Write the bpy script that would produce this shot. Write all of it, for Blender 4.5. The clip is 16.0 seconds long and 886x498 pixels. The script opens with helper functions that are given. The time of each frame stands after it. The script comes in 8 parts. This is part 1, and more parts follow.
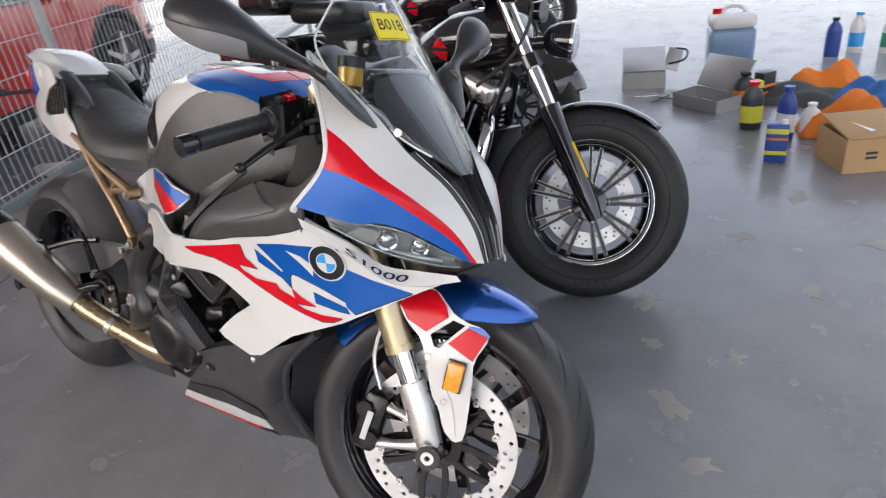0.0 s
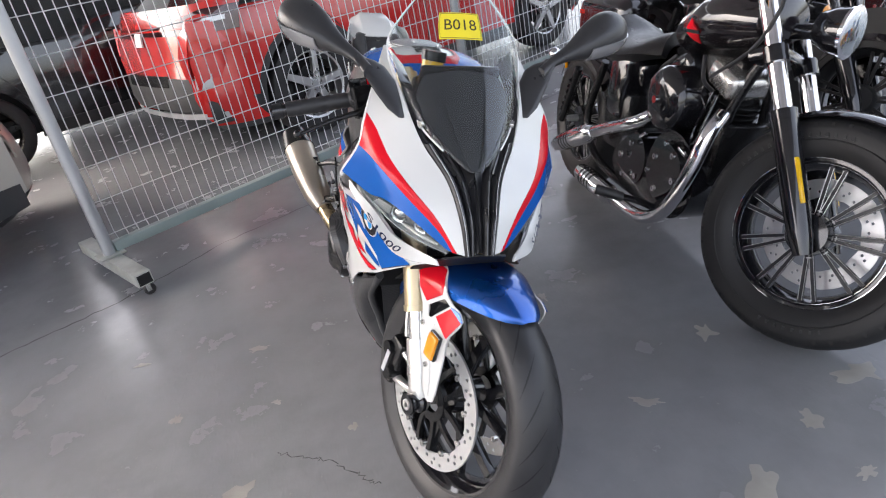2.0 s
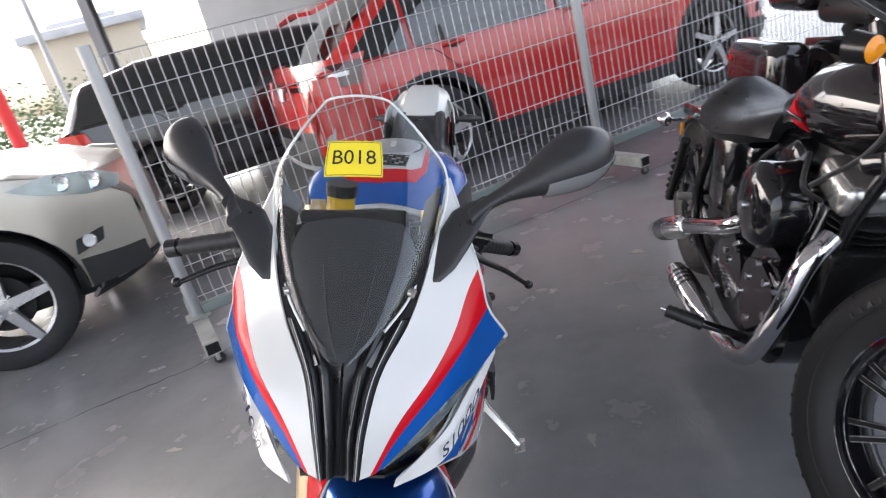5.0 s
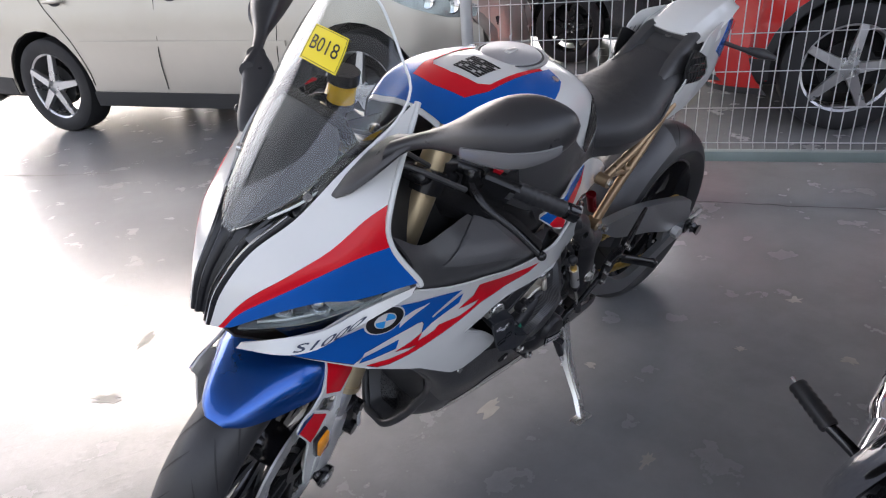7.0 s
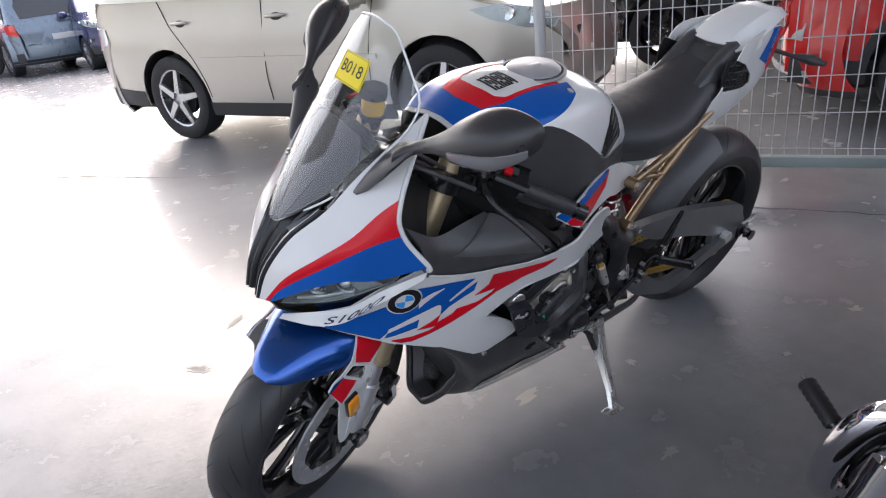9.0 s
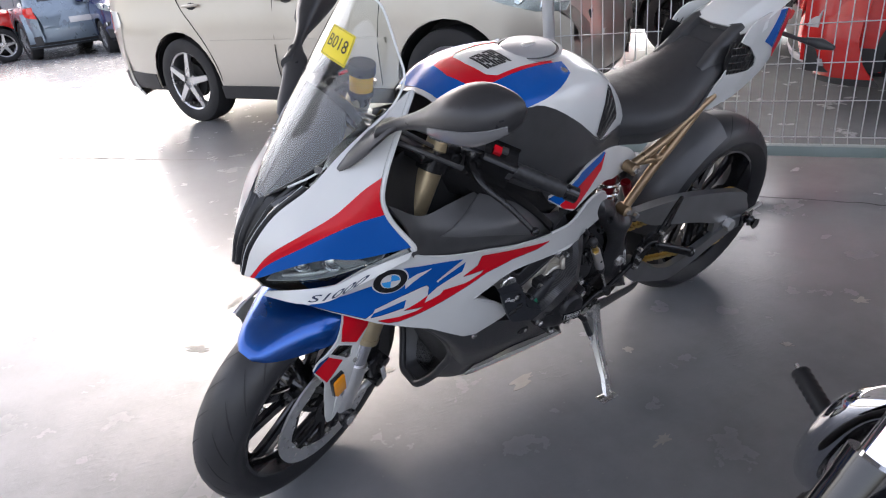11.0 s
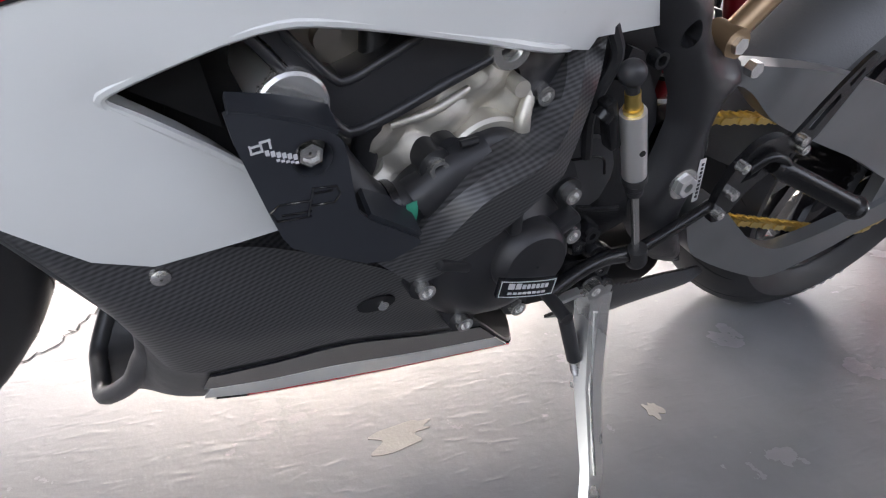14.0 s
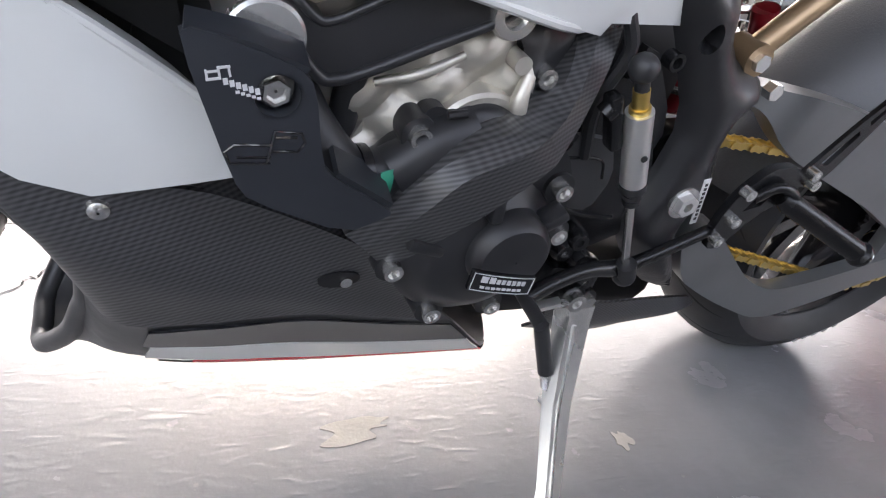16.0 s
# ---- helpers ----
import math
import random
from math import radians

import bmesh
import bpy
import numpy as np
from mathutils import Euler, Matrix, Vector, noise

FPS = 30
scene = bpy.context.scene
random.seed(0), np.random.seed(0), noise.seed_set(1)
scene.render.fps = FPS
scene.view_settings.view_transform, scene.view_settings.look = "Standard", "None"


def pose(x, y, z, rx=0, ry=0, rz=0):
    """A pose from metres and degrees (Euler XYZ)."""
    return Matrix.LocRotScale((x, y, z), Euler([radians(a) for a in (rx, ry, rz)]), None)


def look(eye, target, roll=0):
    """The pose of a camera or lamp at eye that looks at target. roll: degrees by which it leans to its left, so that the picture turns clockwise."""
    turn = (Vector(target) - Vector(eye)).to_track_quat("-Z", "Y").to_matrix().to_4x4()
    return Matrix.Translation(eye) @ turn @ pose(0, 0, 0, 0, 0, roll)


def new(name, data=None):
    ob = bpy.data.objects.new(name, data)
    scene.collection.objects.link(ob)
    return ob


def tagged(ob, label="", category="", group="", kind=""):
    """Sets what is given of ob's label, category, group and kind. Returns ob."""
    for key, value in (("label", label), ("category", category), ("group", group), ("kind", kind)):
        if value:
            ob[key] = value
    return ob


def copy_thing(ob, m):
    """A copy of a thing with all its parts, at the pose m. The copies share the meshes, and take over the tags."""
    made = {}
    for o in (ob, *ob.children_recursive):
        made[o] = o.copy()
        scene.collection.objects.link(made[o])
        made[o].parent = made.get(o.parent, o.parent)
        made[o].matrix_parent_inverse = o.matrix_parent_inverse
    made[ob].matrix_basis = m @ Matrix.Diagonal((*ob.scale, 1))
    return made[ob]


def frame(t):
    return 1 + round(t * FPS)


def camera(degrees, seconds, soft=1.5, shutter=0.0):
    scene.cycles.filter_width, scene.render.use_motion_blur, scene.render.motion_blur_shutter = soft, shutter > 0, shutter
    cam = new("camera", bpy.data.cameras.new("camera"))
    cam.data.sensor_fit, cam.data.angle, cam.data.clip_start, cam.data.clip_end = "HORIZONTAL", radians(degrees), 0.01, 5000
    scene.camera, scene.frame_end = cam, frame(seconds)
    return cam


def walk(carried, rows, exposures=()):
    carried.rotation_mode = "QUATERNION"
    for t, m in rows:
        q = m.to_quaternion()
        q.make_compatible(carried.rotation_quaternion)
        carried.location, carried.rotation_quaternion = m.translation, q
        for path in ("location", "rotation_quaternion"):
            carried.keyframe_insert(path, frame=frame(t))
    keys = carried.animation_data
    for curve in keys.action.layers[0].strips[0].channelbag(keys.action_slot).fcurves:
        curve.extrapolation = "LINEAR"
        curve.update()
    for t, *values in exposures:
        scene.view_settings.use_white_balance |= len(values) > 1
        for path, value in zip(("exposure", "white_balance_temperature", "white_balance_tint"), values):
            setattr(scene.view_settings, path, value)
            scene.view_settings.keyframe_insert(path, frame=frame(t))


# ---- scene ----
cam = camera(69.4, 16.0, soft=1.1, shutter=0.2)

PATH = [
    (0, (0.707, -0.618, 1.237), (-0.466, 0.71, 0.309), -7.4),
    (0.5, (0.948, -0.451, 1.26), (-0.521, 0.569, 0.365), -8.0),
    (0.8, (0.966, -0.319, 1.246), (-0.604, 0.569, 0.381), -7.9),
    (1, (0.964, -0.241, 1.234), (-0.595, 0.568, 0.278), -5.5),
    (1.5, (1.038, -0.104, 1.239), (-0.691, 0.381, 0.359), -8.8),
    (2, (1.191, 0.013, 1.239), (-0.596, 0.211, 0.361), -11.5),
    (2.5, (1.227, 0.03, 1.249), (-0.571, 0.264, 0.403), -11.8),
    (3, (1.241, 0.031, 1.246), (-0.562, 0.236, 0.405), -10.9),
    (3.5, (1.252, 0.053, 1.227), (-0.532, 0.257, 0.346), -10.3),
    (4, (1.205, 0.15, 1.24), (-0.624, 0.326, 0.449), -14.8),
    (4.5, (0.96, 0.308, 1.254), (-0.878, 0.35, 0.467), -12.8),
    (5, (0.798, 0.569, 1.24), (-1.046, 0.212, 0.553), -15.0),
    (5.2, (0.746, 0.655, 1.233), (-1.056, 0.121, 0.548), -14.9),
    (7.3, (0.371, 1.224, 1.191), (-0.715, -0.103, 0.374), -3.8),
    (7.5, (0.395, 1.267, 1.202), (-0.713, -0.054, 0.404), -3.6),
    (8, (0.388, 1.335, 1.227), (-0.618, -0.090, 0.473), -4.5),
    (8.5, (0.360, 1.383, 1.235), (-0.554, -0.116, 0.509), -6.2),
    (8.7, (0.355, 1.385, 1.230), (-0.537, -0.109, 0.467), -6.6),
    (10.8, (0.299, 1.399, 1.204), (-0.534, -0.111, 0.407), -6.8),
    (11, (0.301, 1.407, 1.195), (-0.530, -0.101, 0.392), -6.6),
    (11.5, (0.251, 1.386, 1.162), (-0.505, -0.116, 0.279), -7.6),
    (12, (0.148, 1.189, 1.092), (-0.699, -0.232, 0.158), -2.7),
    (12.5, (0.002, 1.011, 0.988), (-0.851, -0.429, 0.089), -0.2),
    (13, (-0.219, 0.841, 0.828), (-0.962, -0.765, -0.104), -1.7),
    (13.5, (-0.317, 0.763, 0.641), (-1.083, -0.897, -0.171), 4.2),
    (14, (-0.354, 0.733, 0.568), (-1.188, -0.888, -0.255), 3.7),
    (14.5, (-0.362, 0.721, 0.558), (-1.217, -0.902, -0.238), 6.0),
    (15, (-0.362, 0.716, 0.554), (-1.218, -0.915, -0.226), 8.1),
    (15.5, (-0.37, 0.713, 0.541), (-1.204, -0.939, -0.219), 9.6),
    (16, (-0.386, 0.718, 0.534), (-1.23, -0.914, -0.257), 11.5),
]
walk(cam, [(t, look(eye, target, roll)) for t, eye, target, roll in PATH],
     [(0.0, 2.15, 7000, 14), (1.5, 2.55, 6900, 14), (5.2, 2.6, 6900, 14), (7.4, 2.32, 6800, 16), (8.0, 2.40, 6800, 16), (8.5, 2.28, 6800, 16), (10.8, 2.36, 6800, 16), (11.2, 2.4, 6800, 16), (12.0, 2.5, 7000, 16), (12.6, 3.03, 7200, 15), (13, 3.3, 7300, 17), (14, 3.1, 7100, 15), (14.6, 3.25, 7100, 15), (16, 3.4, 7100, 15)])

# ---- daylight: bright overcast sky round an open-sided shed ----
world = bpy.data.worlds.new("world")
scene.world = world
world.use_nodes = True
wn = world.node_tree.nodes
sky = wn.new("ShaderNodeTexSky")
sky.sky_type, sky.sun_disc, sky.sun_elevation, sky.sun_rotation = "NISHITA", False, radians(48), radians(200)
sky.dust_density, sky.air_density, sky.ozone_density = 5.0, 1.0, 0.8
wn["Background"].inputs[1].default_value = 0.15
pale = wn.new("ShaderNodeHueSaturation")
pale.inputs["Saturation"].default_value = 0.6
world.node_tree.links.new(sky.outputs[0], pale.inputs["Color"])
world.node_tree.links.new(pale.outputs[0], wn["Background"].inputs[0])
sun = new("sun", bpy.data.lights.new("sun", "SUN"))
sun.data.energy, sun.data.angle, sun.data.color = 0.6, radians(14), (1.0, 0.985, 0.965)
sun.matrix_world = look((0, 0, 0), (0.28, 0.75, -0.9))

# ---- mesh helpers ----
from mathutils import geometry


def spline(ctrl, t):
    """Catmull-Rom through ctrl at parameter t, 0 to len - 1."""
    n = len(ctrl)
    i = min(max(int(math.floor(t)), 0), n - 2)
    s = t - i
    p1, p2 = np.asarray(ctrl[i], float), np.asarray(ctrl[i + 1], float)
    p0 = np.asarray(ctrl[i - 1], float) if i > 0 else 2 * p1 - p2
    p3 = np.asarray(ctrl[i + 2], float) if i + 2 < n else 2 * p2 - p1
    return 0.5 * (2 * p1 + (p2 - p0) * s + (2 * p0 - 5 * p1 + 4 * p2 - p3) * s * s + (3 * p1 - p0 - 3 * p2 + p3) * s ** 3)


def surface(curves):
    """A function of u and v in 0 to 1 over a net of curves: u runs along them, v from the first to the last."""
    def at(u, v):
        rows = [spline(c, u * (len(c) - 1)) for c in curves]
        return spline(rows, v * (len(curves) - 1))
    return at


def chaikin(pts, rounds=1, closed=True):
    for _ in range(rounds):
        out = []
        m = len(pts)
        for i in range(m if closed else m - 1):
            a, b = np.array(pts[i], float), np.array(pts[(i + 1) % m], float)
            out += [tuple(0.8 * a + 0.2 * b), tuple(0.2 * a + 0.8 * b)]
        pts = out if closed else [pts[0]] + out + [pts[-1]]
    return pts


def from_faces(verts, faces):
    bm = bmesh.new()
    vs = [bm.verts.new(tuple(map(float, v))) for v in verts]
    for f in faces:
        try:
            bm.faces.new([vs[i] for i in f])
        except ValueError:
            pass
    return bm


def thicken(verts, faces, th):
    """A closed shell: the faces, and a copy of them pushed th along the normals."""
    verts = np.asarray(verts, float)
    nor = np.zeros_like(verts)
    for f in faces:
        a, b, c = verts[f[0]], verts[f[1]], verts[f[2]]
        nn = np.cross(b - a, c - a)
        if len(f) == 4:
            nn = nn + np.cross(c - a, verts[f[3]] - a)
        for i in f:
            nor[i] += nn
    nor /= np.maximum(np.linalg.norm(nor, axis=1, keepdims=True), 1e-9)
    n = len(verts)
    back = verts - nor * th
    edges = {}
    for f in faces:
        for i in range(len(f)):
            a, b = f[i], f[(i + 1) % len(f)]
            edges[(a, b)] = 1
    rim = [(a, b) for a, b in edges if (b, a) not in edges]
    allf = [tuple(f) for f in faces] + [tuple(i + n for i in reversed(f)) for f in faces] + [(b, a, a + n, b + n) for a, b in rim]
    return from_faces(np.vstack([verts, back]), allf)


def sheet(curves, nu=16, nv=8, th=0.004, v0=0.0, v1=1.0, flip=False, u0=0.0, u1=1.0):
    at = curves if callable(curves) else surface(curves)
    verts = [at(u0 + (u1 - u0) * i / nu, v0 + (v1 - v0) * j / nv) for j in range(nv + 1) for i in range(nu + 1)]
    faces = []
    for j in range(nv):
        for i in range(nu):
            a = j * (nu + 1) + i
            q = (a, a + 1, a + nu + 2, a + nu + 1)
            faces.append(tuple(reversed(q)) if flip else q)
    return thicken(verts, faces, th)


def inside(p, poly):
    x, y = p
    hit = False
    for i in range(len(poly)):
        (x1, y1), (x2, y2) = poly[i - 1], poly[i]
        if (y1 > y) != (y2 > y) and x < (x2 - x1) * (y - y1) / (y2 - y1) + x1:
            hit = not hit
    return hit


def plate(outline, at, th=0.004, holes=(), step=0.03, flip=False):
    """A panel: the flat outline, less its holes, laid on the surface at(a, b), with a thickness."""
    pts, edges = [], []
    for loop in (outline, *holes):
        first = len(pts)
        for i in range(len(loop)):
            a, b = np.array(loop[i], float), np.array(loop[(i + 1) % len(loop)], float)
            k = max(1, int(np.linalg.norm(b - a) / step))
            pts += [tuple(a + (b - a) * j / k) for j in range(k)]
        edges += [(i, i + 1) for i in range(first, len(pts) - 1)] + [(len(pts) - 1, first)]
    lo, hi = np.min(outline, axis=0), np.max(outline, axis=0)
    for x in np.arange(lo[0] + step * 0.5, hi[0], step):
        for y in np.arange(lo[1] + step * 0.5, hi[1], step):
            if inside((x, y), outline) and not any(inside((x, y), h) for h in holes):
                pts.append((x, y))
    v2, _, tri, *_ = geometry.delaunay_2d_cdt([Vector(p) for p in pts], edges, [], 0, 1e-6)
    keep = []
    for f in tri:
        c = sum((v2[i] for i in f), Vector((0, 0))) / 3
        if inside(c, outline) and not any(inside(c, h) for h in holes):
            keep.append(tuple(reversed(f)) if flip else tuple(f))
    return thicken([at(p.x, p.y) for p in v2], keep, th)


def ring_loft(rings, caps=True):
    n = len(rings[0])
    verts = [p for r in rings for p in r]
    faces = [(j * n + i, j * n + (i + 1) % n, (j + 1) * n + (i + 1) % n, (j + 1) * n + i) for j in range(len(rings) - 1) for i in range(n)]
    if caps:
        faces += [tuple(reversed(range(n))), tuple(range((len(rings) - 1) * n, len(rings) * n))]
    bm = from_faces(verts, faces)
    bmesh.ops.recalc_face_normals(bm, faces=bm.faces)
    return bm


def tube(pts, r, seg=10, smooth=4, flat=1.0):
    """A round bar along pts; r is one radius or one for each point. flat squeezes it sideways."""
    rs = [r] * len(pts) if np.isscalar(r) else list(r)
    m = (len(pts) - 1) * smooth if smooth and len(pts) > 2 else len(pts) - 1
    ts = [k * (len(pts) - 1) / m for k in range(m + 1)]
    path = [spline(pts, t) for t in ts]
    rad = [float(np.interp(t, range(len(rs)), rs)) for t in ts]
    rings, side = [], None
    for k, p in enumerate(path):
        d = path[min(k + 1, m)] - path[max(k - 1, 0)]
        d = d / max(np.linalg.norm(d), 1e-9)
        if side is None:
            side = np.cross(d, (0, 0, 1) if abs(d[2]) < 0.9 else (0, 1, 0))
        side = side - d * (side @ d)
        side /= np.linalg.norm(side)
        up = np.cross(side, d)
        rings.append([p + rad[k] * (math.cos(a) * side + flat * math.sin(a) * up) for a in np.linspace(0, 2 * math.pi, seg, endpoint=False)])
    return ring_loft(rings)


def revolve(profile, seg=48, centre=(0, 0, 0), closed=True):
    """A ring about the y axis: profile of (radius, y)."""
    n = len(profile)
    verts = [(r * math.sin(a), y, r * math.cos(a)) for a in np.linspace(0, 2 * math.pi, seg, endpoint=False) for r, y in profile]
    faces = []
    for k in range(seg):
        for i in range(n if closed else n - 1):
            a, b = k * n + i, k * n + (i + 1) % n
            faces.append((a, b, (b + n) % (seg * n), (a + n) % (seg * n)))
    bm = from_faces(np.array(verts) + np.array(centre), faces)
    bmesh.ops.remove_doubles(bm, verts=bm.verts, dist=1e-6)
    bmesh.ops.recalc_face_normals(bm, faces=bm.faces)
    return bm


def cyl(a, b, r, seg=16, r2=None):
    return tube([a, b], [r, r if r2 is None else r2], seg, 0)


def box(size, m=None, bevel=0.004, segs=2):
    bm = bmesh.new()
    bmesh.ops.create_cube(bm, size=1, matrix=Matrix.Diagonal((*size, 1)))
    if bevel:
        bmesh.ops.bevel(bm, geom=bm.edges[:], offset=bevel, segments=segs, affect="EDGES", profile=0.5)
    if m is not None:
        bm.transform(m)
    return bm


def blob(size, m, cut=2):
    bm = bmesh.new()
    bmesh.ops.create_icosphere(bm, subdivisions=cut, radius=1, matrix=m @ Matrix.Diagonal((*size, 1)))
    return bm


def join(*bms):
    out = bmesh.new()
    tmp = bpy.data.meshes.new("tmp")
    for b in bms:
        b.to_mesh(tmp)
        out.from_mesh(tmp)
        b.free()
    bpy.data.meshes.remove(tmp)
    return out


def flipped(bm):
    """The mirror image across y = 0."""
    out = bm.copy()
    out.transform(Matrix.Diagonal((1, -1, 1, 1)))
    bmesh.ops.reverse_faces(out, faces=out.faces)
    return out


def part(name, bm, material, parent=None, label="", angle=38):
    me = bpy.data.meshes.new(name)
    bm.to_mesh(me)
    bm.free()
    me.polygons.foreach_set("use_smooth", [True] * len(me.polygons))
    me.set_sharp_from_angle(angle=radians(angle))
    if material is not None:
        me.materials.append(material)
    ob = new(name, me)
    if parent is not None:
        ob.parent = parent
    return tagged(ob, label)


def both(name, bm, material, parent, label=""):
    other = flipped(bm)
    return part(name, bm, material, parent, label), part(name, other, material, parent, label)


def pieces(name, bms, material, parent, label=""):
    """Each mesh of a list as a part of its own."""
    return [part(name, bm, material, parent, label) for bm in bms]


def rounded(bm, off=0.002, segs=2, steep=50):
    """Round the sharp edges of a mesh."""
    sharp = [e for e in bm.edges if len(e.link_faces) == 2 and e.calc_face_angle(0) > radians(steep)]
    bmesh.ops.bevel(bm, geom=sharp, offset=off, segments=segs, affect="EDGES", profile=0.5, clamp_overlap=True)
    return bm


def sided(bms, s):
    """The list as it is for the left side, mirrored for the right."""
    return bms if s > 0 else [flipped(b) for b in bms]


def thing(name, m, label, category, group="", kind=""):
    ob = new(name)
    ob.empty_display_size = 0.1
    ob.matrix_basis = m
    return tagged(ob, label, category, group, kind)


def text_mesh(body, size, at, bold=0.0):
    """Letters of the built-in font, laid on the surface at(a, b) in the text's own plane."""
    cu = bpy.data.curves.new("text", "FONT")
    cu.body, cu.size, cu.align_x, cu.align_y, cu.resolution_u, cu.offset = body, size, "CENTER", "CENTER", 3, bold
    ob = bpy.data.objects.new("text", cu)
    me = bpy.data.meshes.new_from_object(ob)
    bm = bmesh.new()
    bm.from_mesh(me)
    for v in bm.verts:
        v.co = Vector(tuple(map(float, at(v.co.x, v.co.y))))
    bpy.data.objects.remove(ob)
    bpy.data.meshes.remove(me)
    bpy.data.curves.remove(cu)
    return bm


# ---- materials ----
def shader(name, colour, rough=0.5, metal=0.0, coat=0.0, grain=0.0, scale=60.0, bump=0.0, vary=0.0, transmission=0.0, ior=1.45, gloss=0.5):
    """A surface with noise at two scales in its colour, gloss and relief."""
    mat = bpy.data.materials.new(name)
    mat.use_nodes = True
    nt = mat.node_tree
    b = nt.nodes["Principled BSDF"]
    b.inputs["Base Color"].default_value = (*colour, 1)
    b.inputs["Roughness"].default_value, b.inputs["Metallic"].default_value = rough, metal
    b.inputs["Coat Weight"].default_value, b.inputs["Coat Roughness"].default_value = coat, 0.04
    b.inputs["Specular IOR Level"].default_value = gloss
    b.inputs["Transmission Weight"].default_value, b.inputs["IOR"].default_value = transmission, ior
    co = nt.nodes.new("ShaderNodeTexCoord")
    big = nt.nodes.new("ShaderNodeTexNoise")
    big.inputs["Scale"].default_value, big.inputs["Detail"].default_value = scale * 0.12, 6
    fine = nt.nodes.new("ShaderNodeTexNoise")
    fine.inputs["Scale"].default_value, fine.inputs["Detail"].default_value = scale * 4, 4
    for n in (big, fine):
        nt.links.new(co.outputs["Object"], n.inputs["Vector"])
    if vary or grain:
        mix = nt.nodes.new("ShaderNodeMix")
        mix.data_type, mix.blend_type = "RGBA", "MULTIPLY"
        mix.inputs["Factor"].default_value = 1.0
        mix.inputs[6].default_value = (*colour, 1)
        rng = nt.nodes.new("ShaderNodeMapRange")
        rng.inputs["From Min"].default_value, rng.inputs["From Max"].default_value = 0.3, 0.7
        rng.inputs["To Min"].default_value, rng.inputs["To Max"].default_value = 1 - vary, 1 + vary * 0.4
        nt.links.new(big.outputs["Fac"], rng.inputs["Value"])
        nt.links.new(rng.outputs[0], mix.inputs[7])
        nt.links.new(mix.outputs[2], b.inputs["Base Color"])
    rr = nt.nodes.new("ShaderNodeMapRange")
    rr.inputs["From Min"].default_value, rr.inputs["From Max"].default_value = 0.3, 0.7
    rr.inputs["To Min"].default_value, rr.inputs["To Max"].default_value = rough * (0.95 if rough < 0.3 else 0.82), min(rough * (1.05 if rough < 0.3 else 1.18), 1.0)
    nt.links.new(big.outputs["Fac"], rr.inputs["Value"])
    nt.links.new(rr.outputs[0], b.inputs["Roughness"])
    if bump:
        bp = nt.nodes.new("ShaderNodeBump")
        bp.inputs["Strength"].default_value, bp.inputs["Distance"].default_value = bump, 0.001
        nt.links.new(fine.outputs["Fac"], bp.inputs["Height"])
        nt.links.new(bp.outputs[0], b.inputs["Normal"])
    return mat


def carbon(name, size=0.0035, rough=0.36):
    """Twill weave: fine slanting bands, broken into short dashes across them."""
    mat = shader(name, (0.02, 0.02, 0.022), rough, coat=0.15)
    nt = mat.node_tree
    b = nt.nodes["Principled BSDF"]
    co = nt.nodes.new("ShaderNodeTexCoord")

    def wave(along, period):
        dot = nt.nodes.new("ShaderNodeVectorMath")
        dot.operation = "DOT_PRODUCT"
        nt.links.new(co.outputs["Object"], dot.inputs[0])
        dot.inputs[1].default_value = [2 * math.pi / period * k for k in along]
        sine = nt.nodes.new("ShaderNodeMath")
        sine.operation = "SINE"
        nt.links.new(dot.outputs["Value"], sine.inputs[0])
        half = nt.nodes.new("ShaderNodeMath")
        half.operation = "MULTIPLY_ADD"
        half.inputs[1].default_value = half.inputs[2].default_value = 0.5
        nt.links.new(sine.outputs[0], half.inputs[0])
        return half.outputs[0]

    mul = nt.nodes.new("ShaderNodeMath")
    mul.operation = "MULTIPLY_ADD"
    nt.links.new(wave((0.36, -0.45, 0.82), size * 0.9), mul.inputs[0])
    mul.inputs[1].default_value = 0.75
    sub = nt.nodes.new("ShaderNodeMath")
    sub.operation = "MULTIPLY"
    nt.links.new(wave((0.85, 0.30, 0.30), size * 1.3), sub.inputs[0])
    sub.inputs[1].default_value = 0.25
    nt.links.new(sub.outputs[0], mul.inputs[2])
    mx = nt.nodes.new("ShaderNodeMix")
    mx.data_type = "RGBA"
    mx.inputs[6].default_value, mx.inputs[7].default_value = (0.014, 0.014, 0.015, 1), (0.075, 0.075, 0.078, 1)
    nt.links.new(mul.outputs[0], mx.inputs["Factor"])
    nt.links.new(mx.outputs[2], b.inputs["Base Color"])
    bp = nt.nodes.new("ShaderNodeBump")
    bp.inputs["Strength"].default_value, bp.inputs["Distance"].default_value = 0.25, 0.0005
    nt.links.new(mul.outputs[0], bp.inputs["Height"])
    nt.links.new(bp.outputs[0], b.inputs["Normal"])
    return mat


WHITE = shader("white_paint", (0.62, 0.625, 0.61), 0.20, coat=0.5, vary=0.03)
BLUE = shader("blue_paint", (0.000, 0.088, 0.38), 0.22, 0.1, coat=0.06, vary=0.06, gloss=0.28)
FENDER_BLUE = shader("metallic_blue_paint", (0.000, 0.075, 0.34), 0.30, 0.85, coat=1.0, vary=0.06, gloss=0.5)
RED = shader("red_paint", (0.60, 0.006, 0.016), 0.22, coat=0.06, vary=0.04, gloss=0.28)
LIGHT_BLUE = shader("light_blue_enamel", (0.02, 0.30, 0.72), 0.2, coat=0.6)
GLOSS_BLACK = shader("gloss_black", (0.008, 0.008, 0.01), 0.12, coat=0.6, vary=0.1)
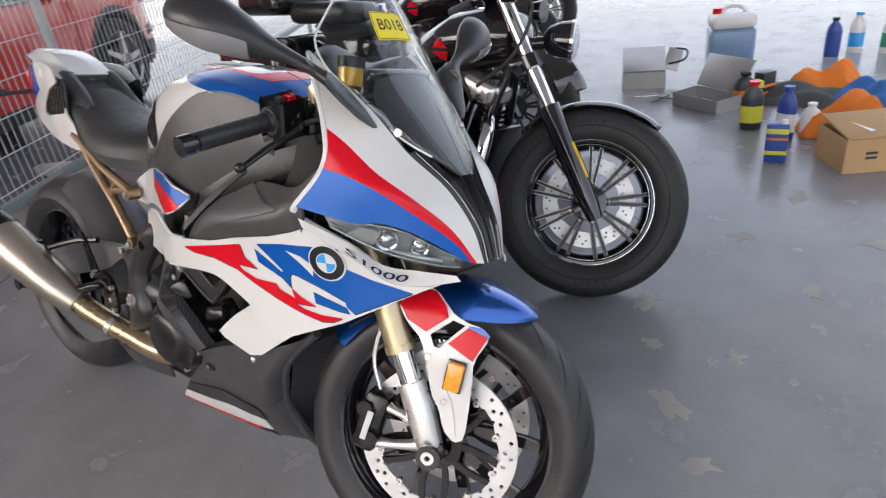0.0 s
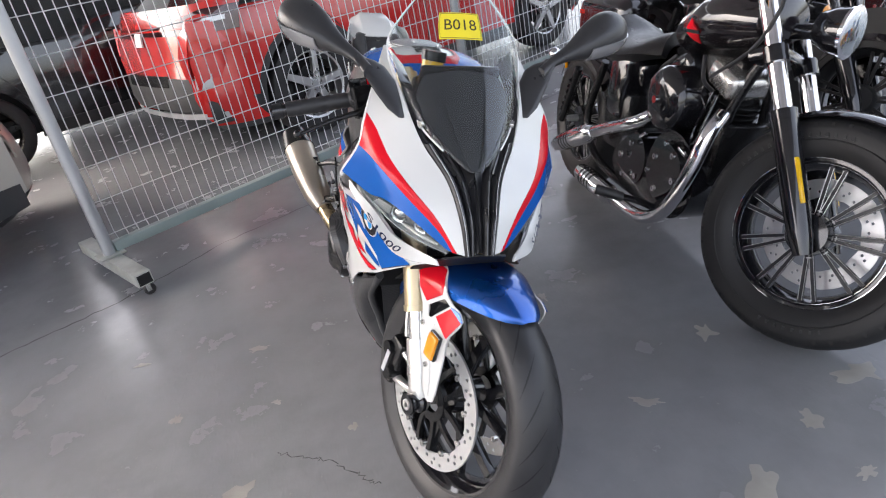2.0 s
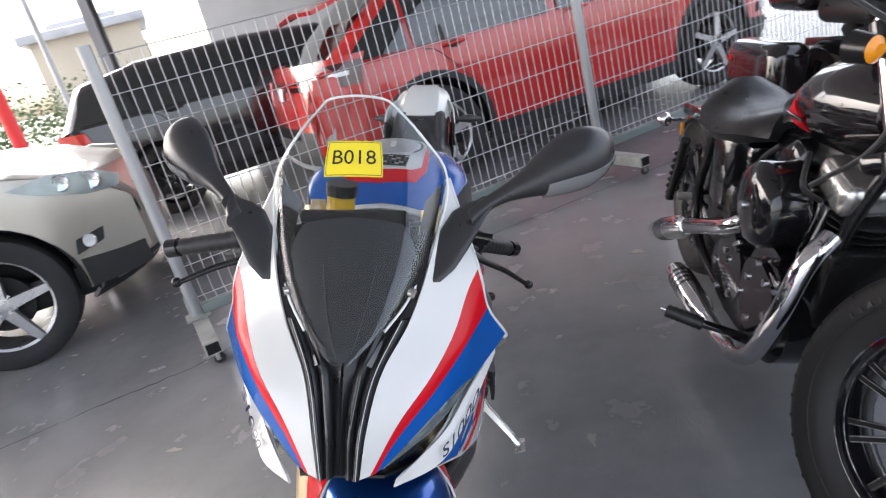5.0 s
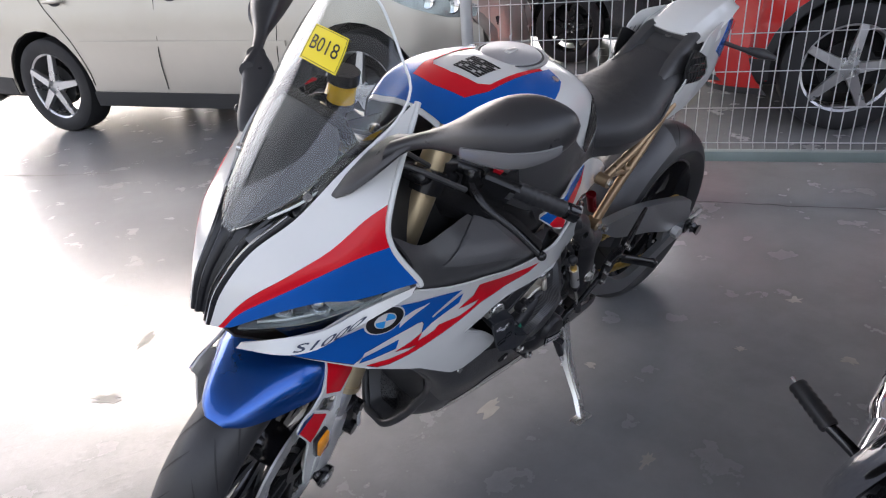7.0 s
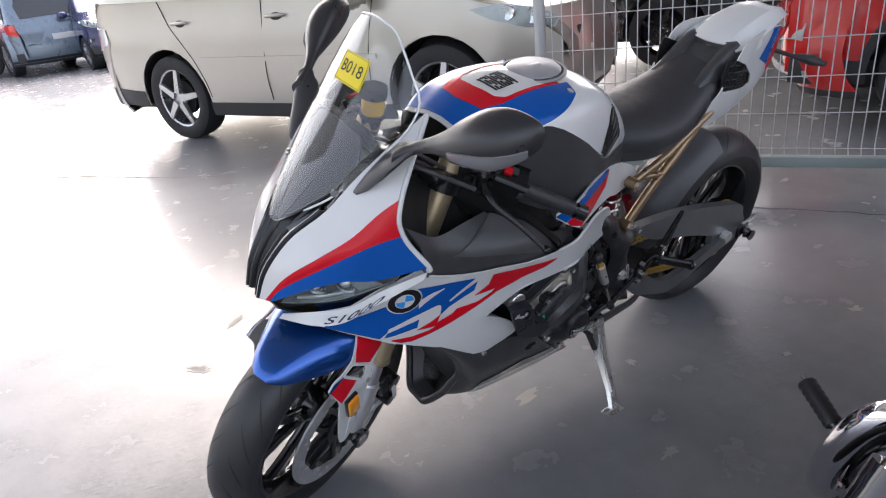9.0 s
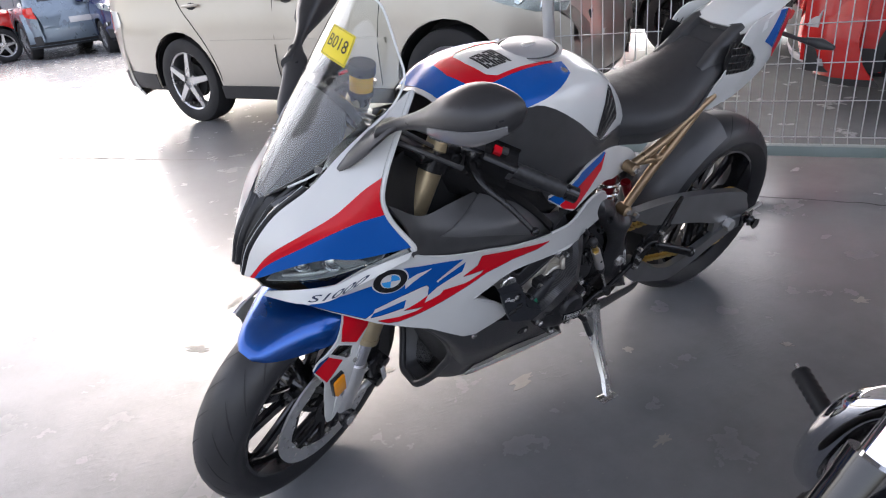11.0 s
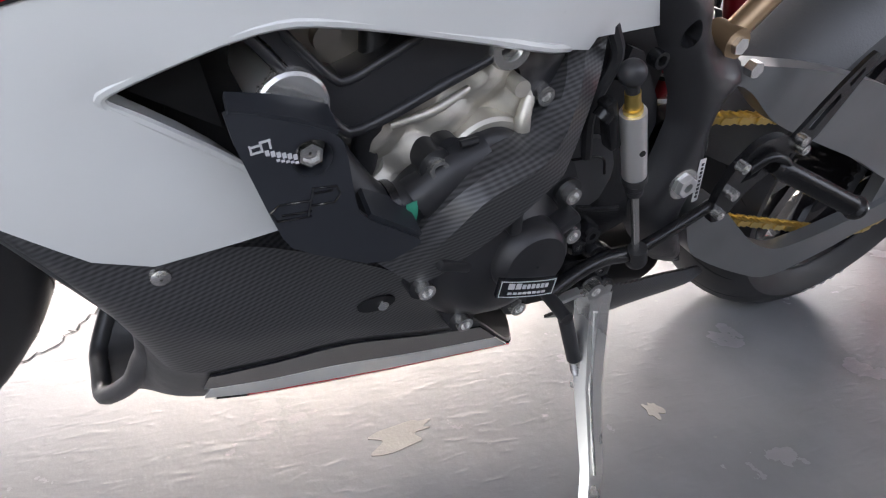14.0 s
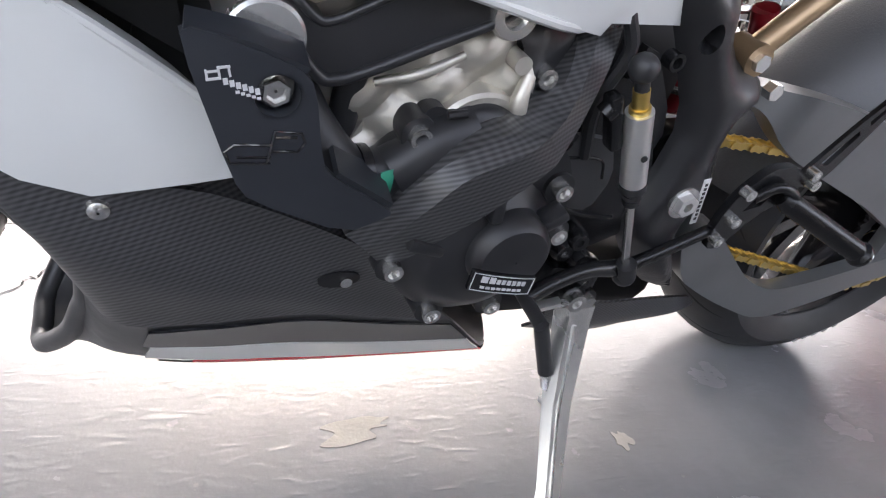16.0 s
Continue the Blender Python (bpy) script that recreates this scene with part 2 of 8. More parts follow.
MATT_BLACK = shader("matt_black_plastic", (0.050, 0.050, 0.052), 0.34, bump=0.12, scale=300, vary=0.15)
SATIN_BLACK = shader("satin_black_metal", (0.013, 0.013, 0.014), 0.24, 0.2, bump=0.06, scale=200, vary=0.15)
# near-black that puts the shade of hollows and gaps into the colour
SHADOW_BLACK = shader("shaded_inner_black", (0.007, 0.007, 0.008), 0.6, vary=0.1)
MIRROR_SHELL = shader("grained_dark_plastic", (0.028, 0.028, 0.030), 0.32, bump=0.1, scale=300, vary=0.08)
NAVY = shader("dark_navy_print", (0.004, 0.012, 0.045), 0.3, coat=0.2)
DARK_RED = shader("dark_red_anodised", (0.20, 0.006, 0.012), 0.3, 0.3, vary=0.1)
NOSE_BLACK = shader("nose_black_plastic", (0.012, 0.012, 0.014), 0.32, bump=0.05, scale=300, vary=0.15)
LEATHER = shader("black_leather", (0.014, 0.014, 0.015), 0.33, bump=0.2, scale=300, vary=0.15)
TYRE_BLACK = shader("tyre_black", (.012, .012, .013), .55, vary=.25)
RUBBER = shader("tyre_rubber", (0.026, 0.026, 0.028), 0.42, bump=0.15, scale=120, vary=0.25)
SEAT_VINYL = shader("seat_vinyl", (0.032, 0.032, 0.034), 0.46, bump=0.25, scale=400, vary=0.1)
CARBON = carbon("carbon_weave", 0.0036)
GOLD = shader("gold_anodised_fork", (0.52, 0.42, 0.27), 0.34, 0.8, vary=0.1)
CHAIN_GOLD = shader("gold_chain_steel", (0.62, 0.44, 0.14), 0.3, 0.9, vary=0.15)
BRONZE = shader("bronze_painted_tube", (0.34, 0.235, 0.14), 0.32, 0.7, vary=0.1)
ALU = shader("cast_aluminium", (0.50, 0.49, 0.47), 0.42, 0.8, bump=0.25, scale=90, vary=0.2)
SILVER = shader("machined_silver", (0.74, 0.73, 0.71), 0.3, 0.8, vary=0.1)
STEEL = shader("brushed_steel", (0.62, 0.61, 0.59), 0.26, 0.9, vary=0.2, scale=40)
EXHAUST = shader("brushed_titanium", (0.52, 0.47, 0.40), 0.34, 0.9, vary=0.25, scale=30)
HEATED = shader("heat_tinted_steel", (0.55, 0.42, 0.26), 0.28, 0.95, vary=0.3, scale=30)
CHROME = shader("chrome", (0.75, 0.75, 0.77), 0.07, 1.0)
DISC_STEEL = shader("brake_disc_steel", (0.60, 0.60, 0.60), 0.35, 0.7, vary=0.1, scale=80)
AMBER = shader("amber_plastic", (0.85, 0.30, 0.01), 0.2, coat=0.5, vary=0.12, scale=500)
YELLOW = shader("yellow_reflector", (0.85, 0.50, 0.01), 0.25, coat=0.4, vary=0.12, scale=500)
LABEL_YELLOW = shader("yellow_paper", (0.85, 0.68, 0.03), 0.6, vary=0.04)
INK = shader("black_ink", (0.015, 0.015, 0.015), 0.6)
FLUID = shader("amber_brake_fluid", (0.75, 0.42, 0.03), 0.15, coat=0.6)
RED_TAIL = shader("red_lamp_plastic", (0.55, 0.015, 0.01), 0.15, coat=0.8)
PRINT_GREY = shader("pale_print", (0.55, 0.55, 0.56), 0.5)
DIMPLED = shader("dimpled_black_plastic", (.080, .080, .083), .36, bump=.5, scale=90, vary=.1)
SMOKED = shader("smoked_lens", (0.20, 0.20, 0.205), 0.10, coat=0.8, vary=0.1)
CAP_SILVER = shader("satin_silver_cap", (0.40, 0.40, 0.41), 0.36, 0.35, vary=0.08)
LAMP_INSIDE = shader("lamp_interior", (0.48, 0.49, 0.50), 0.25, 0.3, coat=0.3, vary=0.2, scale=200)
HOOD = shader("grained_hood_plastic", (0.030, 0.030, 0.033), 0.40, scale=20, vary=0.05)
GREEN = shader("green_band", (0.02, 0.22, 0.14), 0.4)


def honeycomb(name, size=0.009):
    """Black mesh: thin raised walls round dark cells."""
    mat = shader(name, (0.02, 0.02, 0.021), 0.4)
    nt = mat.node_tree
    co, vo, rg, mx, bp = (nt.nodes.new(k) for k in ("ShaderNodeTexCoord", "ShaderNodeTexVoronoi", "ShaderNodeMapRange", "ShaderNodeMix", "ShaderNodeBump"))
    vo.feature = "DISTANCE_TO_EDGE"
    vo.inputs["Scale"].default_value, vo.inputs["Randomness"].default_value = 1 / size, 0.25
    nt.links.new(co.outputs["Object"], vo.inputs["Vector"])
    rg.inputs["From Min"].default_value, rg.inputs["From Max"].default_value = 0.05, 0.14
    nt.links.new(vo.outputs["Distance"], rg.inputs["Value"])
    mx.data_type = "RGBA"
    mx.inputs[6].default_value, mx.inputs[7].default_value = (0.05, 0.05, 0.052, 1), (0.004, 0.004, 0.004, 1)
    nt.links.new(rg.outputs[0], mx.inputs["Factor"])
    nt.links.new(mx.outputs[2], nt.nodes["Principled BSDF"].inputs["Base Color"])
    bp.invert = True
    bp.inputs["Strength"].default_value, bp.inputs["Distance"].default_value = 0.8, 0.002
    nt.links.new(rg.outputs[0], bp.inputs["Height"])
    nt.links.new(bp.outputs[0], nt.nodes["Principled BSDF"].inputs["Normal"])
    return mat


MESH_BLACK = honeycomb("black_honeycomb_mesh")


def clear(name, tint=(0.93, 0.95, 0.95), rough=0.02, share=0.12):
    """Thin clear plastic or glass: mostly see-through with a glossy coat."""
    mat = bpy.data.materials.new(name)
    mat.use_nodes = True
    nt = mat.node_tree
    nt.nodes.remove(nt.nodes["Principled BSDF"])
    tr, gl, mx, fr = (nt.nodes.new(k) for k in ("ShaderNodeBsdfTransparent", "ShaderNodeBsdfGlossy", "ShaderNodeMixShader", "ShaderNodeLayerWeight"))
    tr.inputs[0].default_value = (*tint, 1)
    gl.inputs["Roughness"].default_value = rough
    fr.inputs["Blend"].default_value = 0.5
    pw, sc = nt.nodes.new("ShaderNodeMath"), nt.nodes.new("ShaderNodeMath")
    pw.operation, sc.operation = "POWER", "MULTIPLY_ADD"
    pw.inputs[1].default_value, sc.inputs[1].default_value, sc.inputs[2].default_value = 5.0, 0.94, 0.04
    nt.links.new(fr.outputs["Facing"], pw.inputs[0])
    nt.links.new(pw.outputs[0], sc.inputs[0])
    nt.links.new(sc.outputs[0], mx.inputs[0])
    nt.links.new(tr.outputs[0], mx.inputs[1])
    nt.links.new(gl.outputs[0], mx.inputs[2])
    nt.links.new(mx.outputs[0], nt.nodes["Material Output"].inputs[0])
    return mat


SCREEN = clear("clear_screen")
GLASS = clear("lamp_glass", (0.85, 0.88, 0.88))
TINTED = clear("tinted_window", (0.10, 0.12, 0.12))

# ---- floor and shed ----
def floor_material():
    mat = shader("painted_concrete", (0.20, 0.205, 0.215), 0.3)
    nt = mat.node_tree
    b = nt.nodes["Principled BSDF"]
    co = nt.nodes.new("ShaderNodeTexCoord")

    def noise_at(scale, detail=6, rough=0.6):
        n = nt.nodes.new("ShaderNodeTexNoise")
        n.inputs["Scale"].default_value, n.inputs["Detail"].default_value, n.inputs["Roughness"].default_value = scale, detail, rough
        nt.links.new(co.outputs["Object"], n.inputs["Vector"])
        return n

    def ramp(src, lo, hi, a, c):
        r = nt.nodes.new("ShaderNodeMapRange")
        for k, v in zip(("From Min", "From Max", "To Min", "To Max"), (lo, hi, a, c)):
            r.inputs[k].default_value = v
        nt.links.new(src, r.inputs["Value"])
        return r.outputs[0]

    def blend(fac, a, c):
        m = nt.nodes.new("ShaderNodeMix")
        m.data_type = "RGBA"
        if fac is not None:
            nt.links.new(fac, m.inputs["Factor"])
        for i, s in ((6, a), (7, c)):
            if isinstance(s, tuple):
                m.inputs[i].default_value = (*s, 1)
            else:
                nt.links.new(s, m.inputs[i])
        return m.outputs[2]

    wide, mid, fine, grit = noise_at(0.7), noise_at(5), noise_at(40, 8), noise_at(260, 3)
    base = blend(ramp(wide.outputs["Fac"], 0.35, 0.65, 0, 1), (0.185, 0.19, 0.20), (0.25, 0.255, 0.262))
    base = blend(ramp(mid.outputs["Fac"], 0.42, 0.72, 0, 0.55), base, (0.15, 0.153, 0.16))
    base = blend(ramp(fine.outputs["Fac"], 0.66, 0.72, 0, 0.6), base, (0.30, 0.295, 0.28))
    nt.links.new(base, b.inputs["Base Color"])
    nt.links.new(ramp(mid.outputs["Fac"], 0.3, 0.7, 0.17, 0.30), b.inputs["Roughness"])
    b.inputs["Specular IOR Level"].default_value = 0.5
    bp = nt.nodes.new("ShaderNodeBump")
    bp.inputs["Strength"].default_value, bp.inputs["Distance"].default_value = 0.26, 0.0026
    trowel = noise_at(16, 8, 0.66)
    nt.links.new(trowel.outputs["Fac"], bp.inputs["Height"])
    b2 = nt.nodes.new("ShaderNodeBump")
    b2.inputs["Strength"].default_value, b2.inputs["Distance"].default_value = 0.15, 0.0006
    nt.links.new(grit.outputs["Fac"], b2.inputs["Height"])
    mp = nt.nodes.new("ShaderNodeMapping")
    mp.inputs["Rotation"].default_value[2] = radians(38)
    mp.inputs["Scale"].default_value = (11, 30, 1)
    nt.links.new(co.outputs["Object"], mp.inputs["Vector"])
    scrape = noise_at(2.4, 9, 0.7)
    scrape.noise_type = "RIDGED_MULTIFRACTAL"
    scrape.inputs["Distortion"].default_value = 0.5
    nt.links.new(mp.outputs[0], scrape.inputs["Vector"])
    b3 = nt.nodes.new("ShaderNodeBump")
    b3.inputs["Distance"].default_value = 0.0011
    nt.links.new(ramp(wide.outputs["Fac"], 0.35, 0.6, 0.12, 0.55), b3.inputs["Strength"])
    nt.links.new(scrape.outputs["Fac"], b3.inputs["Height"])
    nt.links.new(bp.outputs[0], b3.inputs["Normal"])
    nt.links.new(b3.outputs[0], b2.inputs["Normal"])
    nt.links.new(b2.outputs[0], b.inputs["Normal"])
    return mat


FLOOR = floor_material()
BARE = shader("bare_concrete_patch", (0.31, 0.30, 0.27), 0.5, bump=0.3, scale=60, vary=0.3)
CRACK = shader("crack_dirt", (0.05, 0.05, 0.05), 0.9)
floor_bm = bmesh.new()
bmesh.ops.create_grid(floor_bm, x_segments=4, y_segments=4, size=400)
tagged(part("floor", floor_bm, FLOOR), "grey painted concrete floor, worn and glossy", "floor", kind="structure")


def chip(x, y, size, seed, stretch=1.6, turn=0.0):
    rnd = random.Random(seed)
    k = 17
    pts = []
    for i in range(k):
        a = 2 * math.pi * i / k
        r = size * rnd.uniform(0.25, 1.0)
        px, py = r * math.cos(a) * stretch, r * math.sin(a)
        pts.append((x + px * math.cos(turn) - py * math.sin(turn), y + px * math.sin(turn) + py * math.cos(turn)))
    return plate(chaikin(pts, 1), lambda a, c: (a, c, 0.0009), 0.0008, step=0.05)


chips = [(-.31, .93, .05), (.02, 1.18, .055), (.26, .72, .045), (-.33, -.18, .02), (-.19, -.52, .04), (-.625, .127, .028), (-.975, .212, .02),
         (.12, .95, .035), (-.1, .62, .03), (.35, 1.0, .04), (.4, .55, .04), (-.9, -.5, .03), (-.6, -.75, .03), (-1.0, -.95, .025), (-.2, 1.7, .06),
         (.15, 1.75, .05), (.45, 1.45, .045), (-.75, .55, .02), (-1.5, .75, .03), (-1.75, .5, .025), (-.05, -1.0, .03), (-1.35, .5, .02),
         (.6, 1.9, .06), (.25, 2.2, .05), (-.45, 2.3, .06), (-2.0, .9, .03), (.15, -.75, .03), (-.55, -.42, .018), (.3, .95, .02)]
tagged(part("worn_patch", join(*[chip(x, y, s, 31 + i, 1.3 + 0.5 * (i % 3), i * 1.3) for i, (x, y, s) in enumerate(chips)]), BARE),
       "pale bare patches where the floor paint has flaked off", "floor wear", kind="stuff")

STAIN = shader("dark_floor_stain", (0.07, 0.07, 0.07), 0.45, vary=0.3)
stains = [(.319, -6.69, .10), (.18, -4.21, .07), (.39, -4.51, .035), (.6, -3.64, .02)]
tagged(part("oil_stain", join(*[chip(x, y, s, 90 + i, 1.8, 2.4) for i, (x, y, s) in enumerate(stains)]), STAIN), "dark oil stains on the concrete floor", "floor stain", kind="stuff")


def crack(pts, w, seed):
    rnd = random.Random(seed)
    line = []
    for i in range(len(pts) - 1):
        for k in range(12):
            p = np.array(pts[i]) + (np.array(pts[i + 1]) - pts[i]) * k / 12
            line.append((p[0] + rnd.uniform(-.008, .008), p[1] + rnd.uniform(-.008, .008)))
    verts, faces = [], []
    for i, p in enumerate(line):
        d = np.array(line[min(i + 1, len(line) - 1)]) - line[max(i - 1, 0)]
        d /= np.linalg.norm(d)
        ww = w * rnd.uniform(0.4, 1.2)
        verts += [(p[0] - d[1] * ww, p[1] + d[0] * ww, 0.0012), (p[0] + d[1] * ww, p[1] - d[0] * ww, 0.0012)]
        if i:
            faces.append((2 * i - 2, 2 * i, 2 * i + 1, 2 * i - 1))
    return from_faces(verts, faces)


cracks = [crack([(-1.05, -2.1), (-1.38, -1.6), (-1.63, -1.19), (-2.05, -.75), (-2.39, -.17), (-2.6, .19), (-3.3, 1.4), (-4.2, 3.0)], .006, 1),
          crack([(.62, -4.7), (.14, -4.14), (-.3, -3.55), (-.62, -3.2)], .01, 2), crack([(-.303, -.408), (-.25, -.31), (-.215, -.257), (-.12, -.17), (-.072, -.131)], .0018, 3)]
tagged(part("floor_crack", join(*cracks), CRACK), "thin dark cracks and joints running across the concrete floor", "floor crack", kind="stuff")

# ---- the sports motorcycle ----
BIKE = pose(0, .036, .006, 0, 0, 2.45) @ pose(0, 0, 0, -13.7)
bike = thing("sport_motorcycle", BIKE, "white sports motorcycle with blue and red stripes on its side stand", "motorcycle")
STEER = Matrix.Translation((.106, 0, 0)) @ Matrix.Rotation(radians(21.5), 4, Vector((-math.sin(radians(23.1)), 0, math.cos(radians(23.1))))) @ Matrix.Translation((-.106, 0, 0))


def steered(bm):
    bm.transform(STEER)
    return bm


def tyre_profile(radius, width, rim):
    """Half-round motorcycle tread and side walls down to the rim."""
    pts = []
    for a in np.linspace(-78, 78, 13):
        pts.append((radius - width * 0.42 * (1 - math.cos(radians(a))), width * 0.5 * math.sin(radians(a)) / math.sin(radians(78))))
    return [(rim, -width * 0.36), (rim + 0.022, -width * 0.47)] + pts + [(rim + 0.022, width * 0.47), (rim, width * 0.36)]


def rim_profile(rim, width):
    w = width * 0.38
    return [(rim + .006, -w), (rim + .006, -w + .008), (rim - .012, -w + .014), (rim - .02, 0), (rim - .012, w - .014), (rim + .006, w - .008),
            (rim + .006, w), (rim - .006, w), (rim - .026, w * .5), (rim - .03, 0), (rim - .026, -w * .5), (rim - .006, -w)]


def groove(radius, width, a0, side, seed):
    """One dark tread groove, a thin strip let into the tread."""
    rows = []
    for k in range(7):
        s = k / 6
        ang = radians(a0 + 16 * s)
        ya = side * (12 + 50 * s)
        rr = radius - width * 0.42 * (1 - math.cos(radians(ya))) + 0.0006
        yy = width * 0.5 * math.sin(radians(ya)) / math.sin(radians(78))
        rows.append((rr, ang, yy, 0.0035 * math.sin(math.pi * min(max(s, .06), .94))))
    verts, faces = [], []
    for i, (rr, ang, yy, w) in enumerate(rows):
        for s in (-1, 1):
            a = ang + s * w / rr
            verts.append((rr * math.sin(a), yy, rr * math.cos(a)))
        if i:
            faces.append((2 * i - 2, 2 * i - 1, 2 * i + 1, 2 * i))
    return from_faces(verts, faces)


def spoke(r0, r1, y0, y1, w0, w1, ang, bend=0.0):
    pts = [(r0, y0), ((r0 + r1) / 2, (y0 + y1) / 2), (r1, y1)]
    rings = []
    for k in range(5):
        s = k / 4
        r, y = r0 + (r1 - r0) * s, y0 + (y1 - y0) * s
        a = ang + bend * s
        w = w0 + (w1 - w0) * s
        c = np.array((r * math.sin(a), y, r * math.cos(a)))
        t = np.array((math.cos(a), 0, -math.sin(a)))
        rings.append([c + t * w * sx + np.array((0, w * .75 * sy, 0)) for sx, sy in ((-1, -1), (-1.15, 0), (-1, 1), (1, 1), (1.15, 0), (1, -1))])
    return ring_loft(rings)


def moved(bm, c):
    bm.transform(Matrix.Translation(c))
    return bm


# front wheel
FC = (.013, 0, .292)
front_wheel = part("front_wheel", steered(moved(revolve(rim_profile(.222, .12)), FC)), GLOSS_BLACK, bike, "gloss black five-spoke cast wheel")
pieces("spoke", [steered(moved(spoke(.035, .205, .0, .0, .011, .012, radians(72 * k + d), radians(b)), FC)) for k in range(5) for d, b in ((-9, -10), (9, 10))], GLOSS_BLACK, front_wheel)
part("hub", steered(moved(revolve([(.012, -.05), (.04, -.045), (.045, 0), (.04, .045), (.012, .05)], 32), FC)), GLOSS_BLACK, front_wheel)
part("tyre", steered(moved(revolve(tyre_profile(.300, .122, .220), 72), FC)), RUBBER, front_wheel)
part("tread_groove", steered(moved(join(*[groove(.300, .122, 14 * k + (7 if s > 0 else 0), s, k) for k in range(26) for s in (-1, 1)]), FC)), SHADOW_BLACK, front_wheel)


def disc(radius, inner, y, holes=30):
    th = np.linspace(0, 2 * math.pi, 60, endpoint=False)
    loops = []
    for k in range(holes):
        for j, rr in enumerate((radius - .012, radius - .024, radius - .036)):
            a = 2 * math.pi * k / holes + j * .07
            if (k + j) % 3 == 2:
                continue
            loops.append([(rr * math.cos(a) + .0044 * math.cos(q), rr * math.sin(a) + .0044 * math.sin(q)) for q in np.linspace(0, 2 * math.pi, 8, endpoint=False)])
    inner_loop = [(inner * (1 + .02 * math.cos(10 * a)) * math.cos(a), inner * (1 + .02 * math.cos(10 * a)) * math.sin(a)) for a in th]
    return plate([(radius * math.cos(a), radius * math.sin(a)) for a in th], lambda a, c: (a, y, c), .005, [inner_loop] + loops, step=.5)


def carrier(inner, y, n=5):
    return ([spoke(.04, inner + .004, y, y, .006, .006, radians(360 / n * k + d), radians(b)) for k in range(n) for d, b in ((-12, -14), (12, 14))],
            [moved(revolve([(.002, -.006), (.007, -.006), (.007, .006), (.002, .006)], 12), (inner * math.sin(radians(36 * k)), y, inner * math.cos(radians(36 * k)))) for k in range(10)],
            revolve([(.03, y - .006), (.05, y - .006), (.05, y + .006), (.03, y + .006)], 32))


for s in (-1, 1):
    part("brake_disc", steered(moved(disc(.160, .122, s * .078), FC)), DISC_STEEL, front_wheel, "drilled steel brake disc")
    arms, rivets, boss = carrier(.120, s * .076)
    dc = part("disc_carrier", steered(moved(boss, FC)), SATIN_BLACK, front_wheel)
    pieces("carrier_arm", [steered(moved(b, FC)) for b in arms], SATIN_BLACK, dc)
    pieces("rivet", [steered(moved(b, FC)) for b in rivets], STEEL, dc)
    part("axle_bobbin", steered(join(moved(revolve([(.012, s * .108), (.024, s * .108), (.024, s * .116), (.017, s * .122), (.024, s * .138), (.024, s * .146), (.012, s * .146)], 24), FC),
                                     moved(revolve([(.001, s * .09), (.012, s * .09), (.012, s * .140), (.001, s * .140)], 18), FC))), GLOSS_BLACK, front_wheel)
    part("axle_nut", steered(moved(revolve([(.006, s * .13), (.012, s * .13), (.013, s * .148), (.006, s * .148)], 12), FC)), SILVER, front_wheel)

# fork: gold outer tubes, steel sliders, cast feet
TAN = math.tan(radians(23.1))


def fork_x(z, x0=-.005):
    return x0 - TAN * (z - .33)


for s in (-1, 1):
    y = s * .106
    fork_leg = part("fork_leg", steered(join(cyl((fork_x(.485), y, .485), (fork_x(.86), y, .86), .0275, 24), cyl((fork_x(.478), y, .478), (fork_x(.49), y, .49), .030, 24),
                                             cyl((fork_x(.86), y, .86), (fork_x(.935), y, .935), .026, 24))), GOLD, bike, "gold anodised upside-down fork leg")
    part("slider", steered(cyl((fork_x(.36), y, .36), (fork_x(.485), y, .485), .0215, 20)), CHROME, fork_leg, "polished fork slider")
    part("fork_foot", steered(join(tube([(fork_x(.42), y, .42), (fork_x(.36), y, .36), (.005, y, .30), (.008, y, .275)], [.027, .029, .026, .02], 14),
                                   tube([(-.01, y, .33), (-.06, y * .97, .35), (-.115, y * .95, .365)], [.014, .009, .012], 10),
                                   tube([(.0, y, .30), (-.06, y * .97, .285), (-.125, y * .95, .28)], [.014, .009, .012], 10))), SILVER, fork_leg, "cast silver fork foot with caliper lugs")
    part("caliper", steered(join(box((.05, .05, .125), pose(-.118, y * .9, .325, 0, 14, 0), .012), *[cyl((-.118 + dx, y * .9 - s * .0, .325 + dz), (-.118 + dx, y * .9 + s * .034, .325 + dz), .016, 16)
                                 for dx, dz in ((-.008, .03), (.006, -.03))])), SATIN_BLACK, fork_leg, "black radial brake caliper")
    part("caliper_print", steered(box((.012, .002, .06), pose(-.118, y * .9 + s * .0365, .325, 0, 14, 0), 0)), PRINT_GREY, fork_leg)
    part("fork_cap", steered(join(cyl((fork_x(.935), y, .935), (fork_x(.962), y, .962), .024, 20), cyl((fork_x(.962), y, .962), (fork_x(.972), y, .972), .014, 6))), GOLD, fork_leg)
    part("brake_hose", steered(tube([(-.11, y * .85, .385), (-.13, y * .8, .45), (-.12, y * .75, .56), (-.18, y * .7, .68)], .005, 8)), STEEL, fork_leg)

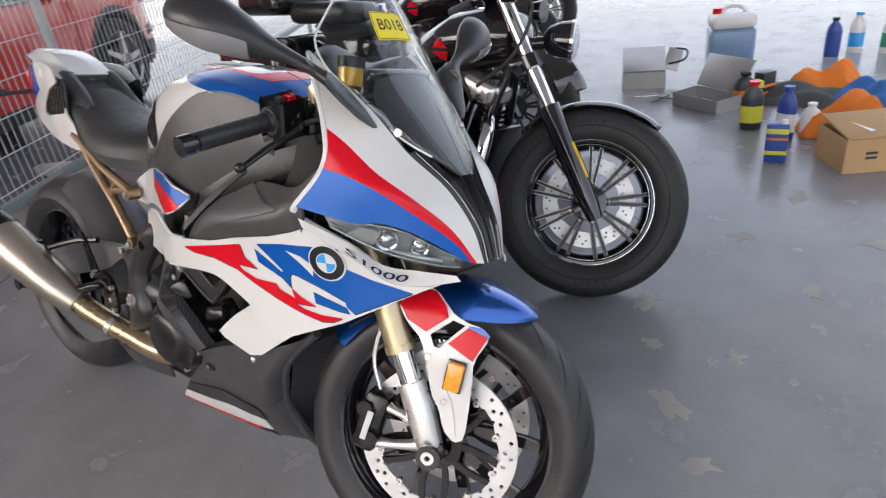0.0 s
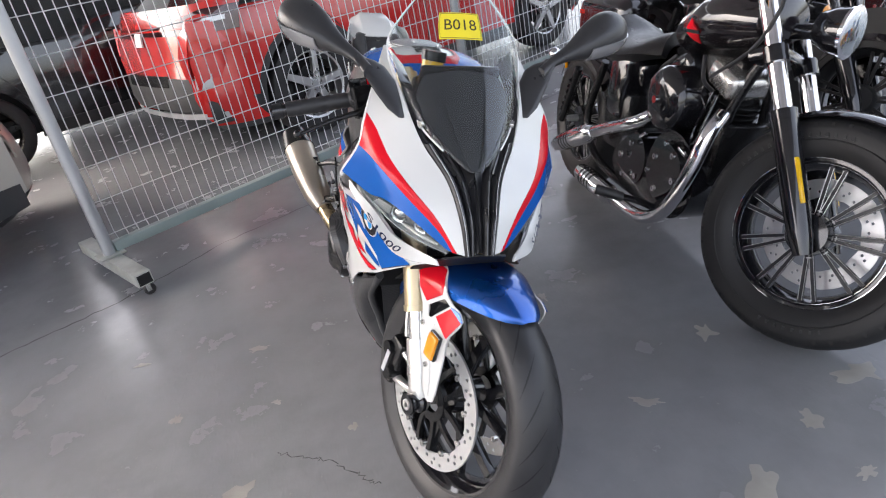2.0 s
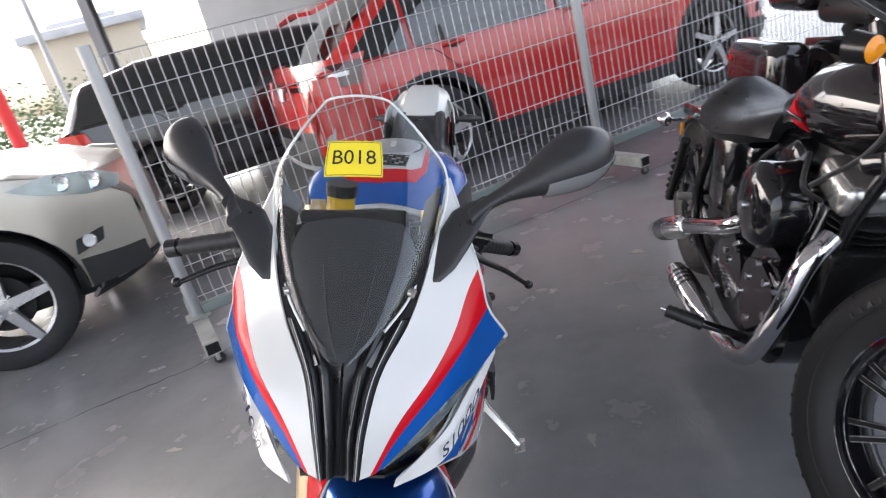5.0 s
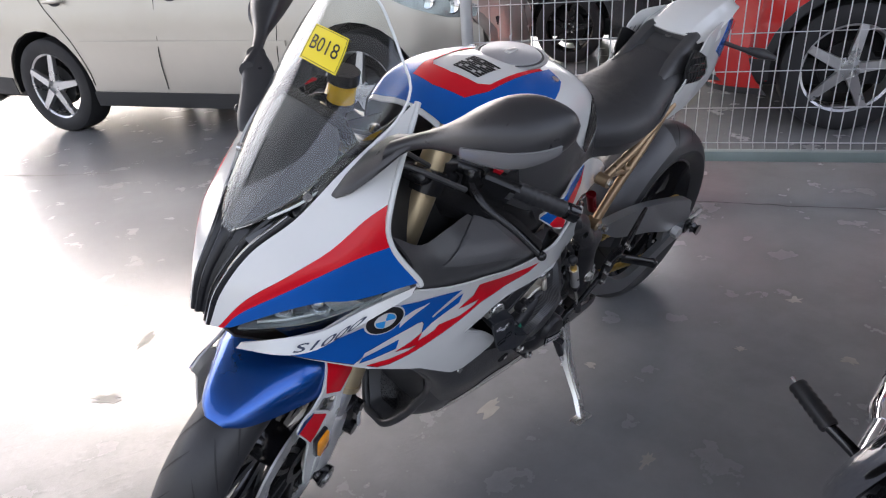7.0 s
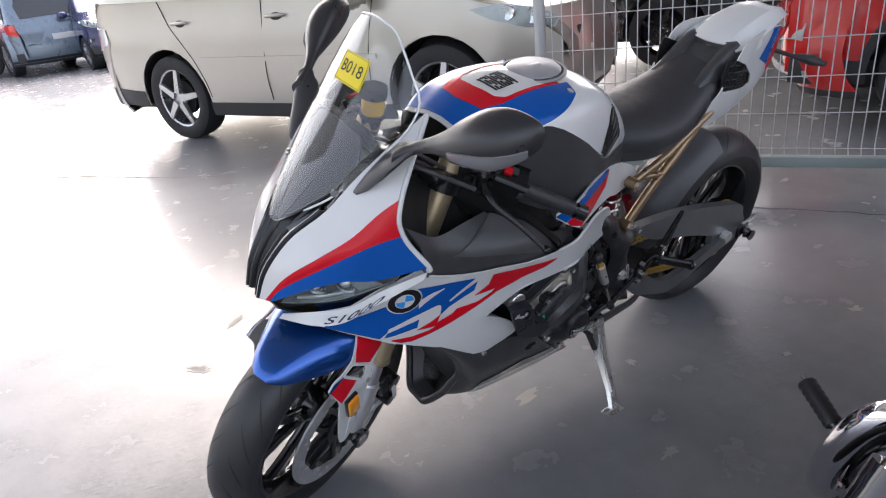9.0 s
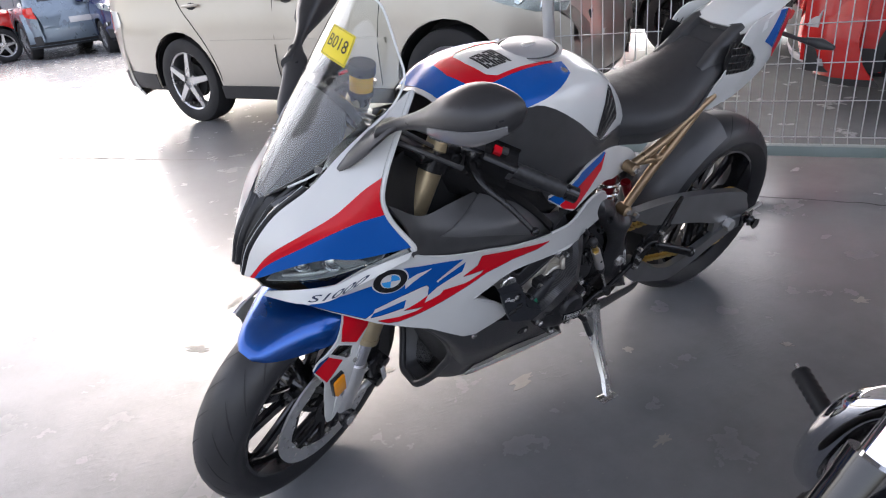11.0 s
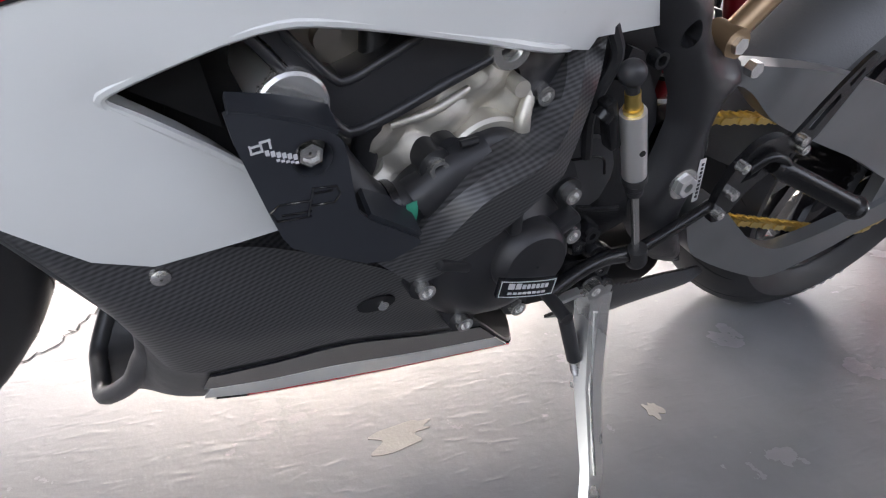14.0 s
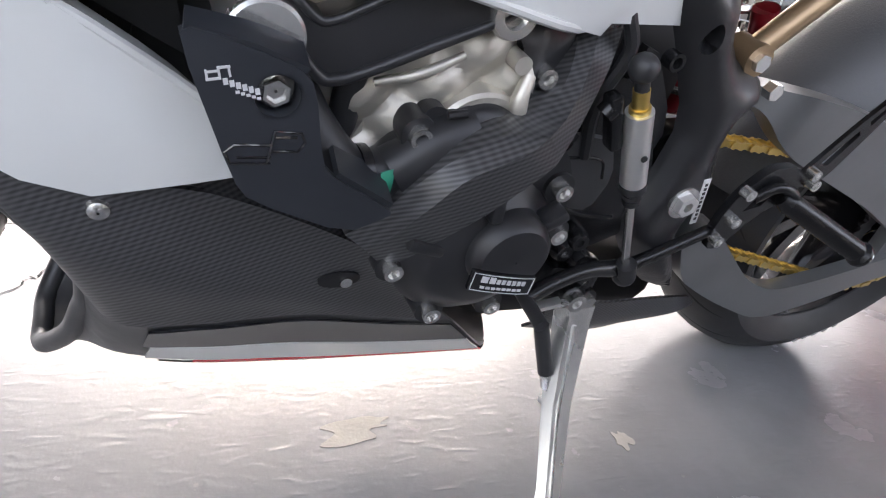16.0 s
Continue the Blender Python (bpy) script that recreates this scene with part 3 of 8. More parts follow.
# front mudguard
fender_rows = []
for th, w, r, drop in ((31, .020, .314, .006), (28, .044, .318, .022), (22, .066, .322, .042), (13, .090, .325, .056), (4, .109, .326, .058), (-8, .107, .327, .052), (-22, .094, .325, .050), (-38, .078, .322, .05), (-54, .066, .318, .05)):
    row = []
    for q in np.linspace(-1, 1, 11):
        rr = r - drop * abs(q) ** 2.6
        row.append((FC[0] + rr * math.sin(radians(th)), w * math.sin(q * 1.25) / math.sin(1.25), FC[2] + rr * math.cos(radians(th))))
    fender_rows.append(row)
mudguard = part("front_mudguard", steered(sheet(fender_rows, 24, 32, .003)), FENDER_BLUE, bike, "metallic blue front mudguard")


def leg_y(x, z):
    return .1145 + .20 * min(max(.56 - z, 0), .07) - 17 * max(0.0, z - .56) ** 2 - .10 * max(0, x - .06)


def leg_at(off=0.0):
    return lambda x, z: (x, leg_y(x, z) + off, z)


leg_outline = chaikin([(-.080, .572), (-.058, .540), (-.024, .512), (-.008, .46), (.004, .412), (.022, .385), (.034, .345), (.056, .325), (.076, .334), (.080, .44), (.078, .486), (.104, .534), (.086, .550), (.060, .554), (.032, .566), (.018, .580), (-.012, .602), (-.046, .604)], 1)
window = [(-.011, .524), (.030, .556), (.056, .549), (.022, .514), (.012, .502), (.000, .502)]
for s in (1, -1):
    for nm, bm, mt in (("mudguard_leg", plate(leg_outline, leg_at(), .004, [window], step=.012, flip=True), WHITE),
                       ("red_panel", plate([(-.076, .573), (-.056, .545), (-.018, .528), (.022, .560), (.014, .580), (-.012, .600), (-.044, .602)], leg_at(.0022), .001, step=.012, flip=True), RED),
                       ("red_panel", plate([(.027, .513), (.061, .547), (.099, .533), (.077, .488)], leg_at(.0022), .001, step=.012, flip=True), RED),
                       ("blue_panel", plate([(.060, .550), (.086, .549), (.104, .536), (.100, .534), (.066, .546)], leg_at(.0022), .001, step=.012, flip=True), FENDER_BLUE),
                       ("window_edge", tube([leg_at(-.001)(x, z) for x, z in window + window[:1]], .0016, 6, 0), WHITE),
                       ("reflector", box((.031, .012, .056), pose(.047, leg_y(.047, .455) + .009, .456, 0, 8, 0), .004), AMBER),
                       ("reflector_frame", box((.036, .010, .061), pose(.047, leg_y(.047, .455) + .004, .456, 0, 8, 0), .003), GLOSS_BLACK),
                       ("leg_crease", tube([leg_at(.0006)(x, z) for x, z in ((.030, .500), (.026, .44), (.045, .400), (.058, .34))], [.001, .0024, .0024, .001], 8, 4), WHITE),
                       ("panel_screw", cyl(leg_at(-.001)(-.008, .483), leg_at(.004)(-.008, .483), .006, 12), STEEL), ("panel_screw", cyl(leg_at(-.001)(.030, .402), leg_at(.004)(.030, .402), .006, 12), STEEL)):
        part(nm, steered(bm if s > 0 else flipped(bm)), mt, mudguard)

# upper fairing
C0 = [(.104, .029, .682), (.082, .038, .745), (.036, .056, .811), (-.022, .094, .872), (-.085, .120, .945), (-.205, .140, 1.035)]
C1 = [(.098, .043, .685), (.066, .080, .748), (.018, .128, .802), (-.036, .157, .842), (-.085, .175, .887), (-.116, .191, .913)]
C2 = [(.092, .051, .687), (.072, .076, .725), (.022, .130, .778), (-.030, .170, .818), (-.069, .190, .838), (-.109, .206, .849)]
C3 = [(.086, .061, .690), (.061, .094, .716), (.024, .136, .747), (-.017, .167, .762), (-.061, .192, .761), (-.145, .238, .783)]
face = surface([C0, C1, C2, C3])
third = 1 / 3
for s in (1, -1):
    for nm, v0, v1, nv, mt, lb in (("upper_fairing", 0, third, 10, WHITE, "white upper fairing"), ("red_stripe", third, 2 * third, 4, RED, ""), ("blue_stripe", 2 * third, 1, 5, BLUE, "")):
        bm = sheet(face, 28, nv, .004, v0, v1)
        part(nm, bm if s > 0 else flipped(bm), mt, bike, lb)
rear_edge = [C0[5], C1[5], C2[5], C3[5]]
lip = tube([np.array(p) + (-.004, .001, 0) for p in rear_edge] + [(-.148, .236, .776)], .0055, 8, 6)
both("fairing_lip", lip, WHITE, bike)
# white line where red meets blue paints the reflection along that edge
both("reflection_line", tube([np.array(p) + np.array((0, .0015, .0008)) for p in C2], .0016, 6, 5), WHITE, bike)
# black nose between the two halves
inward = lambda dx, dy: [(x + dx * (.6 if i == 0 else 1), max(y - dy * (1 + .5 * i), .004), z) for i, (x, y, z) in enumerate(C0[:4])]
nose_left = inward(-.003, .001)
nose_flange = inward(.006, .005)
nose_valley = inward(-.010, .010)
nose_step = inward(.004, .0145)
nose_floor = inward(-.012, .019)
nose_mid = [(x, 0, z + .004) for x, y, z in inward(-.004, .019)]
for s in (1, -1):
    bm = sheet(lambda u, v: spline([spline(c, u * 3) for c in (nose_mid, nose_floor, nose_step, nose_valley, nose_flange, nose_left)], v * 5), 18, 25, .004)
    part("nose_intake", bm if s > 0 else flipped(bm), NOSE_BLACK, bike)
both("nose_rib", tube([np.array(p) + (.002, 0, .001) for p in nose_flange], .0032, 8, 5), GLOSS_BLACK, bike)
both("inner_rib", tube([np.array(p) + (.002, 0, .001) for p in nose_step[:3]], .0024, 8, 5), GLOSS_BLACK, bike)
both("nose_line", tube([np.array(p) + (.0045, .001, .002) for p in nose_flange], .0007, 5, 5), PRINT_GREY, bike)
both("screen_seat", sheet([[(.030, .054, .812), (-.02, .092, .868), (-.08, .117, .942), (-.2, .132, 1.03)], [(.036, .035, .826), (-.03, .072, .878), (-.09, .095, .950), (-.2, .105, 1.0)]], 16, 3, .003), GLOSS_BLACK, bike)
# headlamps
lamp_low = [(.080, .063, .673), (.045, .098, .680), (.0, .140, .695), (-.045, .172, .715), (-.10, .205, .745)]
lamp_top = [(.084, .058, .690), (.050, .098, .716), (.012, .138, .745), (-.04, .176, .758), (-.10, .212, .768)]
for s in (1, -1):
    bm = sheet([[np.array(p) + (-.004, -.004, 0) for p in lamp_top], [np.array(p) + (-.030, -.024, -.003) for p in lamp_top], [np.array(p) + (-.034, -.026, .004) for p in lamp_low], [np.array(p) + (-.006, -.006, .001) for p in lamp_low]], 18, 12, .002)
    lamp = part("headlamp", bm if s > 0 else flipped(bm), LAMP_INSIDE, bike, "clear slanting headlamp with silver reflectors inside")
    bm = tube([(.045, .070, .684), (.01, .100, .692), (-.03, .130, .704)], [.003, .0065, .003], 10)
    part("light_bar", bm if s > 0 else flipped(bm), SILVER, lamp)
    for c, r in (((.014, .098, .712), .014), ((-.030, .136, .724), .016)):
        bm = join(revolve([(r, 0), (r * 1.25, .002), (r * 1.3, -.02), (r, -.02)], 24), revolve([(.001, .006), (r * .6, .004), (r * .95, -.002), (.001, -.004)], 24))
        bm.transform(Matrix.Translation(c) @ Matrix.Rotation(radians(-42), 4, "Z") @ Matrix.Rotation(radians(-8), 4, "X"))
        part("projector", bm if s > 0 else flipped(bm), CHROME, lamp, "round projector lens")
    bm = sheet([[(-.03, .150, .742), (-.06, .172, .750)], [(-.05, .150, .715), (-.085, .180, .735)]], 4, 3, .003)
    part("reflector", bm if s > 0 else flipped(bm), SILVER, lamp)
    bm = sheet([[np.array(p) + (-.002, -.002, 0) for p in lamp_top], [np.array(p) + (-.002, -.002, 0) for p in lamp_low]], 18, 4, .002)
    part("lens", bm if s > 0 else flipped(bm), GLASS, lamp, "clear plastic lens")
# dark sheets close the gaps behind lamps and nose, shade painted as black
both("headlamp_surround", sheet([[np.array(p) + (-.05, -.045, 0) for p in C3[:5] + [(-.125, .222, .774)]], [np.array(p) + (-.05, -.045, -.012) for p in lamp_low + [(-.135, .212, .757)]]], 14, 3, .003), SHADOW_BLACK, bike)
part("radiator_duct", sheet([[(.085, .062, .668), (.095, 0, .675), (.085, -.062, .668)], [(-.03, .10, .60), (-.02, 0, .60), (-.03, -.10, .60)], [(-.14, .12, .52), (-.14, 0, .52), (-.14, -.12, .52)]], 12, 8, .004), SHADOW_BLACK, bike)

# screen
rows = [((.050, .833), (.049, .012, .832)), ((.026, .863), (.018, .050, .858)), ((-.020, .920), (-.046, .096, .903)), ((-.078, .993), (-.122, .130, .973)),
        ((-.136, 1.079), (-.190, .142, 1.044)), ((-.174, 1.145), (-.198, .100, 1.110)), ((-.190, 1.174), (-.200, .058, 1.156))]
screen_net = []
for (cx, cz), (ex, ey, ez) in rows:
    screen_net.append([(ex + (cx - ex) * math.cos(q) ** 1.0, ey * math.sin(q) / 1.0, ez + (cz - ez) * math.cos(q)) for q in np.linspace(-math.pi / 2, math.pi / 2, 9)])
SCREEN_AT = surface(screen_net)
wind = part("windscreen", sheet(SCREEN_AT, 20, 26, .003), SCREEN, bike, "clear tall windscreen with a paper tag")
edge_pts = [SCREEN_AT(0, v) for v in np.linspace(.2, 1, 9)] + [SCREEN_AT(u, 1) for u in (.25, .5, .75)] + [SCREEN_AT(1, v) for v in np.linspace(1, .2, 9)]
part("screen_edge", tube(edge_pts, .0022, 6, 3), shader("polished_edge", (.75, .77, .76), .15, coat=.5), wind)


def under(u, v, d=-.006):
    p, e = SCREEN_AT(u, v), 1e-3
    n = np.cross(SCREEN_AT(min(u + e, 1), v) - SCREEN_AT(max(u - e, 0), v), SCREEN_AT(u, min(v + e, 1)) - SCREEN_AT(u, max(v - e, 0)))
    n = n / max(np.linalg.norm(n), 1e-12)
    if n[0] < 0:
        n = -n
    return p + n * d


hood = [(.05, .03), (.95, .03), (.95, .34), (.86, .43), (.71, .525), (.64, .54), (.36, .54), (.29, .525), (.14, .43), (.05, .34)]
part("instrument_hood", plate(chaikin(hood, 1), lambda u, v: under(u, v, -.013 - .010 * max(0, v - .2)), .003, step=.02), HOOD, wind, "dark grained instrument hood under the screen")
part("hood_edge", sheet(lambda u, v: under(.30 + .40 * u, .535 + .006 * math.sin(math.pi * u), -.017 - .03 * v), 10, 3, .003), SATIN_BLACK, wind)
hood_folds = [tube([under(.5 + k * .12, .05 + .06 * j, -.012) for j in range(7)], .0013, 6, 3) for k in (-1, 1)]
pieces("hood_crease", hood_folds, HOOD, wind)
for s in (0.06, .94):
    p, q = under(s, 2 / 6, -.001), under(s, 2 / 6, .006)
    part("screen_bolt", cyl(p, q, .0075, 14), STEEL, wind)


def tag_at(a, b, off=.0012):
    return under(.5 + a * .50 / .215, .683 + b * .82 / .40, off)


tag = part("paper_tag", plate([(-.044, -.026), (.044, -.026), (.044, .026), (-.044, .026)], lambda a, b: tag_at(a, b, .0015), .0008, step=.012), LABEL_YELLOW, wind, "yellow paper tag printed B018")
part("tag_print", join(text_mesh("B018", .030, lambda a, b: tag_at(a * 1.12, b, .0022)), *[plate([(x0, y0), (x1, y0), (x1, y1), (x0, y1)], lambda a, b: tag_at(a, b, .002), .0004, step=.01)
     for x0, y0, x1, y1 in ((-.042, .0235, .042, .0242), (-.042, -.0242, .042, -.0235), (-.042, -.024, -.0413, .024), (.0413, -.024, .042, .024))]), INK, wind)

# side fairing
SX = [-.85, -.8, -.75, -.7, -.6, -.5, -.4, -.3, -.2, -.1, 0, .08, .12]
SY = [.125, .143, .158, .174, .203, .216, .218, .214, .198, .168, .128, .085, .06]


def side_y(x, z):
    crease = .525 + (x + .30) * .536
    fold = .5 * max(0, z - crease) * min(max((-.325 - x) / .04, 0), 1) * min(max((.562 - z) / .012, 0), 1)
    return float(np.interp(x, SX, SY)) - fold - .35 * max(0, .62 - z) ** 2 + .25 * min(max(0, z - .63) ** 2 / (max(0, z - .63) + .04), .12)


def side_at(off=0.0):
    return lambda x, z: (x, (side_y(x - .02, z) + side_y(x, z) + side_y(x + .02, z)) / 3 + off, z)


side_outline = [(.08, .660), (.03, .634), (-.01, .611), (-.11, .554), (-.22, .506), (-.31, .440), (-.345, .430), (-.424, .449), (-.446, .455), (-.40, .497), (-.348, .532), (-.328, .547),
                (-.34, .560), (-.406, .590), (-.455, .594), (-.547, .583), (-.646, .567), (-.725, .556), (-.775, .553), (-.797, .574), (-.80, .600), (-.787, .632), (-.768, .655), (-.737, .671),
                (-.70, .677), (-.672, .674), (-.648, .657), (-.607, .642), (-.542, .648), (-.43, .665), (-.344, .688), (-.25, .706), (-.19, .724), (-.166, .735), (-.158, .755), (-.085, .718), (-.03, .676), (.03, .668)]
graphics = (("blue_graphic", BLUE, [(0.018, 0.630), (-0.052, 0.648), (-0.096, 0.664), (-0.106, 0.702), (-0.150, 0.700), (-0.161, 0.700), (-0.221, 0.696), (-0.281, 0.687), (-0.227, 0.642), (-0.231, 0.637), (-0.289, 0.675), (-0.286, 0.651), (-0.230, 0.626), (-0.210, 0.610), (-0.212, 0.631), (-0.208, 0.638), (-0.197, 0.637), (-0.149, 0.620), (-0.102, 0.600), (-0.098, 0.590), (-0.083, 0.577), (-0.049, 0.595)]),
            ("white_slash", WHITE, [(-0.212, 0.685), (-0.189, 0.667), (-0.172, 0.651), (-0.162, 0.640), (-0.160, 0.662), (-0.184, 0.678)]),
            ("blue_graphic", BLUE, [(-0.093, 0.577), (-0.099, 0.587), (-0.164, 0.609), (-0.160, 0.589), (-0.114, 0.579)]),
            ("red_graphic", RED, [(-0.107, 0.565), (-0.127, 0.554), (-0.150, 0.552), (-0.186, 0.562), (-0.243, 0.581), (-0.302, 0.604), (-0.350, 0.622), (-0.420, 0.631), (-0.495, 0.628), (-0.535, 0.632), (-0.440, 0.653), (-0.330, 0.678), (-0.323, 0.652), (-0.291, 0.634), (-0.344, 0.633), (-0.333, 0.624), (-0.296, 0.613), (-0.246, 0.612), (-0.238, 0.602), (-0.203, 0.590), (-0.210, 0.609), (-0.189, 0.595), (-0.160, 0.581), (-0.204, 0.581), (-0.185, 0.572), (-0.149, 0.565)]))
for s in (1, -1):
    bm = plate(side_outline, side_at(), .004, step=.022, flip=True)
    panel = part("side_fairing", bm if s > 0 else flipped(bm), WHITE, bike, "white side fairing with blue and red slashes")
    for nm, mt, pts in graphics:
        edge = plate([tuple(np.mean(pts, axis=0) + (np.array(p) - np.mean(pts, axis=0)) * 1.0 + np.array((0, -.0022))) for p in pts], side_at(.0014), .0006, step=.012, flip=True)
        if mt is not WHITE:
            part("graphic_edge", edge if s > 0 else flipped(edge), INK, panel)
        bm = plate(pts, side_at(.0030 if mt is WHITE else .0022), .0006, step=.012, flip=True)
        part(nm, bm if s > 0 else flipped(bm), mt, panel)
    cx, cz = -.130, .672
    circle = lambda r, a0=0, a1=360, n=28: [(cx + r * math.cos(radians(a)), cz + r * math.sin(radians(a))) for a in np.linspace(a0, a1, n, endpoint=(a1 - a0) < 360)]
    for nm, mt, lo, off in (("badge_rim", PRINT_GREY, [circle(.036)], .003), ("badge_ring", GLOSS_BLACK, [circle(.033)], .004), ("badge_field", WHITE, [circle(.0195)], .005),
                            ("badge_quarter", LIGHT_BLUE, [[(cx, cz)] + circle(.0175, 90, 180, 10), [(cx, cz)] + circle(.0175, 270, 360, 10)], .0058)):
        bm = join(*[plate(p, side_at(off), .0015, step=.02, flip=True) for p in lo])
        part(nm, bm if s > 0 else flipped(bm), mt, panel)
    lip = [side_at(-.003)(x, z) for x, z in ((-.446, .455), (-.40, .497), (-.348, .532), (-.328, .547), (-.34, .560), (-.406, .590), (-.455, .594), (-.547, .583), (-.646, .567), (-.725, .556), (-.775, .553), (-.797, .574), (-.80, .600), (-.787, .632), (-.768, .655), (-.737, .671), (-.70, .677), (-.672, .674), (-.648, .657), (-.607, .642), (-.542, .648))]
    bm = tube(lip, .0038, 8, 4)
    part("rolled_edge", bm if s > 0 else flipped(bm), WHITE, panel)
    bm = sheet([lip[:5], [np.array(p) + (.012, -.030, .004) for p in lip[:5]]], 12, 3, .003, flip=True)
    part("inner_return", bm if s > 0 else flipped(bm), WHITE, panel)
    wing = surface([[(.082, .080, .668), (.03, .115, .672), (-.03, .150, .680), (-.09, .186, .722), (-.16, .222, .757)], [(.088, .075, .657), (.04, .128, .650), (-.01, .158, .655), (-.06, .185, .69), (-.15, .222, .742)]])
    bm = sheet(wing, 18, 4, .004)
    winglet = part("winglet", bm if s > 0 else flipped(bm), WHITE, panel)
    word = text_mesh("S1000", .038, lambda a, b: wing(.545 + s * (a + .30 * b) * 4.7, .52 - b * 17) + np.array((.0055, .0105, .004)), .0004)
    part("model_number", word if s > 0 else flipped(word), NAVY, winglet)

# black inner panels between the fairing and the tank
inner_low = [(-.150, .216, .762), (-.185, .198, .710), (-.25, .202, .688), (-.344, .208, .670), (-.43, .204, .648), (-.53, .188, .622), (-.62, .150, .607)]
inner_mid = [(-.150, .215, .80), (-.20, .205, .765), (-.27, .212, .745), (-.35, .214, .730), (-.43, .214, .710), (-.53, .195, .66), (-.64, .150, .63)]
inner_top = [(-.125, .190, .850), (-.20, .185, .80), (-.29, .165, .792), (-.384, .142, .778), (-.45, .165, .745), (-.54, .180, .685), (-.66, .135, .65)]
INNER = surface([inner_top, inner_mid, inner_low])
both("inner_panel", sheet(INNER, 24, 10, .004), MATT_BLACK, bike, "matt black inner fairing panel")
both("grip_pad", plate([(.24, .50), (.47, .03), (.56, .12), (.80, .72)], lambda u, v: INNER(u, v) + np.array((0, .0050, .0040)), .0015, step=.04), DIMPLED, bike, "triangular dimpled black pad")
# sheets behind the fairing, their black stands for the shade in there
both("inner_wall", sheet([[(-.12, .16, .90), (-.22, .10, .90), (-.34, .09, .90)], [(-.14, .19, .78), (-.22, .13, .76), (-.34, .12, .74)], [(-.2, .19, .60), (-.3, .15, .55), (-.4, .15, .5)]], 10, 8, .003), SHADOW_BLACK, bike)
both("frame_beam", ring_loft([[np.array(c) + np.array((dx, dy, dz)) for dx, dy, dz in ((0, .02, .035), (0, .026, 0), (0, .02, -.035), (0, -.02, -.035), (0, -.02, .035))]
     for c in ((-.26, .06, .84), (-.36, .13, .80), (-.50, .160, .72), (-.66, .125, .66), (-.80, .075, .62))]), SATIN_BLACK, bike, "black frame beam")

# tank
tank_rows = []
for x, top, (sy, sz), (ly, lz) in ((-.33, .945, (.085, .930), (.125, .915)), (-.40, .983, (.105, .967), (.150, .948)), (-.50, 1.004, (.120, .985), (.170, .948)), (-.60, 1.000, (.125, .978), (.176, .893)),
                                   (-.70, .982, (.118, .955), (.158, .820)), (-.78, .945, (.10, .912), (.128, .805)), (-.845, .885, (.075, .86), (.095, .79)), (-.885, .82, (.055, .80), (.075, .77))):
    half = [(0, top), (sy * .55, top - (top - sz) * .3), (sy, sz), ((sy + ly) / 2 + .008, (sz * .6 + lz * .4)), (ly, lz)]
    tank_rows.append([(x, -y, z) for y, z in reversed(half[1:])] + [(x, y, z) for y, z in half])
TANK_AT = surface(tank_rows)
tank = part("fuel_tank", sheet(TANK_AT, 32, 32, .004), WHITE, bike, "white fuel tank with blue shoulders and a filler cap")


def on_tank(off):
    def at(a, b):
        p, e = TANK_AT(a, b), 2e-3
        n = np.cross(TANK_AT(min(a + e, 1), b) - TANK_AT(max(a - e, 0), b), TANK_AT(a, min(b + e, 1)) - TANK_AT(a, max(b - e, 0)))
        n /= max(np.linalg.norm(n), 1e-12)
        return p + n * (off if n[2] > 0 else -off)
    return at


for s in (1, -1):
    m_ = lambda pts: [(.5 + s * u, v) for u, v in pts]
    fl = s < 0
    part("blue_shoulder", plate(m_([(.0, .02), (.0, .118), (.152, .138), (.182, .20), (.150, .42), (.142, .468), (.232, .452), (.33, .375), (.437, .289), (.5, .235), (.5, .02)]), on_tank(.0014), .0012, step=.03, flip=not fl), BLUE, tank)
    part("white_line", plate(m_([(.142, .468), (.232, .452), (.33, .375), (.437, .289), (.5, .235), (.5, .250), (.44, .302), (.335, .388), (.235, .466), (.140, .480)]), on_tank(.0016), .0012, step=.03, flip=not fl), WHITE, tank)
    part("red_band", plate(m_([(.0, .116), (.152, .136), (.180, .20), (.148, .43), (.132, .43), (.152, .222), (.118, .200), (.0, .192)]), on_tank(.0018), .0012, step=.03, flip=not fl), RED, tank)
    part("tank_bolt", cyl(on_tank(-.002)(.5 + s * .215, .435), on_tank(.005)(.5 + s * .215, .435), .008, 14), STEEL, tank)
cap = moved(join(revolve([(.001, -.0), (.062, 0), (.062, .005), (.058, .008), (.001, .008)], 48)), (0, 0, 0))
cap.transform(pose(-.598, 0, 1.000, 90, 0, 0))
cap.transform(Matrix.Translation((-.598, 0, .997)) @ Matrix.Rotation(radians(3), 4, "Y") @ Matrix.Translation((.598, 0, -.997)))


def cap_ring(r0, r1, up=.002):
    bm = revolve([(r0, up - .003), (r1, up - .003), (r1, up), (r0, up)], 40)
    bm.transform(Matrix.Translation((-.598, 0, .999)) @ Matrix.Rotation(radians(3), 4, "Y") @ pose(0, 0, 0, 90, 0, 0))
    return bm


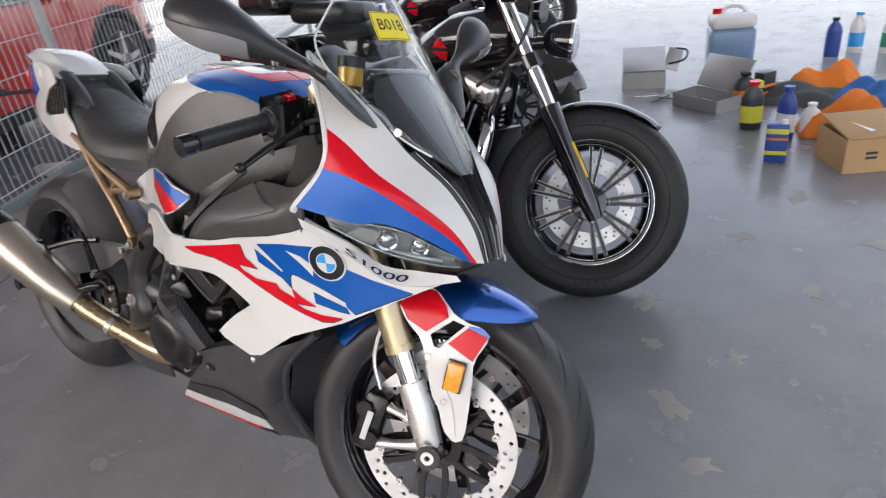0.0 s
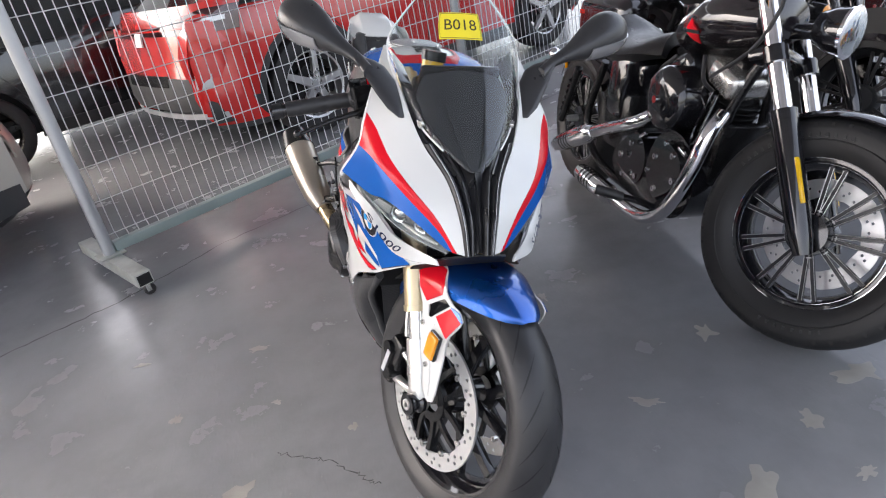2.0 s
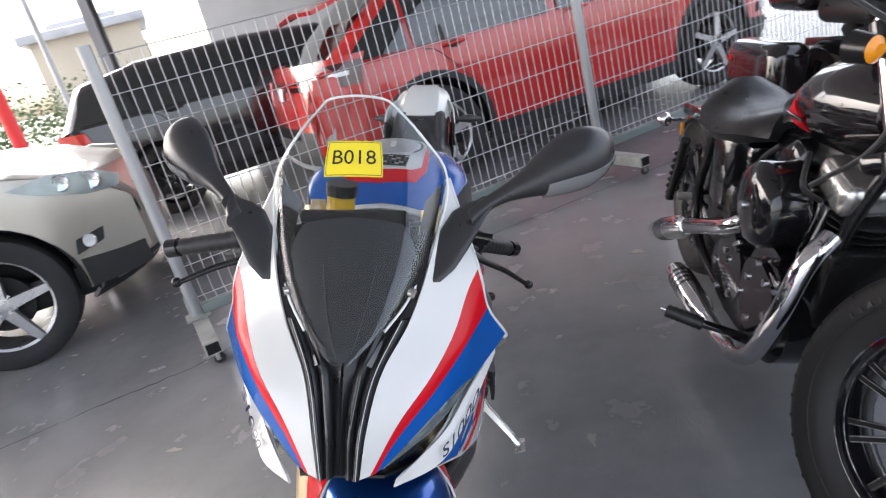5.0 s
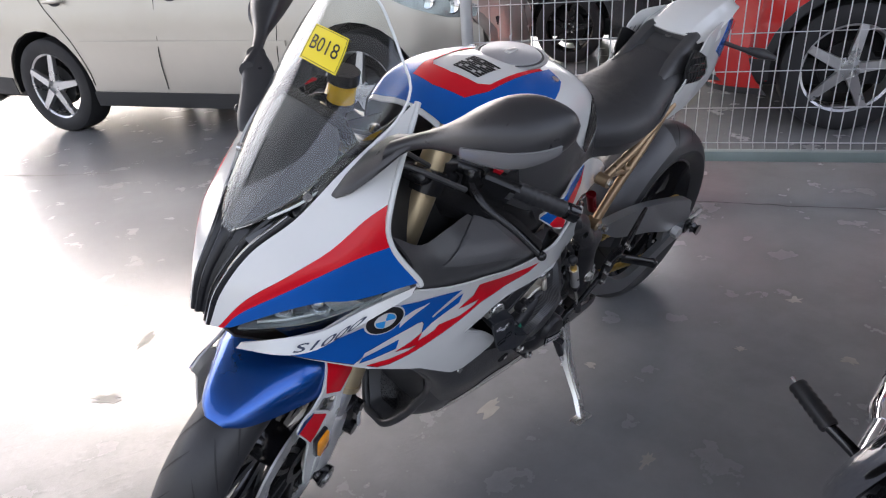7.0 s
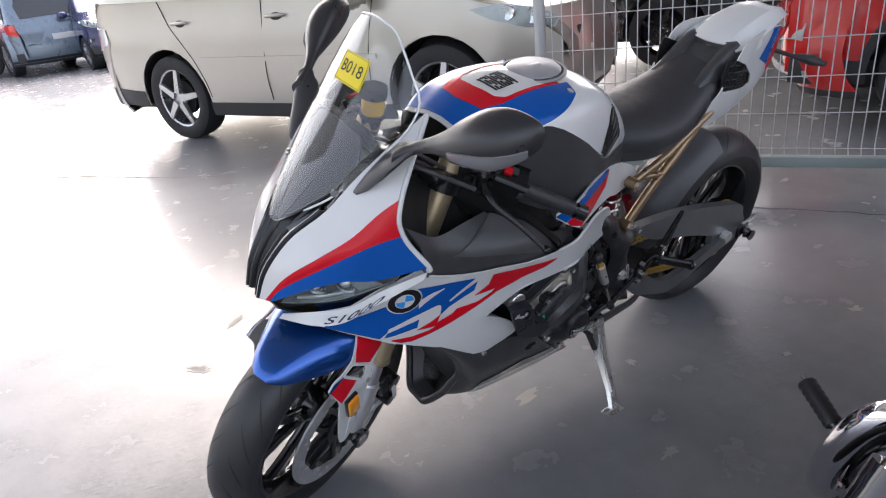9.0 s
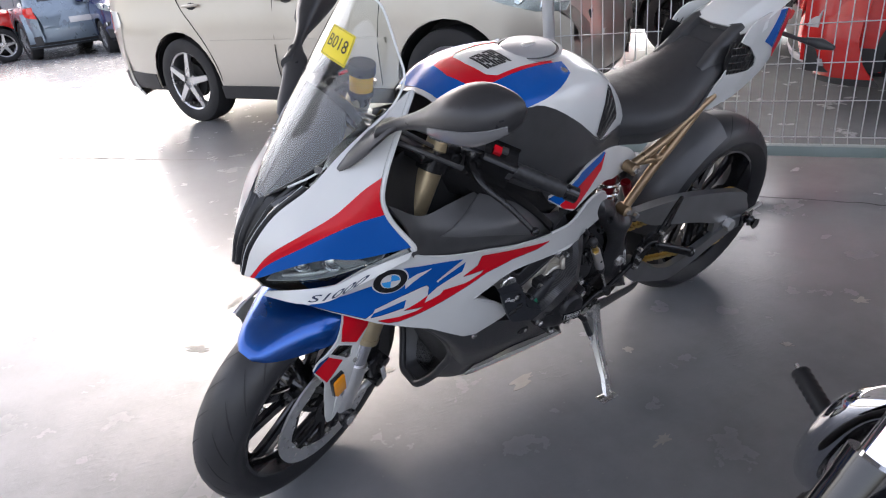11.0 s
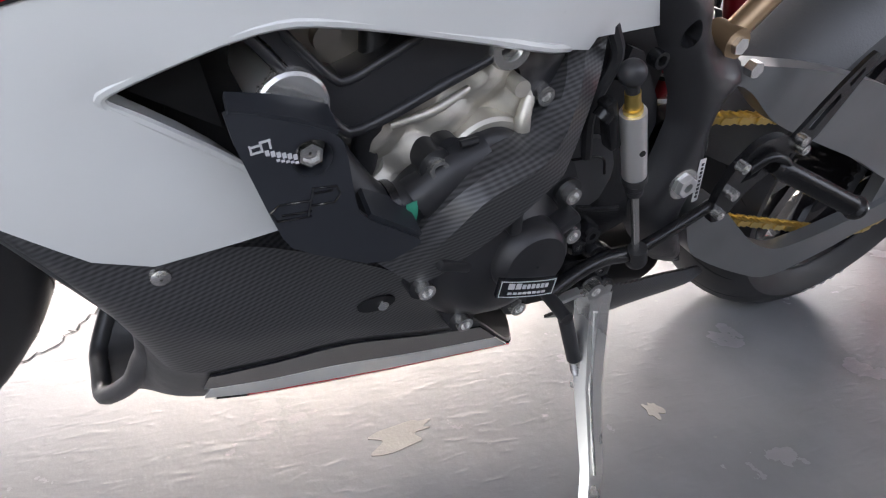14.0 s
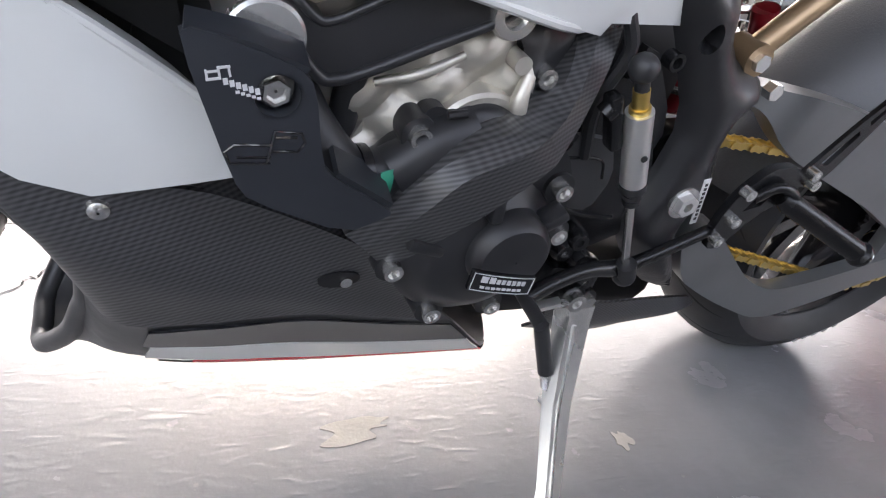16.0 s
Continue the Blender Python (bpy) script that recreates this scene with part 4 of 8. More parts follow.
filler = part("filler_cap", cap, CAP_SILVER, tank, "round brushed filler cap")
part("cap_seam", cap_ring(.0625, .068, .004), GLOSS_BLACK, filler)
part("cap_collar", cap_ring(.068, .076, .003), CAP_SILVER, filler)
pieces("cap_groove", [cap_ring(.040, .042, .0085), cap_ring(.054, .0555, .0085)], GLOSS_BLACK, filler)
part("cap_lock", box((.03, .012, .006), pose(-.598, 0, 1.010, 0, 4, 0), .002), SILVER, filler)
label_cells = [(c, r) for r in range(9) for c in range(8) if r in (0, 3, 6, 8) or (c * 5 + r * 3) % 4]
part("warning_print", join(*[plate([(.455 + .0165 * c, .222 + .0095 * r), (.470 + .0165 * c, .222 + .0095 * r), (.470 + .0165 * c, .229 + .0095 * r), (.455 + .0165 * c, .229 + .0095 * r)], on_tank(.0014), .0006, step=.05) for c, r in label_cells]), INK, tank, "block of fine black warning print")
low_edge = [np.array(r[-1]) + (0, -.004, .004) for r in tank_rows]
cover_low = [(-.33, .120, .800), (-.40, .150, .765), (-.50, .165, .720), (-.60, .165, .692), (-.70, .122, .680), (-.78, .095, .680), (-.845, .085, .70), (-.89, .070, .71)]
cover_mid = [tuple((np.array(a) + np.array(b)) / 2 + (0, .008, .004)) for a, b in zip(low_edge, cover_low)]
both("tank_side_cover", sheet([low_edge, cover_mid, cover_low], 24, 8, .004), MATT_BLACK, bike, "matt black tank side cover")
both("knee_grip", sheet([[np.array(p) + (0, .002, -.012) for p in low_edge[3:6]], [np.array(p) + (0, .002, .004) for p in cover_mid[3:6]]], 8, 4, .002), CARBON, bike)
for s in (1, -1):
    m_ = lambda pts: [(.5 + s * u, v) for u, v in pts]
    vent_q = [(.485, .548), (.26, .655), (.43, .735), (.497, .585)]
    vent = part("vent_panel", plate(chaikin(m_(vent_q), 1), on_tank(.0015), .0015, step=.03, flip=s > 0), SHADOW_BLACK, tank, "black honeycomb tank vent")
    mesh_at = lambda a, b: on_tank(.0025)(*(np.array(m_(vent_q)[0]) * (1 - a) * (1 - b) + np.array(m_(vent_q)[1]) * a * (1 - b) + np.array(m_(vent_q)[2]) * a * b + np.array(m_(vent_q)[3]) * (1 - a) * b))
    bars = []
    for k in range(13):
        c = (k + .5) / 13
        bars += [tube([mesh_at(c + (.03 if j % 2 else -.03), j / 6) for j in range(7)], .0011, 5, 0)]
    for k in range(4):
        bars += [tube([mesh_at(j / 8, (k + .5) / 4) for j in range(9)], .0011, 5, 0)]
    part("vent_mesh", join(*bars), GLOSS_BLACK, vent)
    bm = ring_loft([[np.array(c) + np.array(d) for d in ((0, .004, .014), (.006, .010, 0), (0, .004, -.014), (0, -.01, -.012), (0, -.01, .012))] for c in ((-.385, .150, .805), (-.43, .160, .772), (-.49, .182, .718), (-.540, .202, .665), (-.565, .185, .640))])
    part("beam_cover", bm if s > 0 else flipped(bm), SATIN_BLACK, bike)

# frame side covers with stripes
shield = [(-.522, .737), (-.571, .701), (-.605, .687), (-.696, .686), (-.785, .677), (-.83, .660), (-.90, .660), (-.946, .677), (-.91, .714), (-.837, .746), (-.762, .765), (-.638, .769), (-.575, .753)]
shield_at = lambda off=0.0: (lambda x, z: (x, float(np.interp(x, [-.95, -.86, -.77, -.6, -.52], [.088, .103, .135, .205, .196])) - .15 * (z - .72) + off, z))
for s in (1, -1):
    bm = plate(chaikin(shield, 1), shield_at(), .005, step=.02, flip=True)
    sp = part("frame_cover", bm if s > 0 else flipped(bm), WHITE, bike, "white frame cover with blue and red stripes")
    for nm, mt, pts in (("blue_stripe", BLUE, [(-.528, .736), (-.576, .750), (-.638, .765), (-.760, .762), (-.769, .756), (-.744, .744), (-.604, .738), (-.559, .714)]),
                        ("red_stripe", RED, [(-.561, .713), (-.604, .737), (-.744, .743), (-.770, .755), (-.750, .722), (-.673, .702), (-.605, .691), (-.570, .703)])):
        bm = plate(pts, shield_at(.0014), .0012, step=.02, flip=True)
        part(nm, bm if s > 0 else flipped(bm), mt, sp)

# seat, tail
seat_rows = []
for x, z, w in ((-.845, .822, .06), (-.89, .826, .100), (-.96, .830, .126), (-1.05, .840, .124), (-1.12, .860, .106), (-1.18, .886, .092), (-1.225, .905, .084)):
    seat_rows.append([(x, w * q, z - .042 * abs(q) ** 3.0 - (.02 if abs(q) > .95 else 0)) for q in (-1, -.95, -.75, -.4, 0, .4, .75, .95, 1)])
seat = part("rider_seat", sheet(seat_rows, 24, 18, .018, flip=True), SEAT_VINYL, bike, "black vinyl rider seat")
for k, mt in enumerate((LIGHT_BLUE, NAVY, RED, PRINT_GREY, PRINT_GREY)):
    part("seat_badge", box((.014, .005, .0012), pose(-1.105, -.014 + .0068 * k, .8575, 0, 14, 20), 0), mt, seat)
both("seat_skirt", sheet([[(-.85, .085, .79), (-.95, .13, .785), (-1.08, .135, .79), (-1.19, .105, .84)], [(-.86, .09, .735), (-.95, .12, .735), (-1.06, .12, .755), (-1.17, .10, .80)]], 12, 5, .004), MATT_BLACK, bike)
pad_mid = [(-1.150, .872), (-1.185, .893), (-1.235, .930), (-1.278, .956), (-1.300, .962)]


def bump_at(u, v):
    """A ramp behind the seat with a sunken middle; u across, v up."""
    x, z = spline(pad_mid, v * 4)
    q = 2 * u - 1
    half = .084 - .006 * v
    edge = min(max((.70 - abs(q)) / .10, 0), 1) * min(max((.80 - v) / .08, 0), 1) * min(max((v - .10) / .10, 0), 1)
    sink = .020 * edge * edge * (3 - 2 * edge)
    roll = max(0, abs(q) - .86) / .14
    return np.array((x - sink * .62 - .012 * roll * (1 - v), half * q * (1 + .06 * roll), z - sink * .78 - (.050 - .02 * v) * roll ** 2))


part("bump_stop", sheet(bump_at, 40, 26, .008, flip=True), MATT_BLACK, bike, "black recessed seat bump stop")
lock = bump_at(.5, .72)
part("seat_lock", cyl(lock + (-.002, 0, -.002), lock + (.007, 0, .009), .010, 18), STEEL, bike)
cowl = []
for x, zc, ze, w in ((-1.278, .956, .946, .086), (-1.300, .974, .950, .090), (-1.345, .996, .962, .093), (-1.41, 1.014, .984, .089), (-1.48, 1.022, 1.000, .076), (-1.545, 1.016, 1.002, .057), (-1.595, .998, .990, .036)):
    cowl.append([(x + (.012 if abs(q) < .5 else 0), w * q, ze + (zc - ze) * k) for q, k in ((-1, 0), (-.96, .10), (-.78, .42), (-.60, .92), (-.52, 1.0), (0, 1.03), (.52, 1.0), (.60, .92), (.78, .42), (.96, .10), (1, 0))])
hump = part("tail_cowl", sheet(cowl, 36, 24, .005, flip=True), WHITE, bike, "white tail cowl over the passenger place")
both("cowl_flap", sheet([[(-1.300, .092, .952), (-1.33, .095, .962), (-1.37, .096, .975)], [(-1.306, .096, .930), (-1.335, .099, .940), (-1.37, .099, .955)]], 10, 3, .004), WHITE, hump)
tail_side = [(-1.17, .752), (-1.13, .79), (-1.19, .842), (-1.225, .90), (-1.262, .965), (-1.30, .985), (-1.40, .992), (-1.50, .985), (-1.60, .962), (-1.60, .935), (-1.55, .885), (-1.47, .822), (-1.35, .778)]
vent_t = [(-1.212, .858), (-1.203, .900), (-1.212, .946), (-1.232, .944), (-1.30, .918), (-1.366, .872), (-1.372, .848), (-1.34, .842)]
tail_at = lambda off=0.0: (lambda x, z: (x, float(np.interp(x, [-1.62, -1.55, -1.45, -1.3, -1.2, -1.13], [.028, .055, .085, .112, .118, .112])) - .35 * max(0, .84 - z) * .5 - .2 * max(0, z - .96) + off, z))
for s in (1, -1):
    bm = plate(chaikin(tail_side, 1), tail_at(), .004, [vent_t], step=.025, flip=True)
    tp = part("tail_panel", bm if s > 0 else flipped(bm), WHITE, bike, "white tail side panel")
    bm = plate(vent_t, tail_at(-.008), .003, step=.03, flip=True)
    vent = part("tail_vent", bm if s > 0 else flipped(bm), SHADOW_BLACK, tp, "black honeycomb vent")
    bars = [tube([tail_at(-.004)(-1.21 - .022 * k - .012 * (j % 2), .85 + .018 * j) for j in range(6)], .0013, 5, 0) for k in range(8)]
    bars += [tube([tail_at(-.004)(-1.215 - .15 * j / 5, .868 + .02 * k - .02 * j / 5) for j in range(6)], .0013, 5, 0) for k in range(4)]
    bm = join(*bars)
    part("vent_mesh", bm if s > 0 else flipped(bm), GLOSS_BLACK, vent)
    for nm, mt, pts in (("blue_stripe", BLUE, [(-1.395, .912), (-1.46, .985), (-1.53, .976), (-1.48, .875)]), ("red_stripe", RED, [(-1.48, .874), (-1.531, .976), (-1.592, .952), (-1.555, .895), (-1.50, .845)])):
        bm = plate(pts, tail_at(.0014), .0012, step=.025, flip=True)
        part(nm, bm if s > 0 else flipped(bm), mt, tp)
    bm = join(tube([(-1.55, .04, .90), (-1.56, .10, .895), (-1.565, .13, .895)], [.007, .006, .010], 8), tube([(-1.565, .12, .895), (-1.575, .16, .895), (-1.58, .20, .893)], [.010, .016, .006], 10))
    part("turn_signal", bm if s > 0 else flipped(bm), MATT_BLACK, bike)
part("tail_lamp", box((.03, .09, .03), pose(-1.59, 0, .945, 0, -20, 0), .008), RED_TAIL, bike)
part("under_tail", sheet([[(-1.15, .1, .77), (-1.35, .09, .79), (-1.55, .04, .90)], [(-1.15, 0, .74), (-1.35, 0, .76), (-1.56, 0, .89)], [(-1.15, -.1, .77), (-1.35, -.09, .79), (-1.55, -.04, .90)]], 12, 8, .004), MATT_BLACK, bike)

# rear frame
for s in (1, -1):
    sf = part("subframe", tube([(-.885, s * .135, .555), (-.97, s * .13, .645), (-1.06, s * .122, .715), (-1.15, s * .11, .785)], .0125, 12), BRONZE, bike, "bronze painted subframe tubes")
    pieces("brace", [tube([(-.875, s * .13, .685), (-1.0, s * .125, .722), (-1.08, s * .118, .755), (-1.2, s * .105, .80)], .0115, 12), tube([(-.985, s * .128, .66), (-.96, s * .128, .708)], .009, 10, 0),
                     tube([(-.90, s * .13, .69), (-1.0, s * .128, .675)], .009, 10, 0)], BRONZE, sf)
    pieces("lug", [cyl((x, s * .118, z), (x, s * .15, z), .016, 14) for x, z in ((-.885, .555), (-.875, .685))], BRONZE, sf)
    pieces("bolt", [cyl((x, s * .145, z), (x, s * .156, z), .009, 6) for x, z in ((-.885, .555), (-.925, .53), (-.875, .685))], STEEL, sf)

# mirrors
for s in (1, -1):
    hinge = Vector((-.140, -.195, 0))
    fold = Matrix.Identity(4) if s > 0 else Matrix.Translation(hinge) @ Matrix.Rotation(radians(-27.5), 4, "Z") @ Matrix.Translation(-hinge)

    def side_mesh(bm, turn=True):
        bm = bm if s > 0 else flipped(bm)
        if turn:
            bm.transform(fold)
        return bm
    rings = []
    for x, y, z, hx, hz in ((-.122, .178, .994, .012, .013), (-.140, .205, 1.014, .010, .011), (-.150, .235, 1.030, .011, .013), (-.158, .262, 1.043, .016, .020), (-.168, .290, 1.058, .025, .031), (-.180, .322, 1.071, .032, .040),
                            (-.194, .355, 1.079, .034, .042), (-.210, .382, 1.084, .030, .034), (-.224, .400, 1.087, .020, .022), (-.232, .408, 1.088, .007, .008)):
        hx, hz = hx * 1.25, hz * 1.10
        rings.append([(x + hx * math.cos(a) * (1.0 if math.cos(a) > 0 else .55) - .18 * hz * math.sin(a), y + .35 * hx * math.cos(a), z + hz * math.sin(a)) for a in np.linspace(0, 2 * math.pi, 24, endpoint=False)])
    fine_rings = [[spline([r[i] for r in rings], k / 3) for i in range(24)] for k in range((len(rings) - 1) * 3 + 1)]
    mirror = part("mirror", side_mesh(ring_loft(fine_rings)), MIRROR_SHELL, bike, "dark grained plastic rear-view mirror")
    foot_rows = []
    for c, w, d in (((-.066, .122, .918), .006, .004), ((-.076, .130, .930), .022, .009), ((-.098, .146, .954), .036, .013), ((-.118, .164, .978), .036, .016), ((-.128, .180, .994), .028, .0175), ((-.136, .194, 1.006), .0175, .0165), ((-.142, .204, 1.014), .0145, .0145)):
        ax_, up_ = np.array((-.55, -.25, .55)), np.array((.55, .6, .35))
        ax_, up_ = ax_ / np.linalg.norm(ax_), up_ / np.linalg.norm(up_)
        foot_rows.append([np.array(c) + w * math.cos(a) * ax_ + d * math.sin(a) * up_ for a in np.linspace(0, 2 * math.pi, 16, endpoint=False)])
    part("mirror_foot", side_mesh(ring_loft(foot_rows), False), MIRROR_SHELL, mirror)
    part("mirror_glass", side_mesh(plate(chaikin([(.285, 1.045), (.31, 1.040), (.36, 1.050), (.392, 1.070), (.398, 1.095), (.36, 1.108), (.31, 1.095), (.285, 1.07)], 1), lambda y, z: (-.182 - (y - .28) * .42 - .18 * (z - 1.07), y, z), .003, step=.05, flip=True)), CHROME, mirror)
    centre_line = [np.mean(r, axis=0) for r in rings]

    def shell_at(k, deg, grow=1.02):
        i = deg / 15 % 24
        lo, hi = spline([r[int(i) % 24] for r in rings], k), spline([r[(int(i) + 1) % 24] for r in rings], k)
        p, c = lo + (hi - lo) * (i - int(i)), spline(centre_line, k)
        return c + (p - c) * grow
    part("turn_lamp", side_mesh(sheet(lambda u, v: shell_at(4.0 + 4.0 * u, 345 - (62 - 30 * u) * v, 1.03), 12, 5, .003)), SMOKED, mirror, "smoked grey turn lamp lens")

# handlebars, yoke, dash
part("yoke", steered(join(box((.075, .25, .028), pose(fork_x(.905) + .035, 0, .905, 0, -23, 0), .01), box((.07, .25, .03), pose(fork_x(.70) + .03, 0, .70, 0, -23, 0), .01), cyl((fork_x(.70) + .07, 0, .70), (fork_x(.93) + .07, 0, .93), .02))), SATIN_BLACK, bike)
for s in (1, -1):
    a, b = (np.array((-.339, .228, .876)), np.array((-.400, .330, .843))) if s > 0 else (np.array((-.312, -.205, .888)), np.array((-.370, -.333, .841)))
    along = (b - a) / np.linalg.norm(b - a)
    bar = part("handlebar", steered(join(tube([a - along * .115, b], .011, 12, 0), tube([a - along * .115, a - along * .135 + (.02, 0, 0)], [.013, .02], 12, 0))), SATIN_BLACK, bike, "black clip-on handlebar")
    part("bar_clamp", steered(join(cyl((fork_x(.865), s * .106, .865), (fork_x(.905), s * .106, .905), .036, 24), box((.03, .05, .03), pose(fork_x(.885) - .03, s * .125, .885, 0, -20, -s * 30), .006))), SATIN_BLACK, bar)
    n = 26
    part("grip", steered(tube([a + (b - a) * k / n for k in range(n + 1)], [.0205, .0205] + [.0172 if k % 3 else .0160 for k in range(n - 3)] + [.0165, .0165], 18, 0)), RUBBER, bar, "ribbed black rubber grip")
    part("bar_end", steered(join(cyl(b, b + along * .008, .0135, 18), cyl(b + along * .008, b + along * .030, .0172, 20))), GLOSS_BLACK, bar)
    up = np.array((.25, 0, 1.0)) - along * (along @ np.array((.25, 0, 1.0)))
    up /= np.linalg.norm(up)
    fwd = np.cross(along, up) * s
    m_sw = Matrix((tuple(along), tuple(fwd), tuple(up))).transposed().to_4x4()
    m_sw.translation = Vector(tuple(a - along * .030))
    block = part("switch_block", steered(rounded(box((.052, .046, .052), m_sw, 0), .010, 3)), SATIN_BLACK, bar, "black handlebar switch block")
    pieces("switch_ring", [steered(cyl(a - along * .004, a + along * .006, .025, 24)), steered(cyl(a - along * .060, a - along * .054, .020, 20))], MATT_BLACK, bar)
    place = lambda u, v, w: tuple(a - along * (.030 - u) + fwd * v + up * w)
    pieces("button", [steered(rounded(box((.010, .012, .010), Matrix.Translation(place(u, v, w)) @ m_sw.to_3x3().to_4x4(), 0), .002)) for u, v, w in ((-.014, -.024, .010), (0, -.024, .010), (.014, -.024, .010), (-.012, -.024, -.008), (.006, -.024, -.010), (.004, -.008, .028))], MATT_BLACK, block)
    part("red_switch", steered(rounded(box((.012, .016, .010), Matrix.Translation(place(-.012, 0, .030)) @ m_sw.to_3x3().to_4x4(), 0), .002)), RED, block)
    piv = np.array((-.281, s * .169, .892))
    perch = part("lever_perch", steered(join(tube([piv, piv + (-.012, s * .012, -.006), a - along * .062 + fwd * .0], [.014, .013, .016], 12), cyl(piv + (0, 0, -.012), piv + (0, 0, .014), .013, 18))), SATIN_BLACK, bar)
    part("perch_bolt", steered(cyl(piv + (0, 0, .013), piv + (0, 0, .018), .006, 6)), STEEL, perch)
    lev = [piv, (-.264, s * .192, .883), (-.258, s * .222, .868), (-.270, s * .274, .844), (-.281, s * .325, .814), (-.284, s * .338, .808)]
    part("lever", steered(join(tube(lev, [.011, .0105, .0075, .0065, .0055, .0055], 12, 4, .8), blob((.0095, .0095, .0095), Matrix.Translation(tuple(map(float, lev[-1]))), 2))), SATIN_BLACK, bar, "black hand lever with a ball end")
part("instrument", join(box((.02, .17, .10), pose(-.135, 0, .965, 0, 30, 0), .008)), GLOSS_BLACK, bike)
pieces("dash_stay", [tube([(-.12, s * .09, .93), (-.18, s * .08, .97), (-.2, s * .05, .96)], .008, 8) for s in (1, -1)], SATIN_BLACK, bike)
reservoir = part("fluid_reservoir", steered(join(cyl((-.225, -.075, .965), (-.225, -.075, 1.0), .024, 20))), FLUID, bike, "amber brake fluid reservoir with a black lid")
part("lid", steered(join(cyl((-.225, -.075, 1.0), (-.225, -.075, 1.02), .027, 20), cyl((-.225, -.075, .955), (-.225, -.075, .966), .026, 20))), SATIN_BLACK, reservoir)
pieces("cable", (tube([(-.29, .19, .88), (-.20, .15, .93), (-.17, .08, .93), (-.22, .03, .85)], .005, 8), tube([(-.28, -.19, .88), (-.19, -.14, .92), (-.18, -.06, .91), (-.22, -.03, .84)], .005, 8),
                   tube([(-.27, .12, .90), (-.17, .10, .97), (-.15, .02, .96)], .004, 8)), MATT_BLACK, bike)

# belly pan
bp_top = [(-.205, .146, .500), (-.27, .176, .466), (-.35, .190, .438), (-.42, .190, .426), (-.51, .190, .390), (-.575, .190, .354)]
bp_mid = [(-.292, .155, .402), (-.32, .180, .380), (-.37, .190, .362), (-.44, .187, .345), (-.52, .178, .328), (-.60, .165, .305)]
bp_edge = [(-.331, .128, .318), (-.358, .156, .282), (-.421, .172, .292), (-.500, .172, .295), (-.590, .163, .272), (-.66, .150, .250)]
bp_low = [(-.330, .100, .240), (-.350, .104, .196), (-.412, .108, .180), (-.500, .110, .172), (-.60, .108, .163), (-.76, .104, .150)]
bp_keel = [(-.292, .037, .135), (-.34, .03, .138), (-.42, .02, .150), (-.52, .01, .155), (-.64, .005, .150), (-.80, 0, .148)]
rim_line = [bp_top[0], (-.252, .152, .455), bp_mid[0], bp_edge[0], (-.336, .116, .275), bp_low[0], (-.318, .078, .190), bp_keel[0], (-.290, 0, .130)]
for s in (1, -1):
    bm = sheet([bp_top, bp_mid, bp_edge], 26, 14, .005, flip=False)
    belly = part("belly_pan", bm if s > 0 else flipped(bm), CARBON, bike, "carbon-look black belly pan with a striped lower shell")
    hull = surface([bp_edge, bp_low, bp_keel])
    bm = sheet([bp_edge, bp_low, bp_keel], 26, 12, .004)
    part("lower_shell", bm if s > 0 else flipped(bm), MATT_BLACK, belly)
    for nm, mt, v0, v1, u0, u1 in (("gloss_band", GLOSS_BLACK, .03, .20, .28, 1.0), ("white_stripe", WHITE, .21, .36, .30, 1.0), ("red_stripe", RED, .37, .42, .42, 1.0), ("keel_strip", GLOSS_BLACK, .43, .60, .34, 1.0)):
        skin = lambda u, v: hull(u, v) + np.array((0, .004, -.005))
        bm = sheet(skin, 20, 2, .002, v0, v1, u0=u0, u1=u1)
        part(nm, bm if s > 0 else flipped(bm), mt, belly)
    bm = sheet([bp_top[2:], [np.array(p) + (.004, -.024, .010) for p in bp_top[2:]]], 18, 3, .003)
    part("top_lip", bm if s > 0 else flipped(bm), CARBON, belly)
    bm = tube(rim_line, .010, 12)
    part("belly_rim", bm if s > 0 else flipped(bm), MATT_BLACK, belly)
    bm = sheet([rim_line, [np.array(p) * (1, .80, 1) + (-.045, 0, .012) for p in rim_line]], 20, 3, .003, flip=True)
    part("mouth_lining", bm if s > 0 else flipped(bm), MATT_BLACK, belly)
    for x, y, z in ((-.348, .196, .415), (-.563, .191, .356)):
        bm = revolve([(.001, .004), (.0035, .004), (.0065, .002), (.0075, -.002), (.001, -.002)], 16, (x, y, z))
        part("panel_screw", bm if s > 0 else flipped(bm), STEEL, belly)
    bm = rounded(plate([(-.516 + .017 * math.cos(a) + .004 * math.sin(a), .342 + .0075 * math.sin(a) - .003 * math.cos(a)) for a in np.linspace(0, 2 * math.pi, 18, endpoint=False)], lambda x, z: (x, .1895, z), .006, step=.05, flip=True), .001)
    part("slot", bm if s > 0 else flipped(bm), SHADOW_BLACK, belly)
    bm = cyl((-.522, .187, .340), (-.522, .1915, .340), .005, 12)
    part("slot_screw", bm if s > 0 else flipped(bm), STEEL, belly)
mouth = [np.array(p) * (1, .86, 1) + (-.042, 0, .010) for p in rim_line]
part("mouth_mesh", sheet(lambda u, v: spline(mouth, u * (len(mouth) - 1)) * np.array((1, 1 - 2 * v, 1)) + np.array((-.03 * math.sin(math.pi * v), 0, 0)), 24, 14, .003), MESH_BLACK, bike, "black honeycomb mesh in the belly pan mouth")
part("radiator_mesh", sheet([[(-.27, .14, .52), (-.27, 0, .53), (-.27, -.14, .52)], [(-.36, .10, .20), (-.36, 0, .19), (-.36, -.10, .20)]], 16, 12, .004), CARBON, bike, "black radiator guard mesh")
